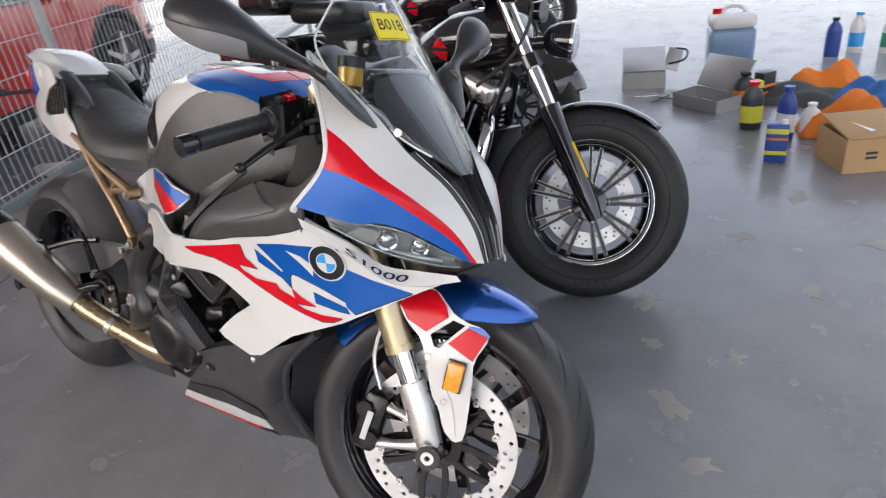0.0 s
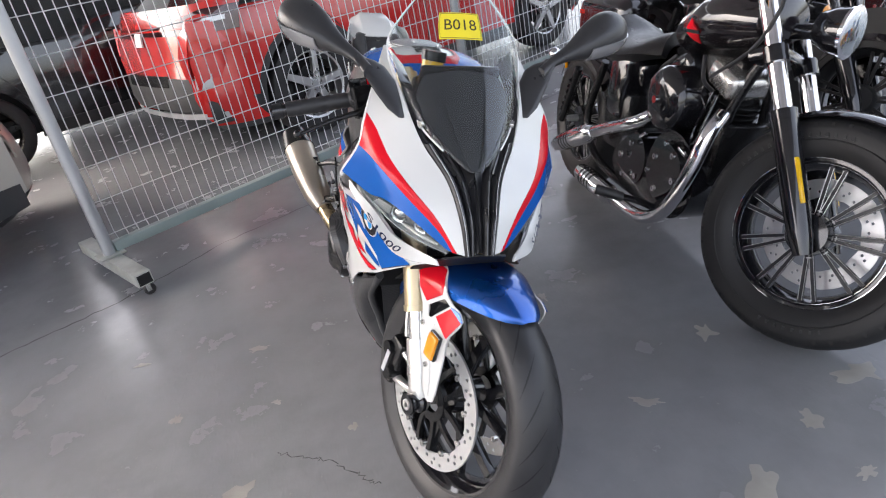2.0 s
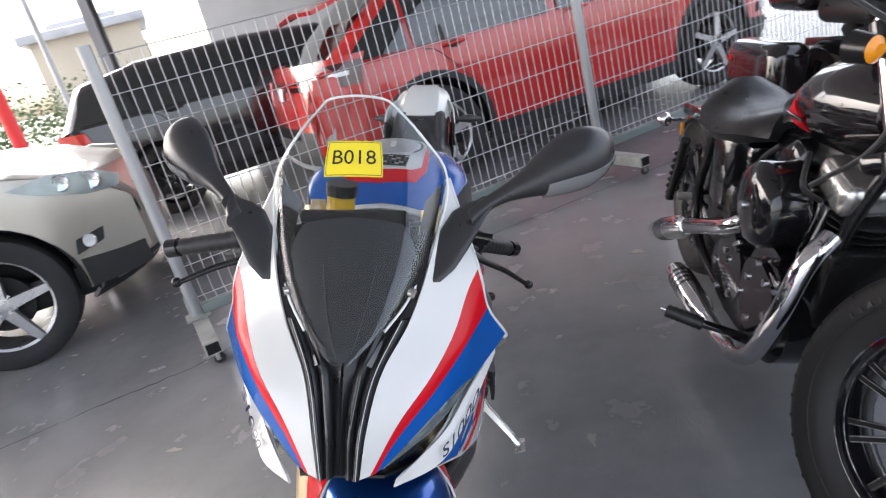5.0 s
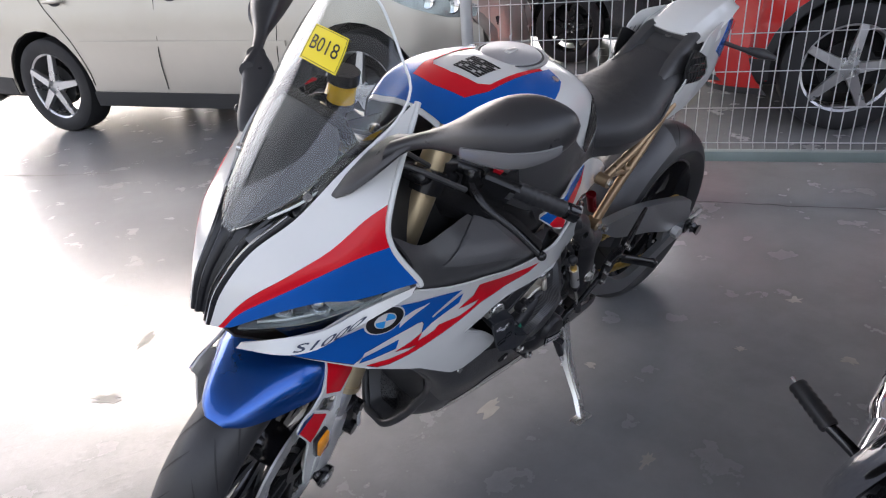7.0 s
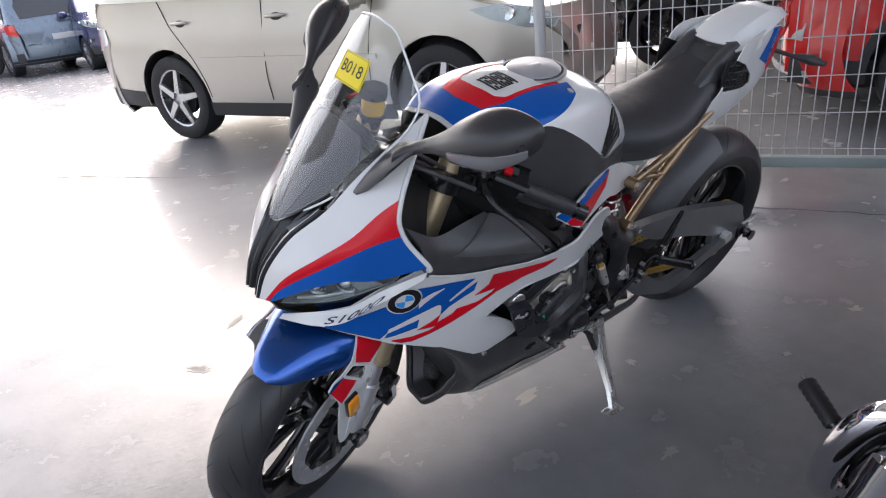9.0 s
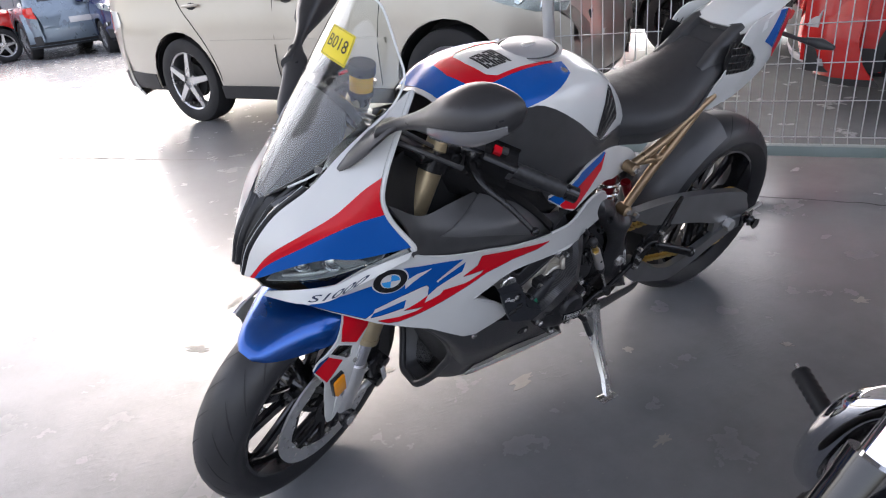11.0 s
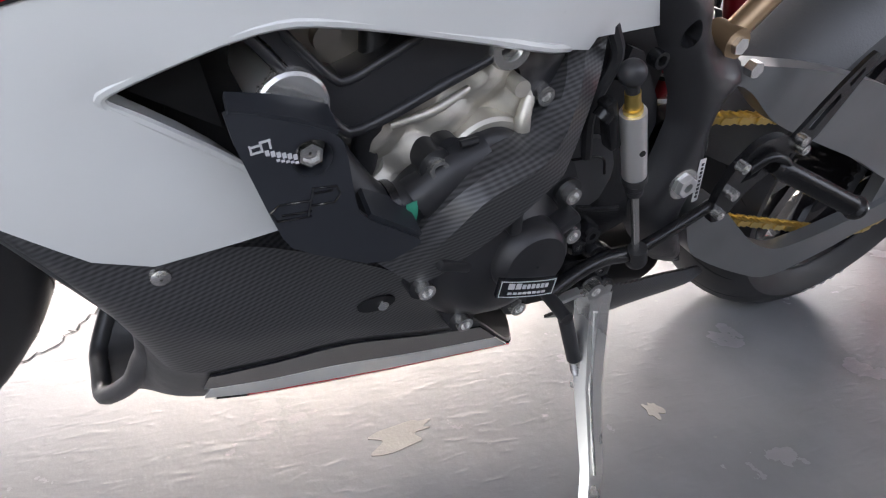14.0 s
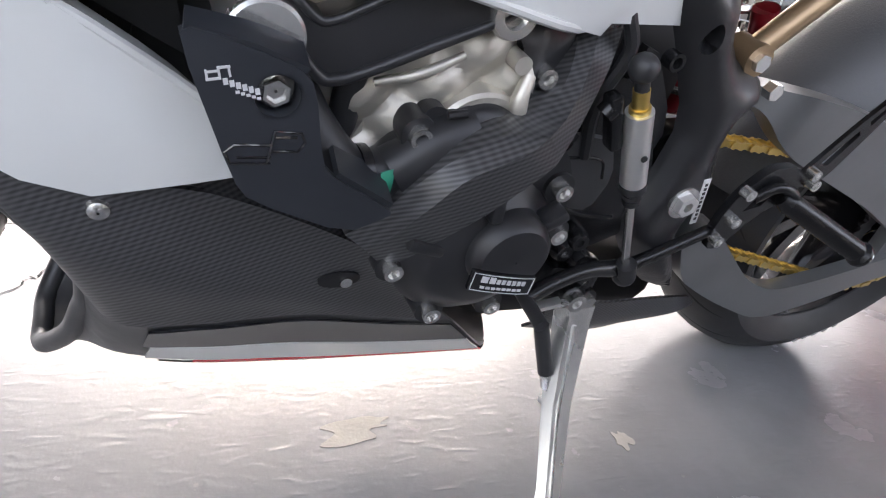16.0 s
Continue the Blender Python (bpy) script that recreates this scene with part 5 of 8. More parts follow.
# plain block behind the mesh, coloured as dark as the shade there
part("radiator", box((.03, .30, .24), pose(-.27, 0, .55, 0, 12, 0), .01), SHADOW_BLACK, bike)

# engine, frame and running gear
# filler blocks inside the bodywork, with the deep shade put into their black
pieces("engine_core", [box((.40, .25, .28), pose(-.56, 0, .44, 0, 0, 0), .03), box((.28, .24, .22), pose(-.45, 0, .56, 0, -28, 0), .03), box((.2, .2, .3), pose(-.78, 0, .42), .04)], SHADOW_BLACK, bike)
FRAME_BLACK = shader("cast_black_frame", (.020, .020, .022), .34, .0, coat=.25, bump=.22, scale=330, vary=.1)
# cast frame spar with its window
spar = chaikin([(-.28, .66), (-.36, .618), (-.413, .581), (-.445, .545), (-.472, .516), (-.491, .519), (-.54, .546), (-.578, .566), (-.608, .584), (-.632, .600), (-.632, .66), (-.60, .70), (-.45, .70)], 1)
spar_hole = chaikin([(-.418, .605), (-.422, .587), (-.459, .552), (-.470, .549), (-.526, .584), (-.57, .612), (-.52, .66), (-.45, .66)], 1)
both("frame_spar", rounded(plate(spar, lambda x, z: (x, .195 - .9 * max(0, z - .60), z), .03, [spar_hole], step=.03, flip=True), .006, 3), FRAME_BLACK, bike, "black cast frame spar with an open window")
both("spar_lip", tube([(-.352, .190, .618), (-.400, .195, .585), (-.44, .196, .545), (-.466, .196, .518), (-.478, .196, .515), (-.500, .196, .524), (-.54, .196, .546), (-.578, .195, .566), (-.604, .192, .582)], [.002, .0034, .004, .004, .004, .004, .004, .0034, .002], 10), FRAME_BLACK, bike)
both("window_lip", tube([(-.412, .188, .612), (-.424, .194, .586), (-.44, .195, .569), (-.459, .195, .5525), (-.470, .195, .5505), (-.49, .195, .562), (-.526, .195, .585), (-.565, .190, .608)], [.002, .003, .003, .003, .003, .003, .003, .002], 10), FRAME_BLACK, bike)
both("airbox_wall", plate([(-.39, .64), (-.45, .535), (-.60, .60), (-.60, .68), (-.42, .68)], lambda x, z: (x, .166, z), .004, step=.05, flip=True), EXHAUST, bike, "dull metal wall inside the frame window")
both("airbox_boss", join(cyl((-.462, .160, .569), (-.462, .176, .569), .010, 18), tube([(-.455, .168, .572), (-.49, .169, .580), (-.53, .169, .598)], .004, 8), cyl((-.51, .16, .592), (-.51, .174, .592), .005, 12)), EXHAUST, bike)
both("clip", join(box((.022, .02, .012), pose(-.433, .165, .603, 0, 20, 0), .003), cyl((-.433, .17, .603), (-.433, .182, .603), .005, 10)), GLOSS_BLACK, bike)
for s in (1, -1):
    pieces("spar_bolt", sided([revolve([(.001, .002), (.007, .003), (.009, .006), (.0155, .006), (.017, .003), (.017, -.01), (.001, -.01)], 28, (-.587, .194, .572)), revolve([(.001, .003), (.0035, .003), (.0045, .006), (.008, .006), (.009, -.01), (.001, -.01)], 18, (-.643, .176, .526))], s), STEEL, bike)

# frame tail that reaches down to the gearbox
tail_web = chaikin([(-.598, .585), (-.70, .585), (-.700, .555), (-.682, .525), (-.668, .497), (-.650, .480), (-.640, .484), (-.630, .505), (-.622, .53), (-.613, .549), (-.598, .565)], 1)
both("frame_tail", rounded(plate(tail_web, lambda x, z: (x, .178 - .45 * max(0, -.63 - x) - .5 * max(0, z - .55), z), .022, step=.02, flip=True), .004, 2), FRAME_BLACK, bike)
both("tail_rib", tube([(-.618, .180, .535), (-.634, .178, .510), (-.652, .170, .496), (-.668, .162, .510)], [.002, .003, .003, .002], 8), FRAME_BLACK, bike)


def lumps(seed, n, x, y, z, size):
    rnd = random.Random(seed)
    return [box([size * rnd.uniform(.5, 1.2) for _ in range(3)], pose(rnd.uniform(*x), rnd.uniform(*y), rnd.uniform(*z), rnd.uniform(-30, 30), rnd.uniform(-40, 40), rnd.uniform(-30, 30)), size * .22, 2) for _ in range(n)]


# cylinder head casting
BARE_ALU = shader("bare_head_casting", (.54, .51, .45), .40, .7, bump=.35, scale=60, vary=.25)
def zigzag(q):
    return abs((q % 2.0) - 1.0)


def head_at(x, z):
    """Broad cast facets that meet in soft ridges."""
    a, c = (x + .8 * z) / .026, (z - .5 * x) / .021
    return (x, .168 + .011 * min(zigzag(a), .75) + .008 * min(zigzag(c + .4), .7) - .05 * max(0, z - .535), z)


head = part("cylinder_head", rounded(plate(chaikin([(-.495, .49), (-.503, .515), (-.543, .540), (-.585, .556), (-.618, .548), (-.635, .52), (-.648, .482), (-.60, .45), (-.505, .452)], 1), head_at, .03, step=.004, flip=True), .002, 1), BARE_ALU, bike, "bare cast aluminium cylinder head")
pieces("casting_rib", [tube([(-.508, .186, .512), (-.537, .190, .523), (-.566, .187, .538)], [.003, .004, .003], 10), tube([(-.622, .186, .530), (-.618, .192, .508), (-.632, .186, .486)], [.005, .007, .005], 12)], BARE_ALU, head)
part("pump_flange", revolve([(.034, .004), (.0395, .004), (.042, .001), (.042, -.03), (.034, -.03)], 40, (-.598, .186, .472)), BARE_ALU, head)
pieces("casting_boss", [cyl((x, .16, z), (x, .190, z), .007, 14) for x, z in ((-.612, .537), (-.628, .497))], BARE_ALU, head)
PUMP = shader("dark_moulded_cover", (.020, .020, .022), .38, bump=.10, scale=300, vary=.12)
pump = part("water_pump", join(revolve([(.001, .012), (.020, .012), (.029, .007), (.033, .001), (.034, -.05), (.001, -.05)], 40, (-.596, .192, .474)),
                               tube([(-.588, .186, .480), (-.562, .190, .470), (-.545, .192, .458), (-.533, .192, .449)], [.026, .024, .021, .020], 20),
                               cyl((-.544, .16, .482), (-.544, .198, .482), .0135, 22), cyl((-.556, .16, .492), (-.556, .192, .492), .010, 18)), PUMP, bike, "dark moulded water pump cover")
pieces("pump_rib", [tube([(-.566, .2035, .489), (-.590, .2050, .492), (-.612, .2035, .486)], .0022, 8), tube([(-.560, .2000, .500), (-.574, .2005, .503)], .003, 8)], PUMP, pump)
pieces("pump_bolt", [revolve([(.001, .002), (.0035, .002), (.0045, .006), (.008, .006), (.0085, -.004), (.001, -.004)], 18, (-.544, .199, .482))], STEEL, pump)
hose = part("coolant_hose", tube([(-.44, .14, .53), (-.468, .176, .478), (-.50, .190, .445), (-.530, .188, .446), (-.55, .180, .47)], [.018, .019, .02, .02, .018], 16), RUBBER, bike, "black rubber coolant hose")
part("hose_band", sheet(lambda u, v: np.array((-.519 - .009 * v, .189 + .0212 * math.cos(radians(-30 + 62 * u)), .4455 + .003 * v + .0212 * math.sin(radians(-30 + 62 * u)))), 8, 3, .001), GREEN, hose, "small green band on the hose")
part("hose_clamp", tube([(-.508, .1905, .4445), (-.515, .1898, .4450)], .0212, 20, 0), SATIN_BLACK, hose)
part("breather_hose", tube([(-.495, .165, .60), (-.498, .172, .52), (-.498, .165, .46)], .011, 12), RUBBER, bike)
part("heat_shield", plate(chaikin([(-.47, .50), (-.49, .505), (-.50, .465), (-.48, .46)], 1), lambda x, z: (x, .165, z), .003, step=.05, flip=True), ALU, bike)
# alternator cover with crash guard
CX, CZ = -.618, .386
cover = part("engine_cover", join(revolve([(.001, .022), (.040, .020), (.054, .013), (.060, .004), (.066, .002), (.072, -.004), (.074, -.05), (.001, -.05)], 48, (CX, .204, CZ)),
                                  rounded(plate(chaikin([(-.692, .447), (-.668, .486), (-.60, .452), (-.555, .412), (-.552, .37), (-.590, .316), (-.66, .318), (-.698, .38)], 2), lambda x, z: (x, .202, z), .03, step=.05, flip=True), .004, 2)), PUMP, bike, "dark moulded crash-protected engine cover")
part("cover_dome", revolve([(.001, .038), (.029, .036), (.034, .031), (.036, .022), (.036, 0), (.001, 0)], 40, (-.634, .204, .400)), PUMP, cover)
pieces("cover_rib", [rounded(box((.011, .020, .036), pose(CX + r * math.cos(a), y, CZ + r * math.sin(a), 0, 90 - math.degrees(a), 0), 0), .003) for a, r, y in ((1.40, .062, .222), (2.45, .060, .218), (.25, .052, .214))], PUMP, cover)
lugs_at = [(-.676, .447), (-.692, .402), (-.597, .317), (-.549, .368), (-.655, .322), (-.566, .437)]
pieces("cover_lug", [tube([(x, .165, z), (x, .206, z)], [.0155, .0135], 18, 0) for x, z in lugs_at], PUMP, cover)
pieces("cover_bolt", [revolve([(.001, .004), (.0035, .004), (.005, .008), (.008, .008), (.0085, -.004), (.001, -.004)], 16, (x, .206, z)) for x, z in lugs_at], STEEL, cover)
name_at = lambda a, b, off=0.0: (-.629 - a, .2425 + off - .35 * max(0, abs(a) - .012) ** 1.3, .380 + b - .155 * a)
part("cover_plate", rounded(plate([(-.031, -.0095), (.031, -.0095), (.031, .0095), (-.031, .0095)], lambda a, b: name_at(a, b, .002), .004, step=.008), .001), GLOSS_BLACK, cover)
bars = [(-.022, .0005, -.016, .0065), (-.0145, .0005, -.009, .0065)] + [(-.0075 + .005 * k, .0005, -.0040 + .005 * k, .005) for k in range(6)] + [(-.021 + .0052 * k, -.0055, -.0172 + .0052 * k, -.0032) for k in range(8)]
bars += [(-.0295, .0080, .0295, .0086), (-.0295, -.0086, .0295, -.0080), (-.0295, -.0086, -.0289, .0086), (.0289, -.0086, .0295, .0086)]
part("cover_print", join(*[plate([(x0, z0), (x1, z0), (x1, z1), (x0, z1)], lambda a, b: name_at(a, b, .0026), .0005, step=.01) for x0, z0, x1, z1 in bars]), PRINT_GREY, cover)
clutch = part("clutch_cover", flipped(revolve([(.001, .038), (.046, .036), (.062, .026), (.070, .012), (.084, .006), (.090, -.01), (.092, -.06), (.001, -.06)], 44, (-.62, .204, .40))), SATIN_BLACK, bike, "satin black clutch cover")
pieces("casting", [flipped(b_) for b_ in lumps(8, 12, (-.74, -.46), (.15, .20), (.38, .52), .05)], SATIN_BLACK, clutch)
pieces("cover_bolt", [flipped(cyl((-.62 + .088 * math.cos(a), .195, .40 + .088 * math.sin(a)), (-.62 + .088 * math.cos(a), .206, .40 + .088 * math.sin(a)), .007, 6)) for a in np.linspace(.3, 6, 7)], STEEL, clutch)
# crash guard plate: a bent black sheet with a round bolt recess
GUARD = shader("black_anodised_sheet", (.034, .037, .044), .42, .3, bump=.08, scale=300, vary=.08)
guard_pts = chaikin([(-.384, .548), (-.392, .553), (-.445, .538), (-.456, .528), (-.468, .478), (-.478, .468), (-.520, .445), (-.521, .440), (-.492, .426), (-.428, .451), (-.417, .466)], 1)
recess = [(-.436 + .0125 * math.cos(a), .520 + .0125 * math.sin(a)) for a in np.linspace(0, 2 * math.pi, 24, endpoint=False)]
guard_at = lambda off=0.0: (lambda x, z: (x, .235 + off, z))
guard = part("guard_plate", rounded(plate(guard_pts, guard_at(), .007, [recess], step=.03, flip=True), .0018, 2), GUARD, bike, "bent black metal guard plate with printed marks")
part("guard_flange", rounded(sheet([[(-.387, .234, .549), (-.42, .234, .544), (-.450, .234, .534)], [(-.389, .214, .551), (-.421, .212, .547), (-.451, .208, .538)]], 8, 4, .004, flip=True), .001), GUARD, guard)
part("guard_arm", rounded(sheet([[(-.478, .232, .468), (-.50, .232, .456), (-.520, .232, .445)], [(-.480, .205, .472), (-.502, .20, .460), (-.522, .196, .450)]], 6, 3, .004, flip=True), .001), GUARD, guard)
part("recess_cup", revolve([(.0125, .002), (.0145, .002), (.0145, -.014), (.001, -.014), (.001, -.012), (.0125, -.012)], 28, (-.436, .233, .520)), GUARD, guard)
part("guard_bolt", revolve([(.001, -.004), (.005, -.004), (.006, -.001), (.008, -.001), (.008, -.006), (.012, -.008), (.012, -.013), (.001, -.013)], 6, (-.436, .233, .520)), STEEL, guard)
flat = lambda x, z, w, h, tilt: box((w, .0008, h), pose(x, .2356, z, 0, tilt, 0), 0)
part("guard_print", join(flat(-.4020, .5310, .0065, .0012, 14), flat(-.4020, .5268, .0065, .0012, 14), flat(-.3990, .5290, .0012, .005, 14), flat(-.4050, .5305, .0012, .007, 14), flat(-.4075, .5340, .0055, .0012, 14), flat(-.4100, .5315, .0012, .005, 14),
                         *[flat(-.4085 - .0033 * k, .5262 - .0008 * k, .0024, .0034, 14) for k in range(6)], *[flat(-.4150 - .0028 * k, .5208 - .0006 * k, .0021, .0014, 14) for k in range(5)]), PRINT_GREY, guard)
pieces("guard_groove", [tube([(x, .2352, z) for x, z in pts], .0009, 6, 0) for pts in ([(-.437, .478), (-.415, .477), (-.411, .484), (-.416, .489), (-.437, .490)], [(-.437, .486), (-.452, .487), (-.455, .493), (-.452, .499), (-.437, .499), (-.435, .478)], [(-.437, .482), (-.418, .481)], [(-.438, .495), (-.450, .496)])], GLOSS_BLACK, guard)
sleeve = part("guard_sleeve", revolve([(.001, 0), (.021, 0), (.023, -.002), (.023, -.10), (.001, -.10)], 32, (-.433, .205, .538)), SILVER, bike, "machined silver spacer sleeve")
# carbon strut between belly pan and frame
strut_up = [(-.678, .135, .580), (-.663, .176, .537), (-.638, .200, .509), (-.614, .215, .501)], [(-.614, .215, .501), (-.594, .222, .498), (-.564, .222, .479), (-.541, .215, .449), (-.522, .205, .414), (-.507, .200, .397)]
strut_mid = [(-.700, .135, .582), (-.676, .180, .541), (-.652, .208, .513), (-.626, .230, .505)], [(-.626, .230, .505), (-.606, .238, .494), (-.570, .238, .474), (-.551, .230, .442), (-.537, .215, .406), (-.524, .206, .386)]
strut_low = [(-.728, .132, .582), (-.703, .170, .541), (-.674, .200, .504), (-.650, .222, .485)], [(-.650, .222, .485), (-.636, .231, .477), (-.597, .232, .439), (-.571, .222, .406), (-.555, .212, .382), (-.540, .203, .370)]
ruled = lambda a, b, n: sheet([a, b], n, 3, .004)
for a, b in ((strut_up, strut_mid), (strut_mid, strut_low)):
    for p, q in zip(a, b):
        both("strut_panel", ruled(p, q, 14), CARBON, bike, "carbon-look strut panel with a sharp kink")
both("strut_flank", join(*[sheet([p, [np.array(q) + (-.004, -.028, -.004) for q in p]], 14, 3, .003) for p in strut_low], *[sheet([[np.array(q) + (.002, -.024, .002) for q in p], p], 14, 3, .003) for p in strut_up]), CARBON, bike)
# rear frame plate round the swingarm pivot
fp = chaikin([(-.755, .64), (-.824, .610), (-.838, .573), (-.865, .548), (-.905, .540), (-.915, .520), (-.897, .497), (-.898, .467), (-.915, .419), (-.908, .357), (-.955, .290), (-.950, .268), (-.90, .285), (-.834, .343), (-.815, .384), (-.830, .425), (-.832, .49), (-.775, .565), (-.74, .60)], 1)
fp_hole = [(-.797 + .008 * math.cos(a) + .002 * math.sin(a), .571 + .014 * math.sin(a)) for a in np.linspace(0, 2 * math.pi, 16, endpoint=False)]
fp_edge = [(np.array(fp[i]), np.array(fp[(i + 1) % len(fp)])) for i in range(len(fp))]


def pillow(x, z):
    """The plate swells from its rim to a crowned middle."""
    p = np.array((x, z))
    d = min(np.linalg.norm(p - a - (b - a) * min(max(np.dot(p - a, b - a) / max(np.dot(b - a, b - a), 1e-9), 0), 1)) for a, b in fp_edge)
    return (x, .146 + .024 * (1 - (1 - min(d / .030, 1)) ** 2), z)


both("pivot_plate", rounded(plate(fp, pillow, .02, [fp_hole], step=.008, flip=True), .002, 2), FRAME_BLACK, bike, "black cast swingarm pivot plate")
both("plate_web", rounded(plate(chaikin([(-.765, .56), (-.832, .48), (-.826, .42), (-.79, .42), (-.755, .50)], 1), lambda x, z: (x, .138, z), .01, step=.04, flip=True), .003), FRAME_BLACK, bike)
for s in (1, -1):
    pb = part("pivot_bolt", *sided([revolve([(.010, -.01), (.010, .012), (.018, .012), (.020, .006), (.024, .004), (.024, -.02), (.010, -.02)], 28, (-.870, .160, .410))], s), STEEL, bike)
    part("pivot_nut", *sided([revolve([(.006, .006), (.006, .019), (.012, .019), (.0135, .016), (.0135, .006)], 6, (-.870, .160, .410))], s), SILVER, pb)
    part("locking_tab", *sided([box((.014, .004, .022), pose(-.862, .167, .383, 0, -10, 0), .002)], s), STEEL, pb)
strip = part("serial_strip", box((.0085, .0012, .058), pose(-.893, .1702, .412, 0, 17, 0), .0003), WHITE, bike)
part("strip_print", join(*[box((.0032, .0006, .0032), pose(-.893 - (k - 4) * .0055 * math.sin(radians(17)), .1711, .412 - (k - 4) * .0055 * math.cos(radians(17)), 0, 17, 0), 0) for k in range(9)]), INK, strip)
gear = part("gearbox_cover", rounded(plate(chaikin([(-.66, .48), (-.685, .40), (-.705, .34), (-.78, .33), (-.84, .36), (-.82, .46), (-.76, .52), (-.70, .53)], 1), lambda x, z: (x, .150, z), .03, step=.04, flip=True), .006), SATIN_BLACK, bike)
part("cover_panel", rounded(plate(chaikin([(-.705, .470), (-.755, .468), (-.775, .430), (-.765, .390), (-.728, .395)], 1), lambda x, z: (x, .158, z), .008, step=.05, flip=True), .003), MATT_BLACK, gear)
pieces("cover_edge", [tube([(-.712, .1585, .448), (-.750, .1585, .448), (-.762, .1585, .428)], .0014, 6), tube([(-.70, .162, .415), (-.735, .166, .395), (-.79, .166, .388)], .003, 8)], SATIN_BLACK, gear)
pieces("grommet", [revolve([(.004, .008), (.009, .008), (.012, .002), (.012, -.02), (.001, -.02), (.001, .004), (.004, .004)], 20, (x, .170, z)) for x, z in ((-.744, .352), (-.772, .340), (-.757, .365), (-.79, .311))], SATIN_BLACK, gear)
pieces("grommet_bolt", [cyl((x, .168, z), (x, .176, z), .004, 6) for x, z in ((-.744, .352), (-.772, .340), (-.79, .311))], STEEL, gear)
pieces("side_bolt", [revolve([(.001, .002), (.004, .002), (.005, .006), (.008, .006), (.008, -.006), (.001, -.006)], 16, (x, .168, z)) for x, z in ((-.735, .54), (-.690, .47), (-.765, .55))], SATIN_BLACK, gear)
part("wiring", tube([(-.70, .168, .58), (-.72, .165, .55), (-.715, .16, .50), (-.73, .158, .45)], .006, 8), RUBBER, bike)
# quick-shifter rod
axis = lambda k: np.array((-.716, .196, .540)) + (np.array((-.824, .186, .333)) - np.array((-.716, .196, .540))) * k
rod = part("shift_rod", cyl(axis(.12), axis(.45), .0118, 24), SILVER, bike, "silver quick-shifter body and gear rod")
part("rod_boot", join(cyl(axis(.45), axis(.48), .0126, 20), *[tube([axis(.48 + .028 * k), axis(.494 + .028 * k), axis(.508 + .028 * k)], [.0085, .0105 - .001 * k, .0078], 16, 0) for k in range(3)]), RUBBER, rod, "ribbed black rubber boot")
part("rod_shaft", cyl(axis(.54), axis(.97), .0044, 12), STEEL, rod)
part("rod_nut", join(cyl(axis(.03), axis(.14), .0070, 12), cyl(axis(.10), axis(.15), .0088, 16)), CHAIN_GOLD, rod, "gold anodised collar")
pieces("rod_end", [blob((.012, .012, .012), Matrix.Translation(axis(-.05)), 3), tube([axis(-.05), axis(.04)], .0062, 12, 0), tube([axis(.93) + (0, .003, 0), axis(1.02) + (0, .003, 0)], .0105, 16, 0), blob((.0125, .0125, .0125), Matrix.Translation(axis(1.02)), 3)], RUBBER, rod)
part("rod_sensor", join(rounded(box((.012, .016, .052), pose(-.716, .186, .500, 0, 27.5, 0), 0), .003), tube([(-.708, .186, .512), (-.704, .186, .505)], .009, 12, 0)), SATIN_BLACK, rod)
part("rod_screw", cyl(axis(.30) + (0, .010, 0), axis(.30) + (0, .013, 0), .003, 10), INK, rod)
lever = part("shift_lever", tube([(-.824, .180, .333), (-.775, .186, .338), (-.735, .192, .330), (-.70, .20, .318)], [.010, .008, .008, .008], 12), SATIN_BLACK, bike, "black gear lever")
part("lever_toe", cyl((-.70, .19, .318), (-.70, .235, .316), .007, 14), RUBBER, lever)
part("lever_arm", tube([(-.824, .180, .333), (-.87, .178, .352), (-.925, .175, .378)], .007, 10), SATIN_BLACK, lever)
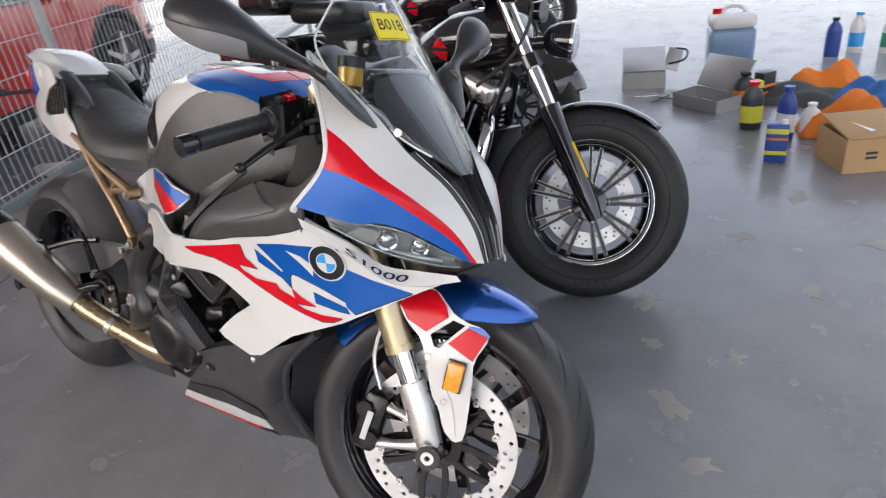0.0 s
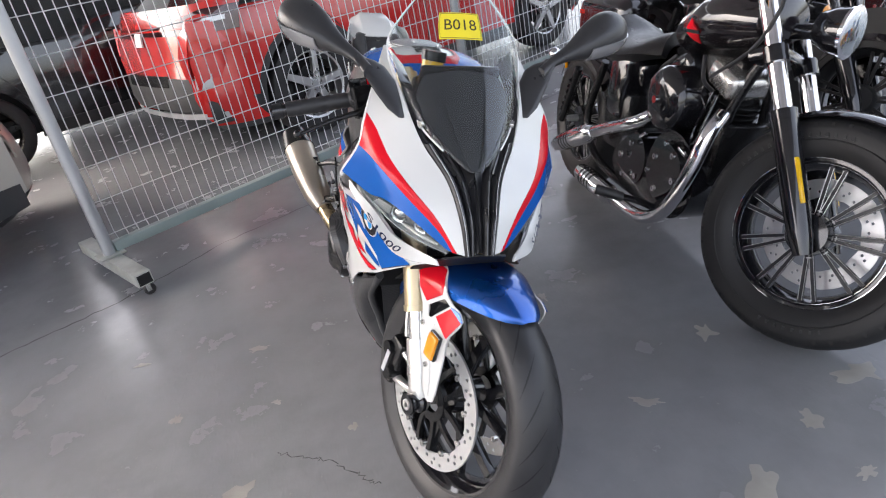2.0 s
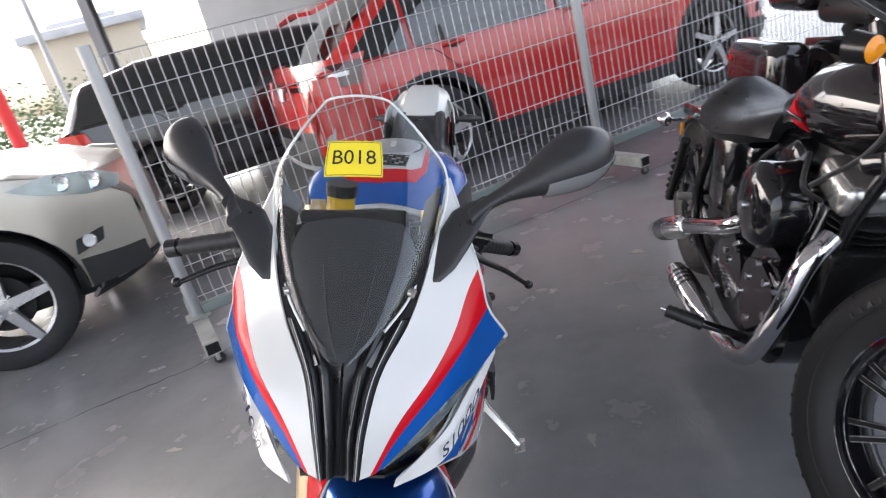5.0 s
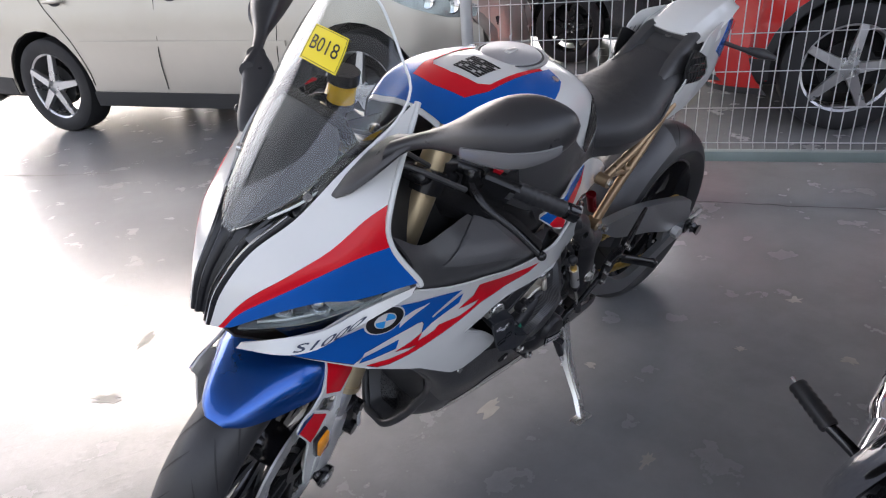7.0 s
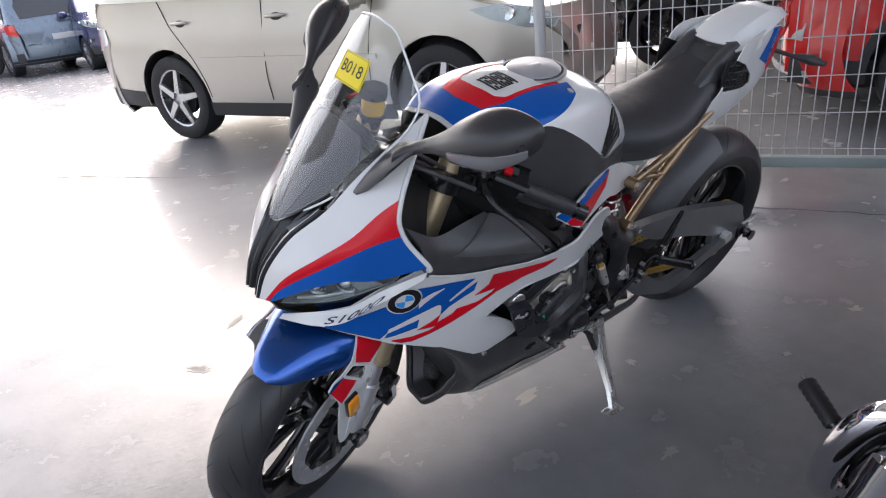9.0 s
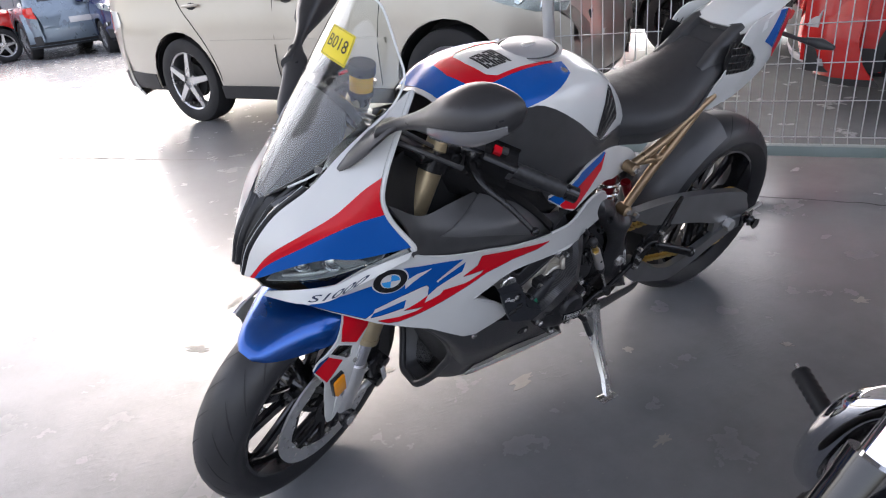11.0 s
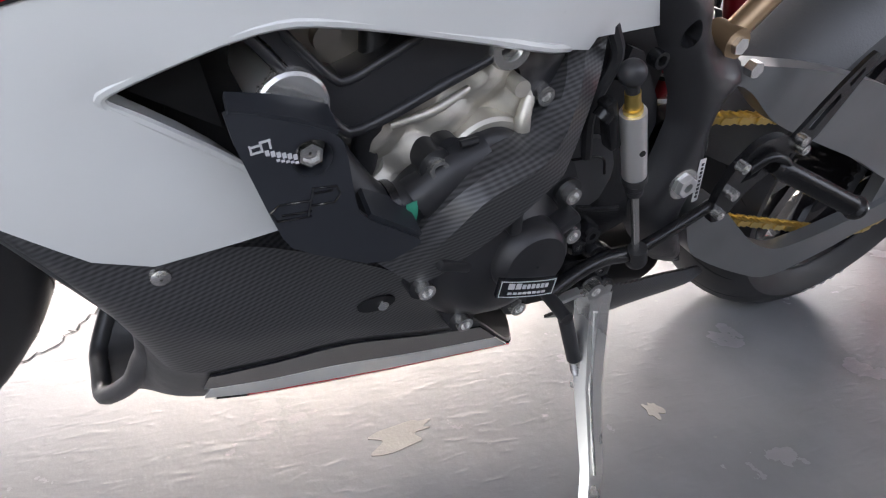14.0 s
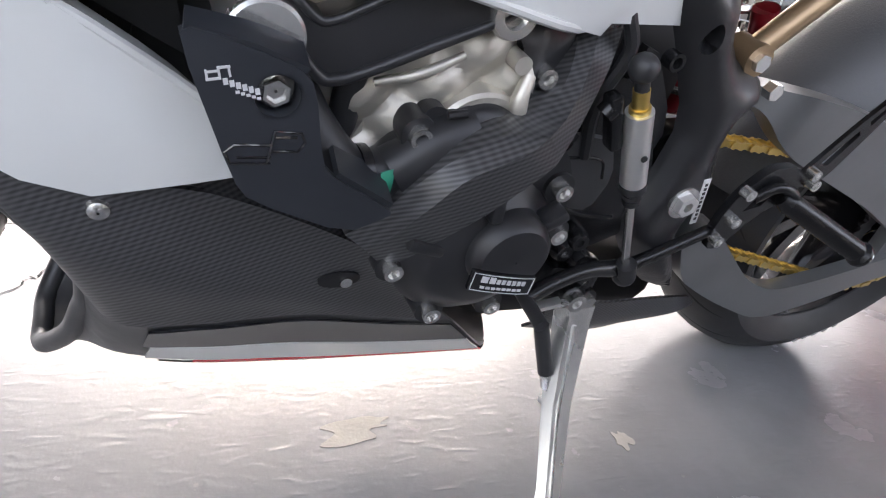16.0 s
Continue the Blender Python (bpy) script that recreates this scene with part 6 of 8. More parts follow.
# rider's footrest
for s in (1, -1):
    fm = lambda b: b if s > 0 else flipped(b)
    rest = part("footrest_plate", fm(rounded(plate(chaikin([(-.918, .395), (-.925, .43), (-.95, .462), (-.985, .468), (-1.012, .455), (-1.005, .43), (-.97, .405), (-.945, .36), (-.925, .36)], 1), lambda x, z: (x, .184, z), .010, [[(-.945, .41), (-.955, .435), (-.975, .438), (-.968, .418)]], step=.03, flip=True), .0015)), SATIN_BLACK, bike, "black machined footrest hanger")
    part("peg_arm", fm(tube([(-.945, .186, .428), (-.965, .190, .445), (-.990, .194, .440), (-1.0, .198, .425)], .006, 12)), SATIN_BLACK, rest)
    pa, pb_ = np.array((-.984, .188, .432)), np.array((-1.10, .240, .392))
    part("footrest", fm(tube([pa + (pb_ - pa) * k / 30 for k in range(31)], [.009, .010] + [.0128 if k % 2 else .0116 for k in range(27)] + [.015, .0145], 16, 0)), SATIN_BLACK, rest, "knurled black footrest")
    part("peg_end", fm(cyl(pb_, pb_ + (pb_ - pa) * .03, .012, 16)), STEEL, rest)
    part("heel_guard", fm(rounded(plate(chaikin([(-.997, .451), (-1.035, .515), (-1.066, .560), (-1.08, .556), (-1.072, .53), (-1.04, .447), (-1.015, .440)], 1), lambda x, z: (x, .182, z), .005, [[(-1.018, .470), (-1.044, .513), (-1.050, .508), (-1.032, .470)], [(-1.050, .524), (-1.062, .543), (-1.066, .538), (-1.056, .520)]], step=.02, flip=True), .001)), SATIN_BLACK, rest)
    pieces("footrest_bolt", [fm(revolve([(.001, .003), (.003, .003), (.004, .007), (.0065, .007), (.007, -.004), (.001, -.004)], 14, (x, .186, z))) for x, z in ((-.93, .435), (-.935, .40), (-1.010, .462), (-1.02, .45), (-.928, .375))], STEEL, rest)
# side stand
stand = part("side_stand", ring_loft([[np.array(c) + (w * dx, w * .55 * dy, 0) for dx, dy in ((-1, -1), (-.75, 1), (.75, 1), (1, -1))] for c, w in (((-.799, .172, .282), .021), ((-.797, .180, .262), .020), ((-.790, .222, .180), .0165), ((-.770, .290, .110), .013), ((-.752, .322, .078), .011))]), SILVER, bike, "silver folded-out side stand")
part("stand_edge", tube([(-.792, .190, .262), (-.785, .231, .180), (-.766, .298, .112)], [.004, .003, .002], 8), STEEL, stand)
part("stand_foot", rounded(box((.06, .034, .006), pose(-.747, .326, .073, 13.7, 0, 0), 0), .002), SILVER, stand)
part("spring_hook", box((.014, .008, .008), pose(-.779, .215, .172, 30, 0, 0), .002), SILVER, stand)
mount = part("stand_mount", join(rounded(box((.07, .03, .05), pose(-.785, .152, .300), 0), .008), cyl((-.778, .15, .296), (-.778, .182, .296), .015, 20), cyl((-.801, .15, .290), (-.801, .180, .290), .012, 18)), SATIN_BLACK, stand)
pieces("stand_bolt", [revolve([(.001, .004), (.004, .004), (.006, .010), (.011, .010), (.012, -.004), (.001, -.004)], 20, (-.778, .182, .296)), revolve([(.001, .006), (.008, .006), (.009, -.002), (.001, -.002)], 6, (-.801, .180, .290))], STEEL, stand)
sp0, sp1 = np.array((-.752, .185, .262)), np.array((-.782, .212, .178))
part("spring_sleeve", cyl(sp0, sp0 + (sp1 - sp0) * .68, .0085, 16), RUBBER, stand)
part("stand_spring", tube([sp0 + (sp1 - sp0) * (.68 + .24 * k / 30) + np.array((.0065 * math.cos(k * 1.25), .0065 * math.sin(k * 1.25), 0)) for k in range(31)], .0016, 6, 2), STEEL, stand)
part("bracket_tongue", rounded(box((.05, .012, .006), pose(-.755, .182, .290, 0, 12, 0), 0), .002), SILVER, stand)
# lower carbon wing behind the stand
shroud = part("exhaust_shroud", sheet([[(-.80, .135, .262), (-.866, .140, .246), (-.94, .140, .246), (-1.007, .135, .240), (-1.05, .120, .222)], [(-.80, .130, .215), (-.87, .136, .206), (-.95, .134, .206), (-1.03, .125, .200), (-1.089, .105, .192)], [(-.80, .11, .182), (-.89, .118, .176), (-.96, .112, .176), (-1.04, .10, .180), (-1.09, .09, .186)]], 16, 8, .004), CARBON, bike, "carbon-look exhaust shroud")
part("shroud_print", join(*[box((.0065, .001, .008), pose(-.885 - .011 * k, .1375, .229, 0, 0, 0), 0) for k in range(6)], *[box((.0085, .001, .007), pose(-.885 - .0115 * k, .1375, .217, 0, 0, 0), 0) for k in range(6)]), PRINT_GREY, shroud)
part("exhaust_shroud", flipped(sheet([[(-.80, .13, .252), (-.90, .145, .246), (-1.0, .14, .238), (-1.09, .11, .215)], [(-.80, .11, .19), (-.90, .12, .185), (-1.02, .11, .18), (-1.11, .08, .18)]], 12, 6, .004)), CARBON, bike)
# filler block whose black stands for the shade under the engine
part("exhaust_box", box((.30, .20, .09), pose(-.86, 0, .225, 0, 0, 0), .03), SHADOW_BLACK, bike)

# rear wheel
RC = (-1.430, 0, .322)
rear_wheel = part("rear_wheel", moved(revolve(rim_profile(.222, .19)), RC), GLOSS_BLACK, bike, "gloss black five-spoke cast rear wheel")
pieces("spoke", [moved(spoke(.045, .205, 0, 0, .014, .013, radians(72 * k + d), radians(b)), RC) for k in range(5) for d, b in ((-9, -12), (9, 12))], GLOSS_BLACK, rear_wheel)
part("hub", moved(revolve([(.014, -.09), (.05, -.08), (.055, 0), (.05, .08), (.014, .09)], 32), RC), GLOSS_BLACK, rear_wheel)
part("tyre", moved(revolve(tyre_profile(.326, .192, .220), 72), RC), RUBBER, rear_wheel)
part("tread_groove", moved(join(*[groove(.326, .192, 18 * k + (9 if s > 0 else 0), s, k) for k in range(20) for s in (-1, 1)]), RC), SHADOW_BLACK, rear_wheel)
part("tyre_marking", moved(join(*[spoke(.262, .276, .0925, .090, .004, .004, radians(188 + 5 * k)) for k in range(5)]), RC), PRINT_GREY, rear_wheel)
part("brake_disc", moved(disc(.110, .075, -.095, 20), RC), DISC_STEEL, rear_wheel)
teeth = [((.108 if k % 4 < 2 else .100) * math.cos(2 * math.pi * k / 168), (.108 if k % 4 < 2 else .100) * math.sin(2 * math.pi * k / 168)) for k in range(168)]
ring_hole = [(.078 * math.cos(a), .078 * math.sin(a)) for a in np.linspace(0, 2 * math.pi, 30, endpoint=False)]
part("sprocket", moved(join(plate(teeth, lambda a, c: (a, .112, c), .006, [ring_hole], step=.2), *[spoke(.03, .082, .110, .110, .010, .008, radians(60 * k)) for k in range(6)]), RC), SATIN_BLACK, rear_wheel)
pieces("sprocket_bolt", [moved(revolve([(.001, .108), (.006, .108), (.006, .12), (.001, .12)], 10), (RC[0] + .07 * math.sin(radians(60 * k)), 0, RC[2] + .07 * math.cos(radians(60 * k)))) for k in range(6)], SILVER, rear_wheel)
# chain: links along the two runs and round the sprocket
waist = [(.0062 + .0050 * math.cos(a), .0050 * math.sin(a)) for a in np.linspace(-2.3, 2.3, 9)] + [(-.0062 - .0050 * math.cos(a), .0050 * math.sin(a)) for a in np.linspace(2.3, -2.3, 9)]
link = join(*[plate(waist, lambda a, c, y=y: (a, y, c), .0018, step=.05) for y in (-.0085, .0085)], *[tube([(x, -.0095, 0), (x, .0095, 0)], .0028, 8, 0) for x in (-.0062, .0062)])
link_mesh_ob = None
pA, pB = np.array((-.885, .458)), np.array((RC[0], RC[2] + .107))
pC, pD = np.array((RC[0] + .02, RC[2] - .106)), np.array((-.90, .335))
path = [pA + (pB - pA) * k / 34 for k in range(35)] + [np.array((RC[0] - .107 * math.sin(a), RC[2] + .107 * math.cos(a))) for a in np.linspace(.1, math.pi - .15, 20)] + [pC + (pD - pC) * k / 33 for k in range(34)]
chain = part("chain_guide", tube([(-.885, .10, .405), (-.885, .125, .405)], .065, 24, 0), SATIN_BLACK, bike)
for i, p in enumerate(path[:-1]):
    d = path[i + 1] - p
    if link_mesh_ob is None:
        link_mesh_ob = part("chain_link", link, CHAIN_GOLD, chain)
        lk = link_mesh_ob
    else:
        lk = new("chain_link", link_mesh_ob.data)
        lk.parent = chain
    lk.matrix_basis = Matrix.Translation((p[0], .112 + (.0012 if i % 2 else -.0012), p[1])) @ Matrix.Rotation(math.atan2(-d[1], d[0]), 4, "Y")
# swingarm
GREY_ARM = shader("grey_anodised_arm", (.20, .205, .21), .34, .6, vary=.15, bump=.05, scale=120)
upper = [(-.885, .512), (-.896, .533), (-1.021, .526), (-1.10, .518), (-1.206, .500), (-1.38, .455), (-1.50, .42), (-1.52, .37), (-1.45, .335), (-1.374, .338), (-1.25, .388), (-1.122, .426), (-1.015, .459), (-.938, .508)]
lower = [(-.93, .345), (-.97, .281), (-1.02, .255), (-1.076, .230), (-1.183, .190), (-1.30, .222), (-1.379, .254), (-1.52, .285), (-1.54, .320), (-1.46, .330), (-1.362, .292), (-1.25, .262), (-1.168, .249), (-1.10, .272), (-1.03, .322), (-.96, .375)]
for s in (1, -1):
    arm_bm = join(rounded(plate(chaikin(upper, 2), lambda x, z: (x, .145, z), .028, step=.05, flip=True), .005), rounded(plate(chaikin(lower, 2), lambda x, z: (x, .150, z), .022, step=.05, flip=True), .004),
                  tube([(-1.40, .13, .36), (-1.42, .13, .30)], .012, 8, 0), plate(chaikin([(-1.36, .40), (-1.50, .41), (-1.56, .33), (-1.54, .285), (-1.38, .27)], 1), lambda x, z: (x, .140, z), .02, [[(-1.40, .36), (-1.46, .36), (-1.46, .32), (-1.40, .32)]], step=.05, flip=True))
    arm = part("swingarm", arm_bm if s > 0 else flipped(arm_bm), GREY_ARM, bike, "grey alloy swingarm")
    bm = join(tube([(-1.545, .15, .300), (-1.545, .172, .300)], .010, 12, 0), *[tube([(-1.545, y0, .300), (-1.545, y1, .300)], [a, b], 18, 0) for y0, y1, a, b in ((.165, .176, .020, .014), (.176, .187, .014, .020))], box((.06, .012, .05), pose(-1.535, .152, .31, 0, 12, 0), .006))
    part("paddock_bobbin", bm if s > 0 else flipped(bm), GLOSS_BLACK, arm)
    part("axle_nut", *sided([tube([(-1.43, .145, .322), (-1.43, .168, .322)], .020, 6, 0)], s), SILVER, arm)
    part("adjuster", *sided([tube([(-1.53, .15, .33), (-1.60, .153, .345)], .006, 8, 0)], s), SILVER, arm)
hug = []
for a, w in ((86, .085), (65, .092), (45, .095), (25, .092), (8, .08)):
    hug.append([(RC[0] + (.345 - .05 * abs(q) ** 2.5) * math.sin(radians(a)), w * q, RC[2] + (.345 - .05 * abs(q) ** 2.5) * math.cos(radians(a))) for q in (-1, -.7, -.35, 0, .35, .7, 1)])
part("rear_hugger", sheet(hug, 16, 18, .004), DIMPLED, bike, "matt black rear tyre hugger")
shock = part("rear_shock", join(cyl((-.93, .03, .34), (-.94, .03, .62), .018, 14), cyl((-.955, .070, .585), (-.985, .070, .53), .014, 16)), DARK_RED, bike, "dark red rear shock reservoir")
part("spring", tube([(-.935 + .03 * math.cos(k * 1.1), .03 + .03 * math.sin(k * 1.1), .38 + .0055 * k) for k in range(40)], .005, 6, 2), STEEL, shock)
# exhaust on the other side
silencer = part("silencer", join(tube([(-1.04, -.225, .375), (-1.10, -.245, .415), (-1.19, -.275, .480), (-1.27, -.300, .540)], [.030, .050, .056, .056], 24), tube([(-1.26, -.298, .535), (-1.31, -.312, .572)], [.050, .046], 24, 0)), EXHAUST, bike, "brushed titanium slip-on silencer")
part("end_cap", tube([(-1.265, -.299, .537), (-1.325, -.316, .583)], [.058, .045], 24, 0), SATIN_BLACK, silencer)
part("link_pipe", tube([(-1.06, -.23, .388), (-1.0, -.20, .345), (-.92, -.16, .30), (-.83, -.14, .275), (-.75, -.12, .27)], [.028, .030, .031, .03, .028], 18), HEATED, silencer, "heat-tinted exhaust link pipe")
pieces("clamp", [tube([a, b], .033, 20, 0) for a, b in (((-1.045, -.222, .378), (-1.055, -.226, .385)), ((-.955, -.178, .318), (-.965, -.183, .323)))], STEEL, silencer)
part("silencer_bracket", join(tube([(-1.18, -.25, .50), (-1.10, -.19, .53), (-1.03, -.16, .54)], .008, 8), box((.02, .03, .02), pose(-1.18, -.25, .52), .004)), SATIN_BLACK, silencer)

# ---- cruiser motorcycles ----
def cruiser(m, label, steer=30.0, touring=False, tint=(.012, .010, .012), lamp=True):
    paint = shader("cruiser_paint", tint, .12, coat=.9, vary=.1)
    bk = thing("touring_motorcycle" if touring else "cruiser_motorcycle", m, label, "motorcycle", "black motorcycles parked in a row")
    ax = Vector((-math.sin(radians(30)), 0, math.cos(radians(30))))
    turn = Matrix.Translation((.13, 0, 0)) @ Matrix.Rotation(radians(steer), 4, ax) @ Matrix.Translation((-.13, 0, 0))

    def st(bm):
        bm.transform(turn)
        return bm

    def wheel(name, c, steerit, wide, r):
        f = st if steerit else (lambda b: b)
        rim = .205
        prof = []
        for a in np.linspace(-85, 85, 11):
            prof.append((r - wide * .30 * (1 - math.cos(radians(a))), wide * .5 * math.sin(radians(a))))
        prof = [(rim, -wide * .36), (rim + .025, -wide * .49)] + prof + [(rim + .025, wide * .49), (rim, wide * .36)]
        black = TYRE_BLACK if touring else GLOSS_BLACK
        spokes = [spoke(.055, rim - .012, -.035 * s, -.035 * s, .006, .006, radians(40 * k + d)) for k in range(9) for d, s in ((-5.5, 1), (5.5, 1))]
        w = part(name, f(moved(revolve(rim_profile(rim, wide)), c)), black, bk, "black cast wheel with paired spokes")
        pieces("spoke", [f(moved(b, c)) for b in spokes], TYRE_BLACK if touring else NOSE_BLACK, w)
        if not touring:
            edges_ = []
            for k in range(9):
                for d in (-5.5, 5.5):
                    a = radians(40 * k + d)
                    t_, r_ = np.array((math.cos(a), 0, -math.sin(a))), np.array((math.sin(a), 0, math.cos(a)))
                    edges_ += [tube([r_ * .062 + t_ * (.0052 * e) + (0, -.0402, 0), r_ * (rim - .020) + t_ * (.0052 * e) + (0, -.0402, 0)], .0007, 5, 0) for e in (-1, 1)]
                a0, a1 = radians(40 * k - 5.5), radians(40 * k + 5.5)
                edges_.append(tube([(.066 * math.sin(a), -.0402, .066 * math.cos(a)) for a in np.linspace(a0, a1, 4)], .0016, 5, 0))
            part("machined_edge", f(moved(join(*edges_), c)), SILVER, w, "bright machined spoke edges")
            part("inner_rim_line", f(moved(revolve([(rim - .010, -wide * .33), (rim - .0125, -wide * .335), (rim - .0125, -wide * .31), (rim - .010, -wide * .31)], 64), c)), CHROME, w)
            marks = [spoke(rim + .058, rim + .070, -wide * .496, -wide * .486, .0032 + .0012 * (k % 3), .0030, radians(-62 + 4.6 * k)) for k in range(15)] + [spoke(rim + .058, rim + .068, -wide * .496, -wide * .486, .0035, .0030, radians(150 + 5 * k)) for k in range(8)]
            pieces("sidewall_marking", [f(moved(b, c)) for b in marks], RUBBER, w, "raised block mark on the tyre wall")
        part("hub", f(moved(revolve([(.012, -.075), (.055, -.07), (.062, -.045), (.05, .04), (.012, .06)], 28), c)), black, w)
        part("tyre", f(moved(revolve(prof, 72), c)), TYRE_BLACK, w, "fat black tyre")
        lugs = []
        for k in range(44):
            a = radians(360 / 44 * k)
            for s in (-1, 1):
                lugs.append(spoke(r - .036, r - .0205, s * wide * .463, s * wide * .43, .005, .004, a + s * .03))
        tagged(part("tread_block", f(moved(join(*lugs), c)), TYRE_BLACK, w), kind="stuff")
        part("sidewall_ring", f(moved(revolve([(rim + .052, -wide * .503), (rim + .050, -wide * .512), (rim + .048, -wide * .503)], 64), c)), TYRE_BLACK, w)
        part("rim_line", f(moved(join(revolve([(rim + .004, -wide * .382), (rim + .0022, -wide * .384), (rim + .0022, -wide * .378), (rim + .004, -wide * .378)], 64)), c)), GLOSS_BLACK if touring else CHROME, w)
        part("brake_disc", f(moved(disc(.156, .104, .030, 24), c)), SATIN_BLACK if touring else DISC_STEEL, w, "drilled steel brake disc")
        part("axle_cap", f(moved(join(revolve([(.006, -.125), (.014, -.125), (.016, -.10), (.016, -.07), (.006, -.07)], 18)), c)), SILVER, w)
        return w

    wheel("front_wheel", (0, 0, .322), True, .138, .322)
    wheel("rear_wheel", (-1.495, 0, .315), False, .15, .315)
    tn = math.tan(radians(30))
    fx = lambda z: .0 - tn * (z - .318)
    for s in (1, -1):
        y = s * .105
        leg = part("fork_leg", st(tube([(fx(.27), y, .27), (fx(.318), y, .318), (fx(.40), y, .40), (fx(.60), y, .60)], [.024, .032, .035, .035], 18)), GLOSS_BLACK, bk, "black and chrome fork leg")
        part("stanchion", st(cyl((fx(.60), y, .60), (fx(1.0), y, 1.0), .0245, 20)), GLOSS_BLACK if touring else CHROME, leg)
        pieces("fork_collar", [st(cyl((fx(.59), y, .59), (fx(.615), y, .615), .036, 20)), st(cyl((fx(.73), y, .73), (fx(.77), y, .77), .034, 20)), st(cyl((fx(.95), y, .95), (fx(.99), y, .99), .034, 20))], GLOSS_BLACK, leg)
        if not touring:
            part("reflector", st(box((.010, .020, .125), pose(fx(.455) + .030, y + s * .018, .455, 0, -30, 0), .003)), YELLOW, leg, "long yellow fork reflector")
        part("turn_signal", st(join(cyl((fx(.93) + .02, y + s * .03, .93), (fx(.93) + .02, y + s * .10, .93), .008), tube([(fx(.93) + .0, y + s * .115, .93), (fx(.93) + .045, y + s * .115, .93)], [.030, .026], 18, 0))), SATIN_BLACK, bk)
        part("signal_lens", st(tube([(fx(.93) + .044, y + s * .115, .93), (fx(.93) + .055, y + s * .115, .93)], [.026, .012], 18, 0)), AMBER, bk)
    part("yoke", st(join(box((.08, .26, .035), pose(fx(.75) - .03, 0, .75, 0, -30, 0), .01), box((.08, .26, .035), pose(fx(.97) - .03, 0, .97, 0, -30, 0), .01))), GLOSS_BLACK, bk)
    rows_ = []
    guard_rows = ((72, .070), (60, .088), (38, .092), (12, .094), (-14, .094), (-40, .092), (-68, .085)) if touring else ((36, .016), (33, .040), (24, .056), (8, .060), (-12, .060), (-30, .058), (-44, .05))
    reach, skirt = (.362, .135) if touring else (.343, .022)
    for th, w in guard_rows:
        rows_.append([((reach - skirt * abs(q) ** 2.5) * math.sin(radians(th)), w * q, .322 + (reach - skirt * abs(q) ** 2.5) * math.cos(radians(th))) for q in (-1, -.9, -.6, 0, .6, .9, 1)])
    part("front_mudguard", st(sheet(rows_, 18, 22, .004)), paint, bk, "gloss black front mudguard")
    rows_ = []
    for th, w in ((62, .075), (40, .085), (15, .088), (-10, .088), (-35, .085), (-58, .075)):
        rows_.append([(-1.495 + (.355 - .05 * abs(q) ** 2.5) * math.sin(radians(th)), w * q, .315 + (.355 - .05 * abs(q) ** 2.5) * math.cos(radians(th))) for q in (-1, -.7, -.35, 0, .35, .7, 1)])
    part("rear_mudguard", sheet(rows_, 14, 20, .004), paint, bk)
    # tank, seat, lamp
    rings = []
    for x, cz, hw, hz in ((-.27, .845, .03, .03), (-.295, .85, .085, .075), (-.38, .85, .128, .10), (-.52, .835, .138, .102), (-.66, .79, .112, .082), (-.74, .745, .035, .035)):
        rings.append([(x, hw * math.copysign(abs(math.cos(a)) ** .85, math.cos(a)), cz + hz * math.sin(a) * (1.0 if math.sin(a) > 0 else .8)) for a in np.linspace(0, 2 * math.pi, 22, endpoint=False)])
    tk = part("fuel_tank", ring_loft(rings), paint, bk, "gloss black teardrop fuel tank")
    def on_tank(s, proud):
        def f(x, z):
            k = min(max((-.52 - x) / .14, 0), 1)
            w, cz, h = .138 - .026 * k, .835 - .045 * k, .102 - .02 * k
            h = h if z > cz else h * .8
            u = min(abs(z - cz) / h, .98)
            return (x, s * (w * math.sqrt(1 - u * u) ** .85 + proud), z)
        return f

    for s in (1, -1):
        bd = part("tank_badge", plate([(-.497, .806), (-.537, .846), (-.577, .806), (-.537, .766)], on_tank(s, .005), .005, step=.02), RED, tk, "red diamond tank badge with a black bar")
        part("badge_bar", plate([(-.487, .811), (-.487, .801), (-.587, .801), (-.587, .811)], on_tank(s, .008), .003, step=.02), GLOSS_BLACK, bd)
    part("filler_cap", cyl((-.44, 0, .925), (-.44, 0, .945), .03, 20), CHROME, tk)
    seat_r = []
    for x, z, w in ((-.80, .735, .055), (-.86, .722, .10), (-.95, .700, .135), (-1.05, .695, .148), (-1.14, .712, .14), (-1.21, .745, .11), (-1.25, .765, .05)):
        seat_r.append([(x, w * q, z - .05 * abs(q) ** 3) for q in (-1, -.8, -.4, 0, .4, .8, 1)])
    part("solo_seat", sheet(seat_r, 16, 20, .045, flip=True), LEATHER, bk, "black leather solo seat")
    part("frame_cover", join(box((.30, .20, .10), pose(-1.02, 0, .62, 0, 4, 0), .03), box((.20, .24, .22), pose(-1.03, 0, .50), .04)), GLOSS_BLACK, bk)
    if lamp:
        lm = part("headlamp", st(join(tube([(-.225, 0, .852), (-.21, 0, .852), (-.17, 0, .852), (-.128, 0, .852)], [.02, .045, .062, .068], 28, 0), cyl((-.20, 0, .845), (-.29, 0, .83), .022))), GLOSS_BLACK, bk, "round black headlamp with a chrome rim")
        part("lamp_rim", st(tube([(-.134, 0, .852), (-.125, 0, .852), (-.121, 0, .852)], [.0695, .0712, .065], 28, 0)), CHROME, lm)
        part("lens", st(tube([(-.128, 0, .852), (-.112, 0, .852), (-.104, 0, .852)], [.065, .050, .018], 28, 2)), GLASS, lm)
        part("reflector_bowl", st(tube([(-.155, 0, .852), (-.1295, 0, .852)], [.028, .064], 24, 0)), SILVER, lm)
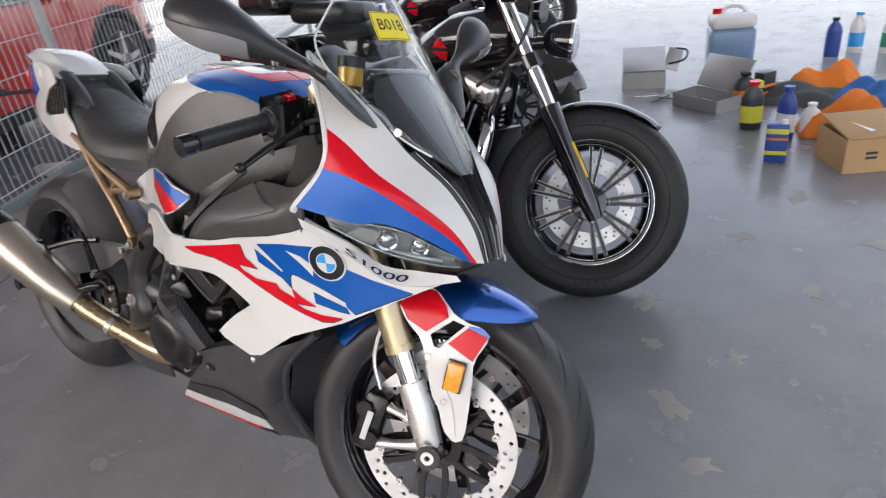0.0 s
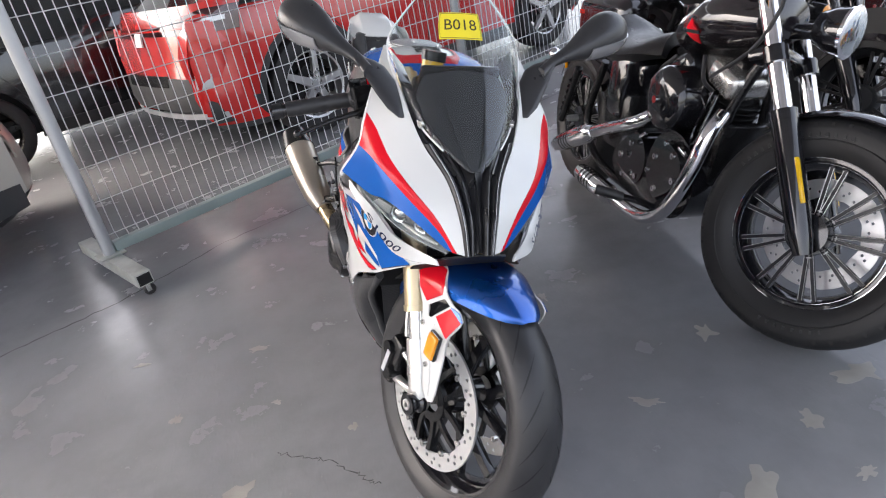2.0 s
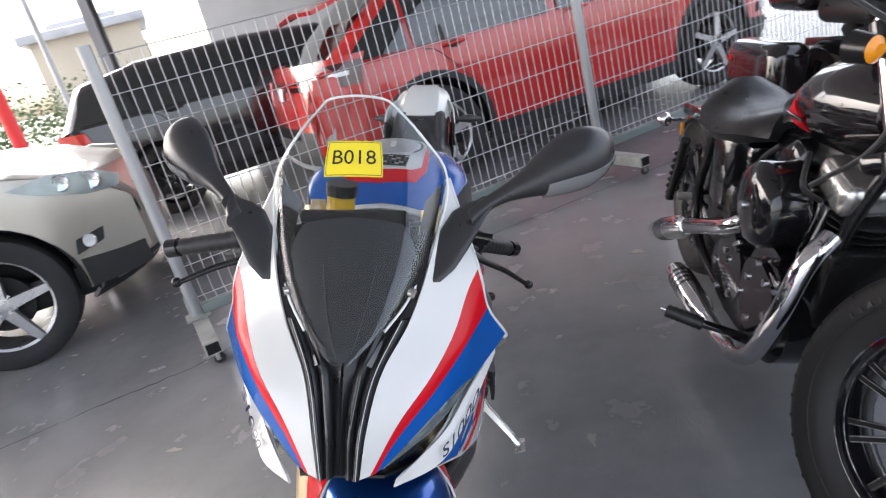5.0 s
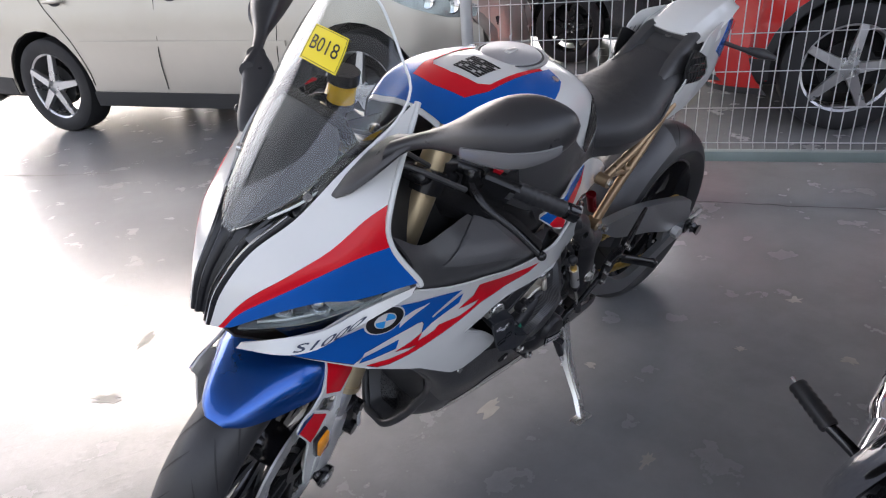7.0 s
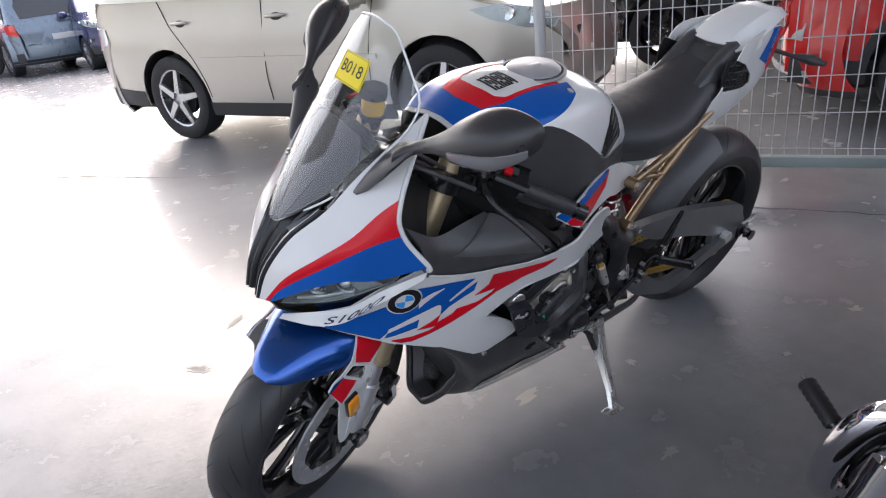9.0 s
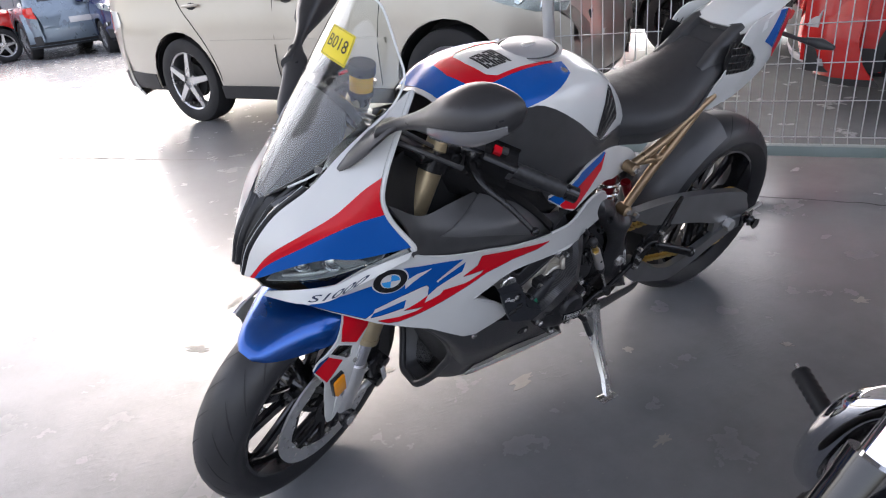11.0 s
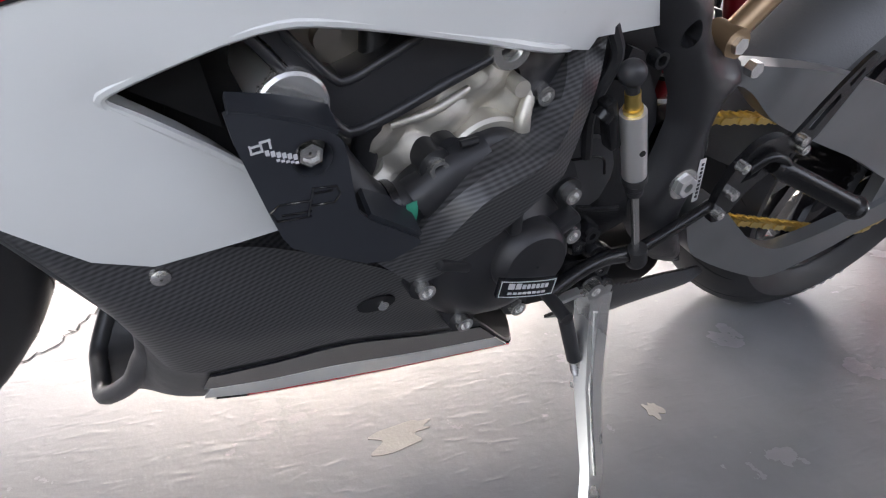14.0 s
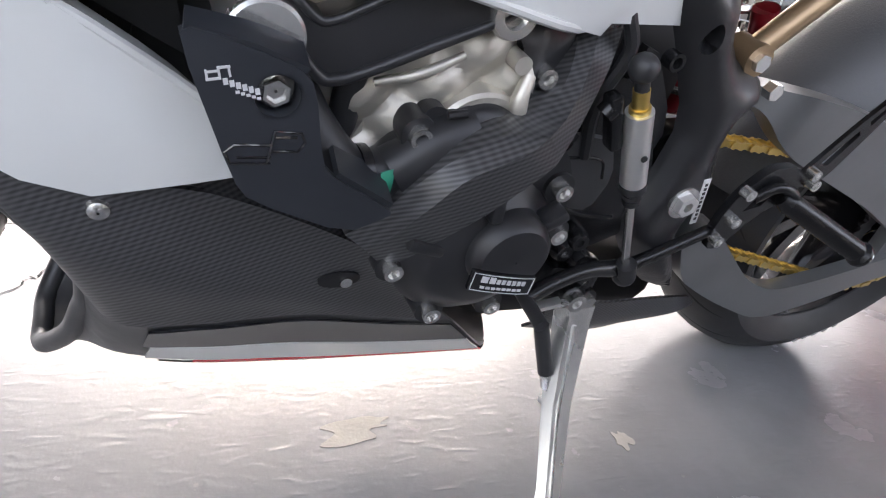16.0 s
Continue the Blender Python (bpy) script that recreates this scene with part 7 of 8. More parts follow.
    part("handlebar", st(tube([(fx(1.0) - .25, .40, 1.03), (fx(1.0) - .13, .33, 1.06), (fx(1.0) - .03, .12, 1.04), (fx(1.0) - .03, -.12, 1.04), (fx(1.0) - .13, -.33, 1.06), (fx(1.0) - .25, -.40, 1.03)], .013, 10)), GLOSS_BLACK, bk)
    for s in (1, -1):
        part("grip", st(cyl((fx(1.0) - .16, s * .345, 1.055), (fx(1.0) - .25, s * .405, 1.028), .019, 14)), RUBBER, bk)
        part("control_cable", st(tube([(fx(1.0) - .12, s * .30, 1.06), (fx(.9) + .06, s * .18, .95), (fx(.8) - .02, s * .12, .78), (-.42, s * .09, .66)], .006, 8)), RUBBER, bk)
    # engine: two finned cylinders in a narrow V
    def ahead(bm):
        bm.transform(Matrix.Translation((.11, 0, 0)))
        return bm

    eng = part("crankcase", ahead(join(tube([(-.62, -.145, .34), (-.62, .14, .34)], .15, 30, 0), box((.34, .22, .22), pose(-.74, 0, .32), .05), tube([(-.88, -.155, .33), (-.88, .12, .33)], .105, 26, 0), tube([(-.62, -.165, .34), (-.62, -.14, .34)], [.10, .125], 26, 0))), GLOSS_BLACK, bk, "black V-twin crankcase")
    for lean_, x0 in ((22, -.50), (-22, -.56)):
        m_ = Matrix.Translation((x0, 0, .45)) @ Matrix.Rotation(radians(lean_), 4, "Y")
        cyl_bm = cyl((0, 0, 0), (0, 0, .20), .062, 20)
        cyl_bm.transform(m_)
        part("cylinder", cyl_bm, SATIN_BLACK, eng, "finned black cylinder")
        for k in range(9):
            fin = revolve([(.06, -.003), (.085, -.003), (.088, -.001), (.088, .001), (.085, .003), (.06, .003)], 24)
            fin.transform(m_ @ pose(0, 0, .033 + .019 * k, 90, 0, 0))
            part("fin", fin, SATIN_BLACK, eng)
        cover_bm = box((.15, .19, .085), pose(0, 0, .245), .028, 3)
        cover_bm.transform(m_)
        part("rocker_cover", cover_bm, STEEL if lean_ > 0 and not touring else GLOSS_BLACK, eng, "rocker cover")
        for k in range(2):
            rod_bm = cyl((-.015 + .04 * k, -.095, -.06), (-.01 + .03 * k, -.085, .20), .009, 10)
            rod_bm.transform(m_)
            part("pushrod_tube", rod_bm, CHROME, eng)
    part("battery_box", box((.22, .26, .24), pose(-1.0, 0, .42), .03), SATIN_BLACK, bk)
    part("oil_tank", box((.16, .30, .26), pose(-1.0, 0, .56, 0, 8, 0), .04), GLOSS_BLACK, bk)
    part("engine_mount", box((.30, .10, .16), pose(-.52, 0, .66), .03), SATIN_BLACK, bk)
    part("front_mount", box((.06, .10, .34), pose(-.43, 0, .50, 0, 12, 0), .015), SATIN_BLACK, bk)
    part("air_cleaner", revolve([(.001, -.215), (.05, -.213), (.088, -.204), (.106, -.185), (.108, -.17), (.105, -.10), (.001, -.10)], 40, (-.545, 0, .592)), GLOSS_BLACK, bk, "round gloss black air cleaner")
    part("cleaner_bolt", cyl((-.545, -.21, .592), (-.545, -.224, .592), .012, 12), CHROME, bk)
    pieces("engine_bolt", [revolve([(.003, -.004), (.004, -.010), (r, -.010), (r * 1.05, 0), (.003, 0)], 14, (x + .11, -.168, z)) for x, z, r in ((-.55, .34, .012), (-.68, .39, .010), (-.66, .28, .010), (-.57, .42, .010), (-.86, .39, .010), (-.93, .33, .012), (-.80, .28, .010), (-.52, .28, .008), (-.72, .33, .008), (-.62, .45, .008), (-.90, .26, .008))], CHROME, eng)
    pieces("engine_fitting", [box((.05, .012, .012), pose(x + .11, -.172, z, 0, a, 0), .003) for x, z, a in ((-.52, .45, 20), (-.78, .44, -30))], CHROME, eng)
    part("cam_cover", rounded(plate(chaikin([(-.50, .33), (-.53, .43), (-.62, .46), (-.71, .43), (-.735, .33), (-.68, .25), (-.56, .25)], 1), lambda x, z: (x + .11, -.172, z), .02, step=.05), .006), GLOSS_BLACK, eng, "gloss black cam cover")
    part("primary_case", rounded(plate(chaikin([(-.48, .25), (-.55, .19), (-.90, .19), (-1.0, .27), (-.96, .38), (-.80, .40)], 1), lambda x, z: (x + .06, -.150, z), .03, step=.06), .008), SATIN_BLACK, eng)
    p1 = part("exhaust_pipe", tube([(-.345, -.10, .58), (-.315, -.155, .53), (-.335, -.185, .40), (-.41, -.195, .26), (-.519, -.19, .185), (-.63, -.19, .158), (-.78, -.195, .16)], .024, 16, 5), CHROME, bk, "chrome front exhaust pipe")
    part("muffler", join(tube([(-.78, -.195, .16), (-.82, -.20, .163), (-1.0, -.215, .18), (-1.06, -.22, .187)], [.026, .040, .040, .034], 20, 0)), CHROME, p1)
    pieces("muffler_slot", [tube([(-.93 - .025 * k, -.209 - .002 * k, .1735 + .0024 * k), (-.939 - .025 * k, -.2098 - .002 * k, .1743 + .0024 * k)], .0412, 20, 0) for k in range(4)], GLOSS_BLACK, p1)
    p2 = part("exhaust_pipe", tube([(-.60, -.10, .56), (-.62, -.16, .53), (-.68, -.20, .485), (-.85, -.215, .425), (-1.0, -.22, .37)], .024, 16, 5), CHROME, bk, "chrome rear exhaust pipe")
    part("muffler", join(tube([(-.98, -.22, .377), (-1.02, -.222, .362), (-1.24, -.232, .272), (-1.31, -.236, .243)], [.026, .040, .040, .034], 20, 0)), CHROME, p2)
    pieces("muffler_slot", [tube([(-1.15 - .024 * k, -.2277 - .001 * k, .3088 - .0098 * k), (-1.1585 - .024 * k, -.2281 - .001 * k, .3053 - .0098 * k)], .0412, 20, 0) for k in range(4)], GLOSS_BLACK, p2)
    part("frame_tube", join(tube([(-.30, 0, .80), (-.36, .06, .60), (-.42, .08, .30), (-.55, .10, .19), (-1.10, .11, .20), (-1.30, .11, .35), (-1.2, .10, .62)], .017, 10), tube([(-.30, 0, .80), (-.36, -.06, .60), (-.42, -.08, .30), (-.55, -.10, .19), (-1.10, -.11, .20), (-1.30, -.11, .35), (-1.2, -.10, .62)], .017, 10), tube([(-.28, 0, .80), (-.6, 0, .74), (-1.0, 0, .66)], .03, 12)), SATIN_BLACK, bk)
    for s in (1, -1):
        sh = part("rear_shock", cyl((-1.36, s * .15, .57), (-1.50, s * .155, .31), .018, 14), SATIN_BLACK, bk)
        part("spring", tube([(-1.38 - .0030 * k + .0 * s, s * .152 + .026 * math.sin(k * 1.2), .535 - .0055 * k + .026 * math.cos(k * 1.2) * .4) for k in range(36)], .005, 6, 2), GLOSS_BLACK, sh)
        part("fender_strut", box((.40, .015, .04), pose(-1.38, s * .105, .66, 0, -4, 0), .006), GLOSS_BLACK, bk)
        part("rear_signal", join(cyl((-1.60, s * .10, .60), (-1.60, s * .16, .60), .008), blob((.025, .03, .03), Matrix.Translation((-1.60, s * .175, .60)))), CHROME, bk)
        part("side_reflector", box((.012, .012, .05), pose(-1.66, s * .09, .55), .003), AMBER, bk)
        peg = part("footpeg_arm", tube([(-.57, s * .15, .20), (-.575, s * .21, .225), (-.585, s * .28, .245)], [.014, .012, .012], 12), GLOSS_BLACK, bk)
        a, b = np.array((-.583, s * .265, .240)), np.array((-.622, s * .355, .262))
        part("footpeg", tube([a + (b - a) * k / 14 for k in range(15)], [.020 if k % 2 else .0175 for k in range(15)], 14, 0), RUBBER, peg, "ribbed rubber footpeg")
        part("peg_pin", cyl(b, b + (b - a) * .16, .004, 8), STEEL, peg)
    part("tail_lamp", box((.04, .10, .05), pose(-1.74, 0, .60), .015), RED_TAIL, bk)
    part("belt_guard", box((.50, .02, .09), pose(-1.2, .15, .35), .01), SATIN_BLACK, bk)
    part("radiator_box", box((.04, .20, .20), pose(-.36, 0, .45, 0, 10, 0), .012), SATIN_BLACK, bk)
    pieces("plug_lead", [tube([(-.42, -.10, .64), (-.40, -.15, .68), (-.46, -.12, .74)], .006, 8), tube([(-.64, -.10, .62), (-.68, -.14, .66), (-.62, -.12, .72)], .006, 8)], RUBBER, bk)
    if touring:
        skirt = [(.350 * math.sin(radians(a)), .322 + .350 * math.cos(radians(a))) for a in range(58, -121, -8)] + [(.200 * math.sin(radians(a)), .322 + .200 * math.cos(radians(a))) for a in range(-120, 59, 8)]
        for s in (1, -1):
            part("lower_fairing", box((.16, .14, .46), pose(-.40, s * .24, .50, 0, -12, 0), .05, 4), paint, bk, "black leg shield beside the engine")
            part("mudguard_skirt", st(plate(skirt, lambda x, z: (x, s * .086, z), .006, step=.06)), SHADOW_BLACK, bk, "deep black mudguard side")
        rg = []
        for x, cz, hw, hz in ((.02, .98, .05, .04), (-.02, .99, .20, .13), (-.10, 1.01, .30, .19), (-.20, 1.03, .33, .20), (-.24, 1.03, .30, .18)):
            rg.append([(x, hw * math.cos(a), cz + hz * math.sin(a)) for a in np.linspace(0, 2 * math.pi, 24, endpoint=False)])
        part("front_fairing", ring_loft(rg), paint, bk, "gloss black batwing fairing")
        part("fairing_screen", sheet([[(-.10, .26, 1.13), (-.06, 0, 1.17), (-.10, -.26, 1.13)], [(-.22, .22, 1.28), (-.18, 0, 1.33), (-.22, -.22, 1.28)]], 12, 6, .004), TINTED, bk)
        for s in (1, -1):
            bag = part("saddlebag", box((.56, .20, .30), pose(-1.55, s * .30, .52, 0, 0, 0), .07, 4), paint, bk, "gloss black saddlebag")
            part("bag_reflector", box((.06, .006, .025), pose(-1.75, s * .403, .58), .002), RED_TAIL, bag)
            part("fog_lamp", join(tube([(-.02, s * .19, .78), (.05, s * .19, .78)], [.045, .055], 22, 0)), GLOSS_BLACK, bk)
        part("top_box", box((.40, .46, .26), pose(-1.62, 0, .92), .07, 4), paint, bk)
        part("passenger_seat", box((.44, .32, .12), pose(-1.22, 0, .80), .05, 4), LEATHER, bk)
    return bk


cruiser(pose(-.210, 1.113, 0, 0, 0, 0) @ pose(0, 0, 0, -11.5), "gloss black cruiser motorcycle with chrome pipes leaning on its stand")
cruiser(pose(-1.06, 2.02, 0, 0, 0, 4) @ pose(0, 0, 0, -10), "black touring motorcycle with saddlebags behind the cruiser", 22, True)
cruiser(pose(-1.92, 3.42, 0, 0, 0, 4) @ pose(0, 0, 0, -10), "black cruiser motorcycle standing far back in the row", 24, False, (.012, .012, .02), True)
cruiser(pose(-2.5, 4.75, 0, 0, 0, 4) @ pose(0, 0, 0, -10), "dark cruiser motorcycle at the end of the row", 20, False, (.015, .015, .018), True)

# ---- mesh fence on castors ----
GALV = shader("galvanised_steel", (.42, .43, .44), .42, .6, vary=.15, scale=30, bump=.05)
WIRE = shader("zinc_wire", (.55, .56, .57), .4, .5, vary=.08)
GREEN_RAIL = shader("grey_green_painted_rail", (.22, .27, .26), .5, vary=.2, scale=20, bump=.1)
FOOT_PAINT = shader("chipped_white_steel", (.42, .43, .40), .55, .2, vary=.45, scale=50, bump=.2)
FENCE = pose(-1.93, -1.26, 0, 0, 0, math.degrees(math.atan2(.826, -.563)))
HEIGHT, SPAN = 1.46, 2.66
bay = thing("mesh_fence", FENCE, "galvanised wire mesh fence panel on a castored base", "fence", "row of wire fence panels")
part("post", join(tube([(0, 0, .10), (0, 0, HEIGHT)], .030, 20, 0), cyl((0, 0, HEIGHT), (0, 0, HEIGHT + .004), .031, 20)), GALV, bay)
part("bottom_rail", box((SPAN - .06, .05, .05), pose(SPAN / 2, 0, .158), .004), GREEN_RAIL, bay)
wire_up = part("wire", tube([(0, 0, .15), (.006, 0, .19), (0, 0, .23), (0, 0, HEIGHT - .06)], .0026, 6, 0), WIRE, bay)
wire_up.location = (.06, .008, 0)
for k in range(1, 49):
    w = new("wire", wire_up.data)
    w.parent, w.location = bay, (.06 + .053 * k, .008, 0)
cross = part("cross_wire", cyl((.03, 0, 0), (SPAN - .03, 0, 0), .0026, 6), WIRE, bay)
cross.location = (0, .0025, .22)
for k in range(1, 8):
    w = new("cross_wire", cross.data)
    w.parent, w.location = bay, (0, .0025, .22 + .17 * k)
foot = part("foot_bar", join(box((.075, .80, .065), pose(0, 0, .092), .005), box((.12, .12, .008), pose(0, 0, .129), .001)), FOOT_PAINT, bay, "chipped pale steel foot bar")
pieces("bar_mouth", [box((.060, .004, .050), pose(0, s * .4005, .092), 0) for s in (1, -1)], SHADOW_BLACK, foot)
for s in (1, -1):
    part("castor_wheel", moved(revolve([(.006, -.010), (.024, -.011), (.028, -.006), (.028, .006), (.024, .011), (.006, .010)], 22), (.012, s * .37, .028)), RUBBER, foot)
    part("castor_fork", join(box((.03, .030, .006), pose(0, s * .37, .058), .001), *[box((.022, .003, .04), pose(.006, s * .37 + d * .014, .042), .001) for d in (1, -1)]), STEEL, foot)
for k in (1, 2):
    copy_thing(bay, FENCE @ pose(SPAN * k, 0, 0))
tail_post = thing("fence_post", FENCE @ pose(SPAN * 3, 0, 0), "grey steel end post of the wire fence", "fence post")
part("post", tube([(0, 0, 0), (0, 0, HEIGHT)], .030, 16, 0), GALV, tail_post)

# ---- parked cars ----
TYRE_CAR = shader("car_tyre", (.022, .022, .024), .75, bump=.15, scale=80, vary=.2)
ALLOY = shader("alloy_wheel", (.48, .48, .49), .3, .8, vary=.1)
DARK_TRIM = shader("dark_trim", (.03, .031, .033), .55, vary=.15, bump=.05)
WINDOW = shader("dark_window_glass", (.018, .022, .024), .05, coat=1.0)
PLATE_WHITE = shader("blank_plate", (.6, .6, .6), .5, vary=.05)
BOX_SILVER = shader("silver_skid_plastic", (.42, .42, .43), .4, .3, vary=.1)
CLEAR_LAMP = shader("clear_lamp", (.55, .57, .58), .12, .3, coat=1.0)


def wheel_car(parent, c, r=.36, rim=.235, dark=False, out=-1):
    """A tyre with a five-spoke alloy; out is the side on which it shows."""
    w = .23
    prof = [(rim, -w * .46), (rim + .03, -w * .5), (r - .03, -w * .5), (r - .008, -w * .44), (r, -w * .30), (r, w * .30), (r - .008, w * .44), (r - .03, w * .5), (rim, w * .46)]
    wh = part("wheel", moved(revolve(prof, 56), c), TYRE_CAR, parent)
    y = out * w * .40
    spokes = join(*[spoke(.05, rim - .004, y * 1.05, y, .030, .020, radians(72 * k + 10)) for k in range(5)], revolve([(rim + .004, -w * .44), (rim + .004, w * .44), (rim - .014, w * .40), (rim - .022, 0), (rim - .014, -w * .40)], 48),
                  revolve([(.001, y * 1.10), (.045, y * 1.10), (.07, y * 1.0), (.06, y * .6), (.001, y * .6)], 28))
    part("rim", moved(spokes, c), ALLOY if not dark else SATIN_BLACK, wh)
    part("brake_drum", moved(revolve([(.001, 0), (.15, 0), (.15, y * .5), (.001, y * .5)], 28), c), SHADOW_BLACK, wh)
    pieces("wheel_nut", [moved(revolve([(.001, y * 1.02), (.010, y * 1.02), (.010, y * 1.16), (.001, y * 1.16)], 8), (c[0] + .045 * math.sin(radians(72 * k)), c[1], c[2] + .045 * math.cos(radians(72 * k)))) for k in range(5)], STEEL, wh)


def car(name, m, label, paint, length, width, height, wb, oh_r, r=.36, clad=True, gold=False, dark_wheels=False, hatch=.35, moulding=True, plain_rear=True):
    """A body in the car's own frame: x ahead, the rear axle at 0."""
    cr = thing(name, m, label, "car", "parked cars")
    x0, x1 = -oh_r, length - oh_r
    hw = width / 2
    prof_x = [x0, x0 + .03, x0 + .10, x0 + hatch, x0 + .95, wb * .45, wb * .72, wb * .93, wb + .30, x1 - .18, x1 - .03, x1]
    prof_z = [.62, .86, 1.02, height - .10, height, height, height - .06, 1.10, 1.00, .88, .72, .58]
    zt = lambda x: float(np.interp(x, prof_x, prof_z))
    taper = lambda x: float(np.interp(x, [x0, x0 + .04, x0 + .12, x0 + .25, x0 + .5, wb, wb + .35, x1 - .25, x1 - .12, x1], [.78, .86, .93, .975, 1.0, 1.0, .97, .88, .79, .62]))
    belt = lambda x: min(zt(x) - .02, float(np.interp(x, [x0, x1], [1.21, 1.05] if gold else [1.02, .92])))
    arch_r = r + .06

    def side_pt(x, z, off=0.0):
        bulge = np.interp(z, [.2, .35, .62, .80, 1.0, 1.1], [.94, .975, 1.0, .995, .965, .95])
        return (x, hw * taper(x) * bulge + off, z)

    # lower sides with wheel arches
    low = .30
    bottom = [(x0 + .02, low + .06), (x0 + .25, low)]
    for cx in (0, wb):
        a0 = math.asin((low - r + .0) / arch_r)
        bottom += [(cx + arch_r * math.cos(a), r + arch_r * math.sin(a)) for a in np.linspace(math.pi - a0, a0, 15)]
    bottom += [(x1 - .22, low), (x1 - .03, low + .08)]
    topl = [(x, belt(x)) for x in np.linspace(x1 - .03, x0 + .02, 26)]
    for s in (1, -1):
        bm = plate(bottom + topl, side_pt, .01, step=.14, flip=True)
        part("side_body", bm if s > 0 else flipped(bm), paint, cr)
        # arch linings, sill
        for cx in (0, wb):
            arc = lambda a, y, rr: np.array((cx + rr * math.cos(a), y, r + rr * math.sin(a)))
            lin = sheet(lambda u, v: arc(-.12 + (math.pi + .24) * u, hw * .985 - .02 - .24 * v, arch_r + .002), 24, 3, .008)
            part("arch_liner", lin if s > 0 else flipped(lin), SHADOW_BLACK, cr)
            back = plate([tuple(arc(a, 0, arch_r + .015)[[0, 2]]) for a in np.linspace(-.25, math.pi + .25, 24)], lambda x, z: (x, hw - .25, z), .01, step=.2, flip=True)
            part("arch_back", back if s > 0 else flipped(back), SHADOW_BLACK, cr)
            if clad:
                trim = [(cx + (arch_r + .045) * math.cos(a), r + (arch_r + .045) * math.sin(a)) for a in np.linspace(-.15, math.pi + .15, 18)] + [(cx + (arch_r - .004) * math.cos(a), r + (arch_r - .004) * math.sin(a)) for a in np.linspace(math.pi + .15, -.15, 18)]
                bm = plate(trim, lambda x, z: side_pt(x, z, .006), .01, step=.2, flip=True)
                part("arch_trim", bm if s > 0 else flipped(bm), DARK_TRIM, cr)
        sill = plate([(arch_r - .02, .22), (wb - arch_r + .02, .22), (wb - arch_r + .01, .33), (arch_r - .01, .33)], lambda x, z: side_pt(x, z, .010), .03, step=.2, flip=True)
        part("sill", sill if s > 0 else flipped(sill), DARK_TRIM, cr)
        # side glass and pillars
        gl = lambda x, z, off=0.0: (x, hw * taper(x) * float(np.interp((z - belt(x)) / max(zt(x) - belt(x), .05), [0, .5, .86, 1], [.965, .905, .81, .66])) + off, z)
        for a, b in ((x0 + (.50 if gold else .30), -.09 if gold else x0 + .78), (-.05 if gold else x0 + .82, wb * .40), (wb * .43, wb * .86)):
            pts = ([(a, belt(a) + .11), (a + .20, belt(a) + .03)] if gold and a < -.2 else [(a, belt(a) + .03)]) + [ (b, belt(b) + .03), (b - (.0 if b < wb * .8 else .30), min(zt(b - (.0 if b < wb * .8 else .30)) - .10, height - .12)), (a + (.12 if a < x0 + .5 else 0), min(zt(a + .12) - .10, height - .12))]
            bm = plate(pts, lambda x, z: gl(x, z, .016), .006, step=.08, flip=True)
            part("side_window", bm if s > 0 else flipped(bm), WINDOW, cr)
        # doors: seams, handles, moulding
        rear_seam = [(arch_r + .02, .38), (arch_r + .005, .50), (arch_r * .84, .68), (arch_r * .55, .84), (.12, .97), (.02, belt(.02))]
        for seam in (rear_seam, [(wb * .425, .36), (wb * .43, .62), (wb * .447, belt(wb * .45))], [(wb * .79, .36), (wb * .80, .7), (wb * .83, belt(wb * .83))]):
            bm = tube([side_pt(x, z, .0012) for x, z in seam], .0035, 6, 4)
            part("door_seam", bm if s > 0 else flipped(bm), SHADOW_BLACK, cr)
        for sx in (wb * .06, wb * .46):
            bm = tube([side_pt(sx, .985, .012), side_pt(sx + .03, .988, .030), side_pt(sx + .10, .99, .034), side_pt(sx + .17, .99, .030), side_pt(sx + .20, .99, .012)], [.010, .013, .014, .013, .010], 10)
            grip = part("door_handle", bm if s > 0 else flipped(bm), paint, cr)
            bm = plate([(sx + .10 + .060 * math.cos(a), .982 + .028 * math.sin(a)) for a in np.linspace(0, 2 * math.pi, 20, endpoint=False)], lambda x, z: side_pt(x, z, .002), .004, step=.05, flip=True)
            part("handle_recess", bm if s > 0 else flipped(bm), DARK_TRIM, grip)
        if moulding:
            bm = rounded(plate([(arch_r + .02, .672), (wb - arch_r - .05, .655), (wb - arch_r - .05, .690), (arch_r + .02, .710)], lambda x, z: side_pt(x, z, .016), .016, step=.2, flip=True), .004)
            part("side_moulding", bm if s > 0 else flipped(bm), paint, cr)
        # lamps
        tl = plate([(x0 + .02, .78), (x0 + .34, .86), (x0 + .30, .98), (x0 + .06, 1.0)], lambda x, z: side_pt(x, z, .008), .02, step=.08, flip=True)
        part("tail_lamp", tl if s > 0 else flipped(tl), RED_TAIL if not gold else CLEAR_LAMP, cr)
        lamp_line = [(x1 - .54, .925), (x1 - .34, .945), (x1 - .14, .90), (x1 - .04, .83), (x1 - .06, .775), (x1 - .20, .79), (x1 - .38, .85)]
        bm = rounded(plate(lamp_line, lambda x, z: side_pt(x, z, .004), .03, step=.05, flip=True), .004)
        lamp = part("headlamp", bm if s > 0 else flipped(bm), LAMP_INSIDE, cr, "clear slanting headlamp")
        for bx, bz, br in ((x1 - .30, .885, .040), (x1 - .17, .855, .045)):
            bm = revolve([(.001, .010), (br * .5, .012), (br, .018), (br * 1.15, .014), (br * 1.15, -.01), (.001, -.01)], 24, side_pt(bx, bz, .0))
            part("reflector_bowl", bm if s > 0 else flipped(bm), CHROME, lamp)
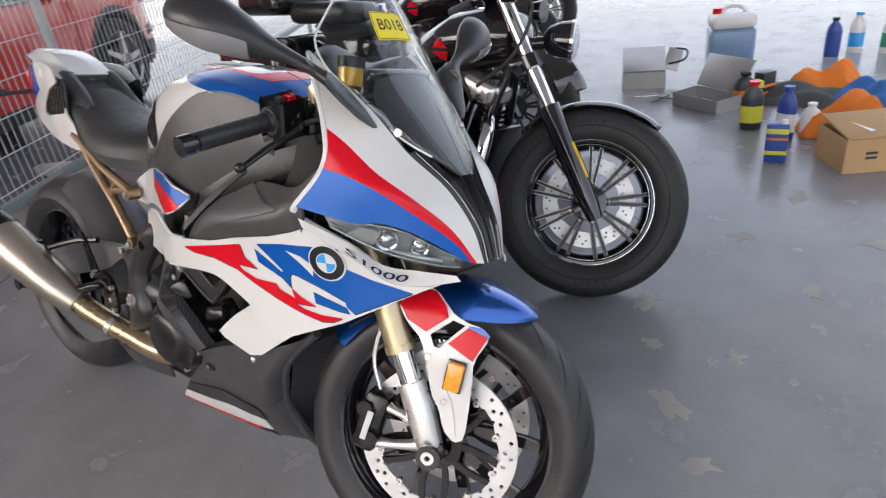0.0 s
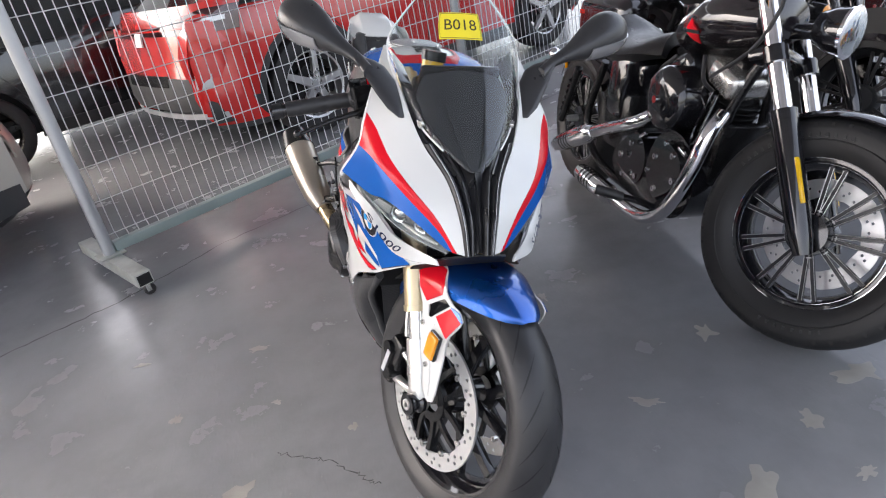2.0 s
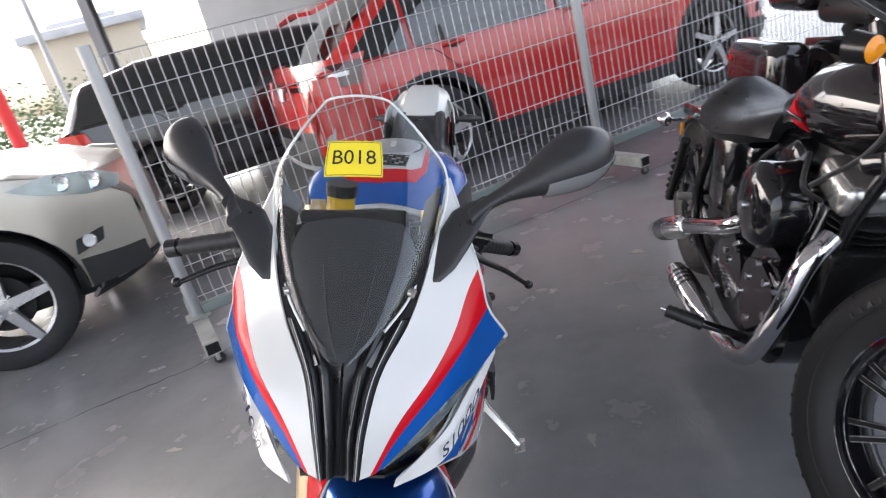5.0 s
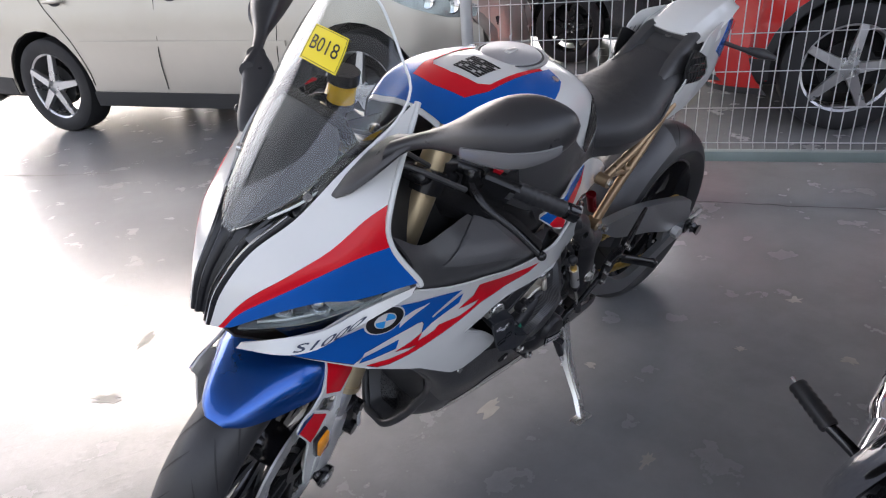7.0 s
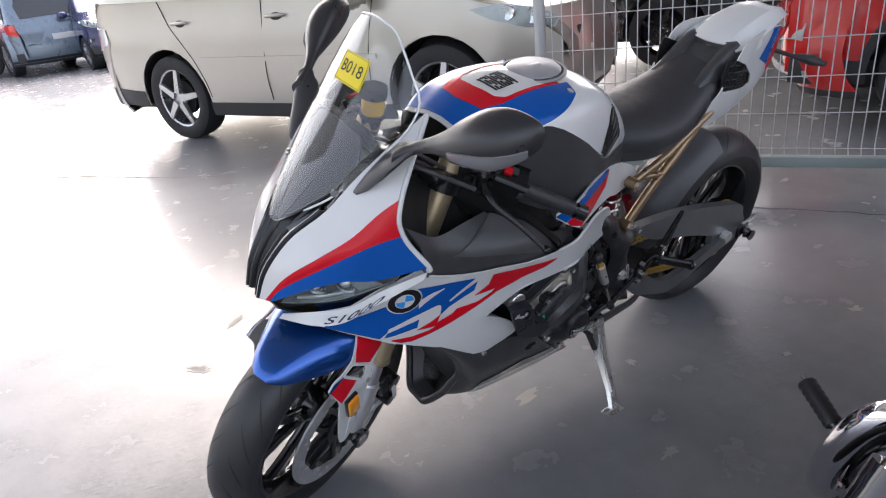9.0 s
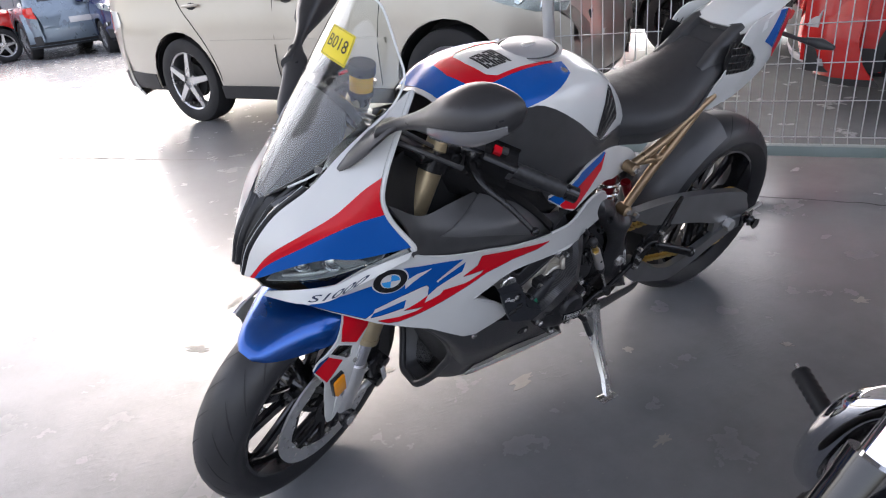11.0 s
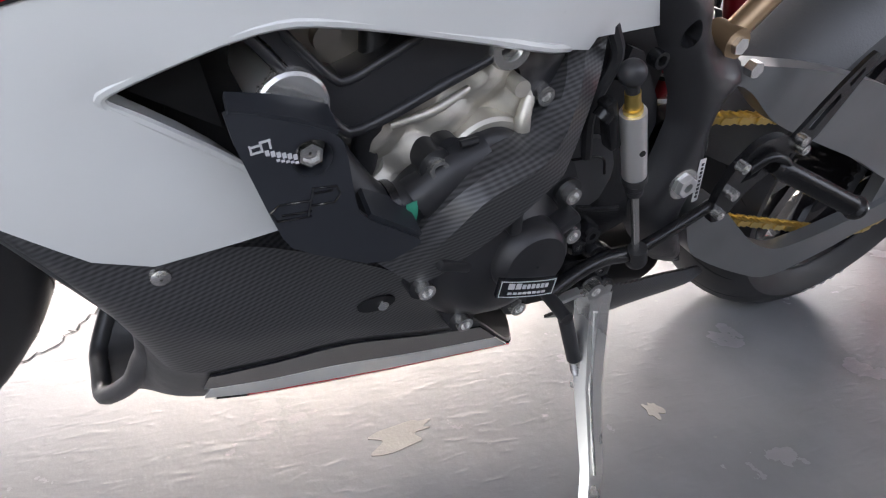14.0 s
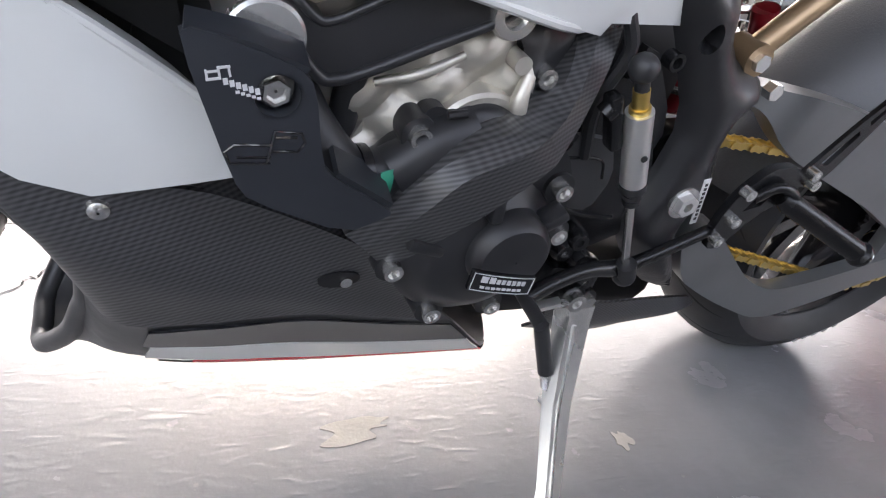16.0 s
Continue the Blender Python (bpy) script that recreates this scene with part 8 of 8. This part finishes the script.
        bm = plate(lamp_line, lambda x, z: side_pt(x, z, .022), .003, step=.05, flip=True)
        part("lens", bm if s > 0 else flipped(bm), GLASS, lamp)
        bm = rounded(plate([(x1 - .36, .50), (x1 - .22, .53), (x1 - .20, .60), (x1 - .34, .58)], lambda x, z: side_pt(x, z, .010), .02, step=.05, flip=True), .004)
        part("fog_lamp_recess", bm if s > 0 else flipped(bm), DARK_TRIM, cr)
        bm = revolve([(.001, .010), (.030, .012), (.038, .006), (.038, -.01), (.001, -.01)], 20, side_pt(x1 - .285, .553, .012))
        part("fog_lamp", bm if s > 0 else flipped(bm), CLEAR_LAMP, cr)
        for a, b in ((x0 + .04, -arch_r - .01), (wb + arch_r + .01, x1 - .05)):
            bm = plate([(a, .30), (b, .30), (b, .43), (a, .47)], lambda x, z: side_pt(x, z, .008), .015, step=.1, flip=True)
            part("lower_cladding", bm if s > 0 else flipped(bm), DARK_TRIM, cr)
        bm = join(blob((.07, .10, .075), pose(wb * .80, hw + .10, 1.06), 2), cyl((wb * .80, hw * .9, 1.02), (wb * .80, hw + .06, 1.05), .02))
        part("door_mirror", bm if s > 0 else flipped(bm), paint, cr)
        wheel_car(cr, (0, s * (hw - .13), r), r, r * .69, dark_wheels, s)
        wheel_car(cr, (wb, s * (hw - .13), r), r, r * .69, dark_wheels, s)
    # top shell: bonnet, glass, roof, hatch
    def shell(x):
        t, b, z = hw * taper(x), belt(x), zt(x)
        half = [(t * .965, b), (t * .90, b + (z - b) * .5), (t * .80, b + (z - b) * .86), (t * .60, z - .012), (0, z)]
        return [(x, -y, zz) for y, zz in half[:-1]] + [(x, y, zz) for y, zz in reversed(half)]
    xs = sorted(set(prof_x + list(np.linspace(x0, x1, 20))))
    part("roof", sheet([shell(x) for x in xs], 16, 44, .01, flip=True), paint, cr)
    for a, b, nm in ((wb * .745, wb * .905, "windscreen"), (x0 + .13, x0 + hatch - .03, "rear_window")):
        rows_ = []
        for x in np.linspace(a, b, 4):
            row = shell(x)
            rows_.append([np.array(p) * (1, .92, 1) + (.004 if nm == "windscreen" else -.008, 0, .008) for p in row[2:-2]])
        part(nm, sheet(rows_, 12, 6, .006, flip=True), WINDOW, cr)
    # bumpers
    for sgn, xe, nm in ((1, x1, "front_bumper"), (-1, x0, "rear_bumper"))[:2 if plain_rear else 1]:
        rows_ = []
        for z, o in ((.24, -.10), (.34, .0), (.48, .03), (.60, .02), (.72, -.01), (.88, -.05)):
            rows_.append([(xe + sgn * o - sgn * .30 * abs(q) ** 3.5, hw * (.70 if sgn > 0 else .795 if gold else .84) * q * (1.22 if abs(q) > .9 else 1.12), z) for q in (-1, -.8, -.4, 0, .4, .8, 1)])
        bp_ = part(nm, sheet(rows_, 16, 10, .02, flip=sgn > 0), paint, cr)
        part("bumper_trim", sheet([[np.array(p) + (sgn * .006, 0, 0) for p in r_] for r_ in rows_[:2]], 16, 3, .02, flip=sgn > 0), DARK_TRIM, bp_)
        part("plate", box((.01, .50, .11), pose(xe + sgn * .035, 0, .55 if sgn > 0 else .70), .003), PLATE_WHITE, bp_)
    part("grille", box((.02, .72, .12), pose(x1 - .02, 0, .68), .01), DARK_TRIM, cr)
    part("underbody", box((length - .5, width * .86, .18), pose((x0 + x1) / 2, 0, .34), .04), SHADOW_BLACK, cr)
    return cr


def car_pose(x, y, dx, dy, width):
    """From the foot of the rear wheel on the side that shows (the right)."""
    a = math.atan2(dy, dx)
    return Matrix.Translation((x, y, 0)) @ Matrix.Rotation(a, 4, "Z") @ Matrix.Translation((0, width / 2 - .02, 0))


GOLD_SILVER = shader("pale_gold_silver_paint", (.44, .415, .365), .34, .55, coat=.6, vary=.03)
CAR_RED = shader("bright_red_paint", (.52, .018, .016), .22, coat=.9, vary=.04)
CAR_BLACK = shader("black_car_paint", (.012, .012, .015), .15, coat=.9)
CAR_GREY = shader("blue_grey_paint", (.16, .21, .26), .28, .4, coat=.8, vary=.05)
CAR_BLUE = shader("dark_blue_paint", (.02, .03, .10), .2, .2, coat=.9)
car("silver_suv", car_pose(-.73, -4.75, -.453, .891, 1.845), "pale gold-silver sport utility car with alloy wheels", GOLD_SILVER, 4.60, 1.845, 1.68, 2.715, 1.09, .365, clad=False, gold=True)
red_suv = car("red_suv", car_pose(-3.906, -.121, -.52, .854, 1.85), "bright red crossover car behind the wire fence", CAR_RED, 4.58, 1.85, 1.61, 2.77, .86, .37, dark_wheels=False, hatch=.8, moulding=False, plain_rear=False)


def tail_face(half, drop=0.0):
    """The rounded rear of the red car: q across from -1 to 1, z up."""
    def at(q, z, off=0.0):
        lean = float(np.interp(z, [.24, .34, .48, .60, .74, .90, 1.02, 1.10], [.10, .01, -.03, -.02, .01, .03, .06, .10]))
        return np.array((-.875 + lean + .36 * abs(q) ** 3.2 - off * (1 - .6 * abs(q)), (half + off * abs(q)) * math.sin(q * 1.32) / math.sin(1.32), z - drop))
    return at


rear = tail_face(.915)
skin = lambda q0, q1, z0, z1, off, nu=24, nv=6: sheet(lambda u, v: rear(q0 + (q1 - q0) * u, (z0(q0 + (q1 - q0) * u) if callable(z0) else z0) + ((z1(q0 + (q1 - q0) * u) if callable(z1) else z1) - (z0(q0 + (q1 - q0) * u) if callable(z0) else z0)) * v, off), nu, nv, .012)
TAIL_SMOKE = shader("smoked_red_lamp", (.05, .006, .008), .08, coat=1.0)
tailgate = part("tailgate", skin(-1, 1, .60, 1.10, .012, 30, 10), CAR_RED, red_suv, "red tailgate")
lamp = part("tail_lamp", skin(-1, 1, lambda q: .935 - .03 * abs(q), lambda q: .985 + .075 * min(1, max(0, abs(q) - .35) / .4), .022, 40, 4), TAIL_SMOKE, red_suv, "dark smoked full-width tail lamp")
part("light_band", skin(-.72, .72, .960, .972, .030, 30, 2), RED_TAIL, lamp)
for q0, q1 in ((-.92, -.62), (.62, .92)):
    part("lamp_insert", skin(q0, q1, .975, 1.005, .030, 10, 2), CLEAR_LAMP, lamp)
part("car_badge", skin(-.055, .055, .865, .960, .034, 6, 6), PLATE_WHITE, tailgate)
bumper = part("lower_bumper", skin(-.78, .78, lambda q: .40, lambda q: .66 - .05 * abs(q), .030, 30, 6), DARK_TRIM, red_suv, "grey plastic lower bumper")
part("plate_recess", skin(-.34, .34, .58, .66, .036, 10, 3), SATIN_BLACK, bumper)
for q0, q1 in ((-1, -.60), (.60, 1)):
    part("bumper_corner", skin(q0, q1, .27, .62, .034, 14, 8), CAR_RED, bumper)
    part("corner_lip", skin(q0, q1, .235, .275, .038, 12, 2), DARK_TRIM, bumper)
    part("corner_vent", skin(q0 + (.04 if q0 > 0 else .22), q1 - (.22 if q0 > 0 else .04), .555, .65, .040, 10, 3), BOX_SILVER, bumper)
part("skid_strip", skin(-.80, .80, .34, .38, .040, 24, 2), BOX_SILVER, bumper)
part("roof_spoiler", rounded(sheet([[(-.30, y, 1.545 - .05 * abs(y)) for y in (-.62, -.3, 0, .3, .62)], [(-.62, y * .97, 1.47 - .05 * abs(y)) for y in (-.62, -.3, 0, .3, .62)]], 10, 5, .03), .004), CAR_RED, red_suv)
car("black_hatchback", car_pose(-5.0, -3.0, -.5, .866, 1.8), "black car parked beyond the fence", CAR_BLACK, 4.4, 1.8, 1.5, 2.65, .85, .34, clad=False, moulding=False, dark_wheels=True)
car("red_sedan", car_pose(3.6, -14.9, -1, -.12, 1.8), "red car parked far off in daylight", CAR_RED, 4.6, 1.8, 1.42, 2.7, 1.0, .33, clad=False, moulding=False)
car("grey_suv", Matrix.Translation((-.4, -15.0, 0)) @ Matrix.Rotation(radians(-78), 4, "Z"), "blue-grey sport utility car seen from behind", CAR_GREY, 4.6, 1.95, 1.75, 2.7, .95, .37, clad=True, moulding=False)
car("blue_hatchback", Matrix.Translation((-1.35, -16.2, 0)) @ Matrix.Rotation(radians(97), 4, "Z"), "small dark blue and white car seen from the front", CAR_BLUE, 3.9, 1.7, 1.45, 2.5, .7, .31, clad=False, moulding=False)

# ---- unseen shed roof, beams and columns, sized to shade the bikes; far surroundings ----
ROOF = shader("ribbed_roof_sheet", (.42, .43, .44), .6, .0, vary=.2, scale=8)
STEELWORK = shader("grey_steelwork", (.20, .20, .21), .5, .3, vary=.2, scale=12)
roof_rows = [[(x, y, 4.6 + (.03 if k % 2 else 0)) for k, x in enumerate(np.linspace(-9.5, 4.8, 90))] for y in (-6.0, -1.0, 4.0)]
tagged(part("ceiling", from_faces([p for r_ in roof_rows for p in r_] + [(p[0], p[1], 4.75) for r_ in roof_rows for p in r_],
       [(j * 90 + i, j * 90 + i + 1, (j + 1) * 90 + i + 1, (j + 1) * 90 + i) for j in range(2) for i in range(89)] +
       [(270 + j * 90 + i, 270 + (j + 1) * 90 + i, 270 + (j + 1) * 90 + i + 1, 270 + j * 90 + i + 1) for j in range(2) for i in range(89)]), ROOF), "unseen ribbed grey metal roof that shades the bikes", "ceiling", kind="structure")
for i, y in enumerate((-5.8, 3.8)):
    tagged(part("roof_beam", box((14.2, .12, .26), pose(-2.35, y, 4.44), .01), STEELWORK), "long grey steel beam under the added roof", "beam", kind="structure")
for x, y in ((-9.2, -5.8), (-9.2, 3.8), (4.7, -5.8)):
    tagged(part("column", join(box((.014, .16, 4.32), pose(x - .08, y, 2.16), 0), box((.014, .16, 4.32), pose(x + .08, y, 2.16), 0), box((.15, .012, 4.32), pose(x, y, 2.16), 0), box((.3, .3, .02), pose(x, y, .01), .003)), STEELWORK), "grey steel column under the added roof", "column", kind="structure")
# back wall of the shed far behind the motorcycles
WALL = shader("painted_block_wall", (.42, .43, .44), .8, vary=.15, scale=10, bump=.1)
tagged(part("wall_back", box((.2, 6.6, 4.55), pose(-9.62, -.9, 2.28), .01), WALL), "pale grey painted block wall", "wall", kind="structure")
tagged(part("wall_far", box((16.0, .2, 2.4), pose(5.0, -21.5, 1.2), .01), WALL), "pale grey boundary wall in daylight", "wall", kind="structure")
RED_POLE = shader("red_painted_pole", (.60, .03, .03), .5, vary=.1)
tagged(part("pole", tube([(-11.0, -9.5, 0), (-11.0, -9.5, 3.1)], .13, 18, 0), RED_POLE), "red painted steel pole outdoors", "pole")
tagged(part("pole", tube([(-9.5, -7.0, 0), (-9.5, -7.0, 4.5)], .05, 14, 0), GALV), "thin grey steel pole outdoors", "pole")
BEIGE = shader("beige_render", (.50, .44, .34), .85, vary=.1, scale=3)
far_house = thing("far_house", pose(-40, -26, 0, 0, 0, 30), "beige house far beyond the yard", "house")
part("wall", box((9, 6, 5), pose(0, 0, 2.5), .02), BEIGE, far_house)
part("roof", join(box((10, 7, .5), pose(0, 0, 5.2), .1), box((6, 4, .5), pose(0, 0, 5.7), .1)), ROOF, far_house)
for k in range(3):
    part("window", box((1.2, .1, 1.3), pose(-2.8 + 2.8 * k, 3.03, 3.2), .02), WINDOW, far_house)
LEAF = shader("far_foliage", (.09, .14, .06), .7, vary=.5, scale=15)
rnd = random.Random(5)
for bx, by, n in ((-19, -17, 170), (-24, -17, 170), (-30, -16, 170), (-15, -17.5, 120)):
    verts, faces = [], []
    for _ in range(n * 14):
        c = np.array((rnd.gauss(bx, 1.5), rnd.gauss(by, .9), abs(rnd.gauss(.9, .6))))
        d1, d2 = np.array([rnd.uniform(-1, 1) for _ in range(3)]), np.array([rnd.uniform(-1, 1) for _ in range(3)])
        sz = rnd.uniform(.05, .13)
        i0 = len(verts)
        verts += [c, c + d1 * sz, c + (d1 + d2) * sz, c + d2 * sz]
        faces.append((i0, i0 + 1, i0 + 2, i0 + 3))
    bush = thing("bush", pose(0, 0, 0), "loose green shrub in the daylight beyond the yard", "bush")
    part("foliage", from_faces(verts, faces), LEAF, bush)
    part("stem", join(*[tube([(bx + d, by, 0), (bx + d * 2, by + d * .3, .6), (bx + d * 3, by + d, 1.3)], [.04, .03, .015], 8) for d in (-.3, .1, .4)]), shader("bark", (.12, .09, .06), .9, vary=.3), bush)

# ---- workshop clutter on the floor ----
BOX_METAL = shader("galvanised_box", (.45, .45, .44), .4, .6, vary=.2, scale=20)
CARD = shader("brown_cardboard", (.42, .27, .14), .85, vary=.12, scale=30, bump=.1)
TARP_ORANGE = shader("orange_cloth", (.70, .20, .03), .8, vary=.2, scale=20, bump=.3)
TARP_BLUE = shader("blue_cloth", (.02, .13, .38), .75, vary=.2, scale=20, bump=.3)
DARK_CLOTH = shader("dark_grey_cloth", (.05, .06, .055), .8, vary=.2, scale=20, bump=.3)
BLUE_FLUID = shader("blue_fluid_in_plastic", (.16, .27, .42), .25, coat=.4, vary=.1)
WHITE_PLASTIC = shader("white_plastic", (.65, .66, .66), .4, vary=.05)
BOTTLE_DARK = shader("dark_bottle_plastic", (.03, .035, .045), .35, vary=.1)
BOTTLE_BLUE = shader("blue_bottle_plastic", (.02, .06, .28), .35, vary=.1)
LABEL_LIME = shader("yellow_green_label", (.55, .55, .05), .5, vary=.1)


def open_box(x, y, turn, sx, sy, sz, mat, label, name, cat, lid=0.0):
    o = thing(name, pose(x, y, 0, 0, 0, turn), label, cat)
    t = .004
    part("tray", join(box((sx, sy, t), pose(0, 0, t / 2 + .001), 0), box((t, sy, sz), pose(-sx / 2, 0, sz / 2), 0), box((t, sy, sz), pose(sx / 2, 0, sz / 2), 0), box((sx, t, sz), pose(0, -sy / 2, sz / 2), 0), box((sx, t, sz), pose(0, sy / 2, sz / 2), 0)), mat, o)
    if lid:
        bm = box((sx, sy, .012), pose(0, sy / 2, 0), .003)
        bm.transform(pose(0, -sy / 2, sz + .006, lid, 0, 0))
        part("lid", bm, mat, o)
    return o


def bottle(x, y, r, h, body, cap, label_mat, label, turn=0):
    o = thing("bottle", pose(x, y, 0, 0, 0, turn), label, "bottle", "bottles on the floor")
    part("body", ring_loft([[(r * k * math.cos(a), r * .62 * k * math.sin(a), z) for a in np.linspace(0, 2 * math.pi, 16, endpoint=False)] for k, z in ((.9, 0), (1, .01), (1, h * .66), (.75, h * .80), (.36, h * .88), (.36, h * .93))]), body, o)
    part("cap", cyl((0, 0, h * .92), (0, 0, h), r * .5, 14), cap, o)
    part("label", ring_loft([[(r * 1.012 * math.cos(a), r * .63 * math.sin(a), z) for a in np.linspace(0, 2 * math.pi, 16, endpoint=False)] for z in (h * .15, h * .5)], False), label_mat, o)
    return o


case = open_box(-1.08, 3.75, 24, .28, .24, .11, BOX_METAL, "silver metal tool case with a sloping lid", "tool_case", "tool case", 30)
part("back_flap", box((.10, .012, .15), pose(.20, .10, .14, -28, 20, 0), .003), BOX_METAL, case)
part("carry_handle", tube([(.17, .06, .12), (.27, .04, .15), (.29, .14, .19), (.21, .17, .20)], .007, 8), SATIN_BLACK, case, "black carry handle")
open_box(-.52, 3.36, 155, .34, .20, .08, BOX_METAL, "dented silver metal tray on the floor", "metal_tray", "tray", 118)
carton = open_box(.42, 2.72, 35, .34, .26, .155, CARD, "open brown cardboard box", "cardboard_box", "box", 8)
part("paper_sheet", box((.22, .17, .003), pose(.02, .03, .176, 6, 4, 20), 0), WHITE_PLASTIC, carton, "white paper lying on the lid")
part("shipping_label", box((.002, .10, .07), pose(.173, .02, .08), 0), WHITE_PLASTIC, carton)
pieces("carton_print", [box((.05, .002, .012), pose(-.06, -.1315, .09 - .022 * k), 0) for k in range(2)], BOTTLE_DARK, carton)
jug = thing("jerry_can", pose(-.66, 4.25, 0, 0, 0, 25), "translucent canister half full of blue fluid", "canister")
part("body", box((.30, .22, .30), pose(0, 0, .15), .03, 3), BLUE_FLUID, jug)
part("shoulder", join(box((.30, .22, .10), pose(0, 0, .345), .04, 3), tube([(-.08, 0, .37), (-.04, 0, .43), (.05, 0, .43), (.09, 0, .38)], .014, 10)), WHITE_PLASTIC, jug)
part("cap", cyl((-.10, 0, .38), (-.10, 0, .43), .03, 16), RED, jug)
bottle(-.17, 3.02, .055, .26, BOTTLE_DARK, RED, LABEL_LIME, "black oil bottle with a red cap", 20)
can = thing("oil_can", pose(.06, 2.58, 0, 0, 0, 12), "blue and yellow rectangular oil can with an orange band", "can")
part("body", box((.095, .055, .185), pose(0, 0, .094), .008, 3), BOTTLE_BLUE, can)
for z, h, mt in ((.155, .035, LABEL_LIME), (.118, .022, TARP_ORANGE), (.050, .03, LABEL_LIME)):
    part("label", box((.0965, .0565, h), pose(0, 0, z), .007, 2), mt, can)
part("cap", cyl((.025, 0, .186), (.025, 0, .205), .014, 14), WHITE_PLASTIC, can)
for k, (bx, by, mt) in enumerate(((-.36, 3.55, TARP_ORANGE), (-.30, 3.50, LABEL_LIME), (-.26, 3.62, BOTTLE_DARK))):
    carton_s = thing("parts_box", pose(bx, by, 0, 0, 0, 25 + 20 * k), ("small orange and black parts box", "small yellow and black parts box", "small black parts box with a bright band")[k], "box", "small parts boxes")
    part("body", box((.11, .07, .10 + .03 * k), pose(0, 0, .051 + .015 * k), .004), BOTTLE_DARK if k != 1 else mt, carton_s)
    pieces("band", [box((.112, .072, .020), pose(0, 0, z), .002) for z in (.035, .080)], TARP_ORANGE if k != 1 else BOTTLE_DARK, carton_s)
bottle(.02, 2.92, .05, .27, BOTTLE_BLUE, BOTTLE_BLUE, WHITE_PLASTIC, "blue plastic oil bottle with white label", -20)
bottle(.12, 3.0, .045, .17, WHITE_PLASTIC, WHITE_PLASTIC, WHITE_PLASTIC, "small white plastic bottle standing on the floor", 0)
bottle(-.32, 3.42, .06, .20, BOTTLE_DARK, SATIN_BLACK, TARP_ORANGE, "dark battery-like bottle with orange label", 40)
bottle(-.10, 4.75, .05, .27, BOTTLE_BLUE, SATIN_BLACK, BOTTLE_BLUE, "blue plastic spray bottle standing on the floor", 0)
bottle(.02, 4.9, .05, .28, WHITE_PLASTIC, LIGHT_BLUE, LIGHT_BLUE, "clear bottle with a light blue cap", 0)
bottle(.22, 4.9, .05, .28, WHITE_PLASTIC, TARP_ORANGE, GREEN, "white bottle with an orange cap", 0)


def heap(name, x, y, sx, sy, h, mat, label, seed):
    """A crumpled cloth: a grid with folds."""
    r_ = random.Random(seed)
    ph = [r_.uniform(0, 6) for _ in range(6)]
    verts, faces, n = [], [], 22
    for j in range(n):
        for i in range(n):
            u, v = i / (n - 1) * 2 - 1, j / (n - 1) * 2 - 1
            e = max(0, 1 - max(abs(u), abs(v)) ** 3)
            z = e * h * (.55 + .25 * math.sin(5 * u + ph[0] + 2 * v) + .2 * math.sin(7 * v + ph[1] - 3 * u)) + .004
            verts.append((x + sx * (u + .12 * math.sin(3 * v + ph[2])), y + sy * (v + .12 * math.sin(3 * u + ph[3])), max(z, .003)))
            if i and j:
                faces.append(((j - 1) * n + i - 1, (j - 1) * n + i, j * n + i, j * n + i - 1))
    tagged(part(name, from_faces(verts, faces), mat), label, "cloth")


heap("orange_cloth", .30, 3.12, .24, .17, .21, TARP_ORANGE, "crumpled orange cloth on the floor", 1)
heap("orange_cloth", .02, 3.95, .20, .12, .17, TARP_ORANGE, "small heap of orange cloth", 2)
heap("blue_cloth", .30, 3.75, .20, .16, .12, TARP_BLUE, "crumpled blue plastic cloth", 3)
heap("dark_cloth", -.12, 3.65, .34, .22, .09, DARK_CLOTH, "dark grey cloth with tools lying on it", 4)
tools = thing("tool_pile", pose(-.75, 3.55, 0), "scattered spanners and chain lying on the floor", "tools")
for k in range(9):
    a = rnd.uniform(0, 180)
    part("spanner", join(box((rnd.uniform(.10, .2), .014, .006), pose(rnd.uniform(-.2, .3), rnd.uniform(-.15, .15), .005 + .006 * (k % 3), 0, 0, a), .002)), STEEL if k % 2 else SATIN_BLACK, tools)
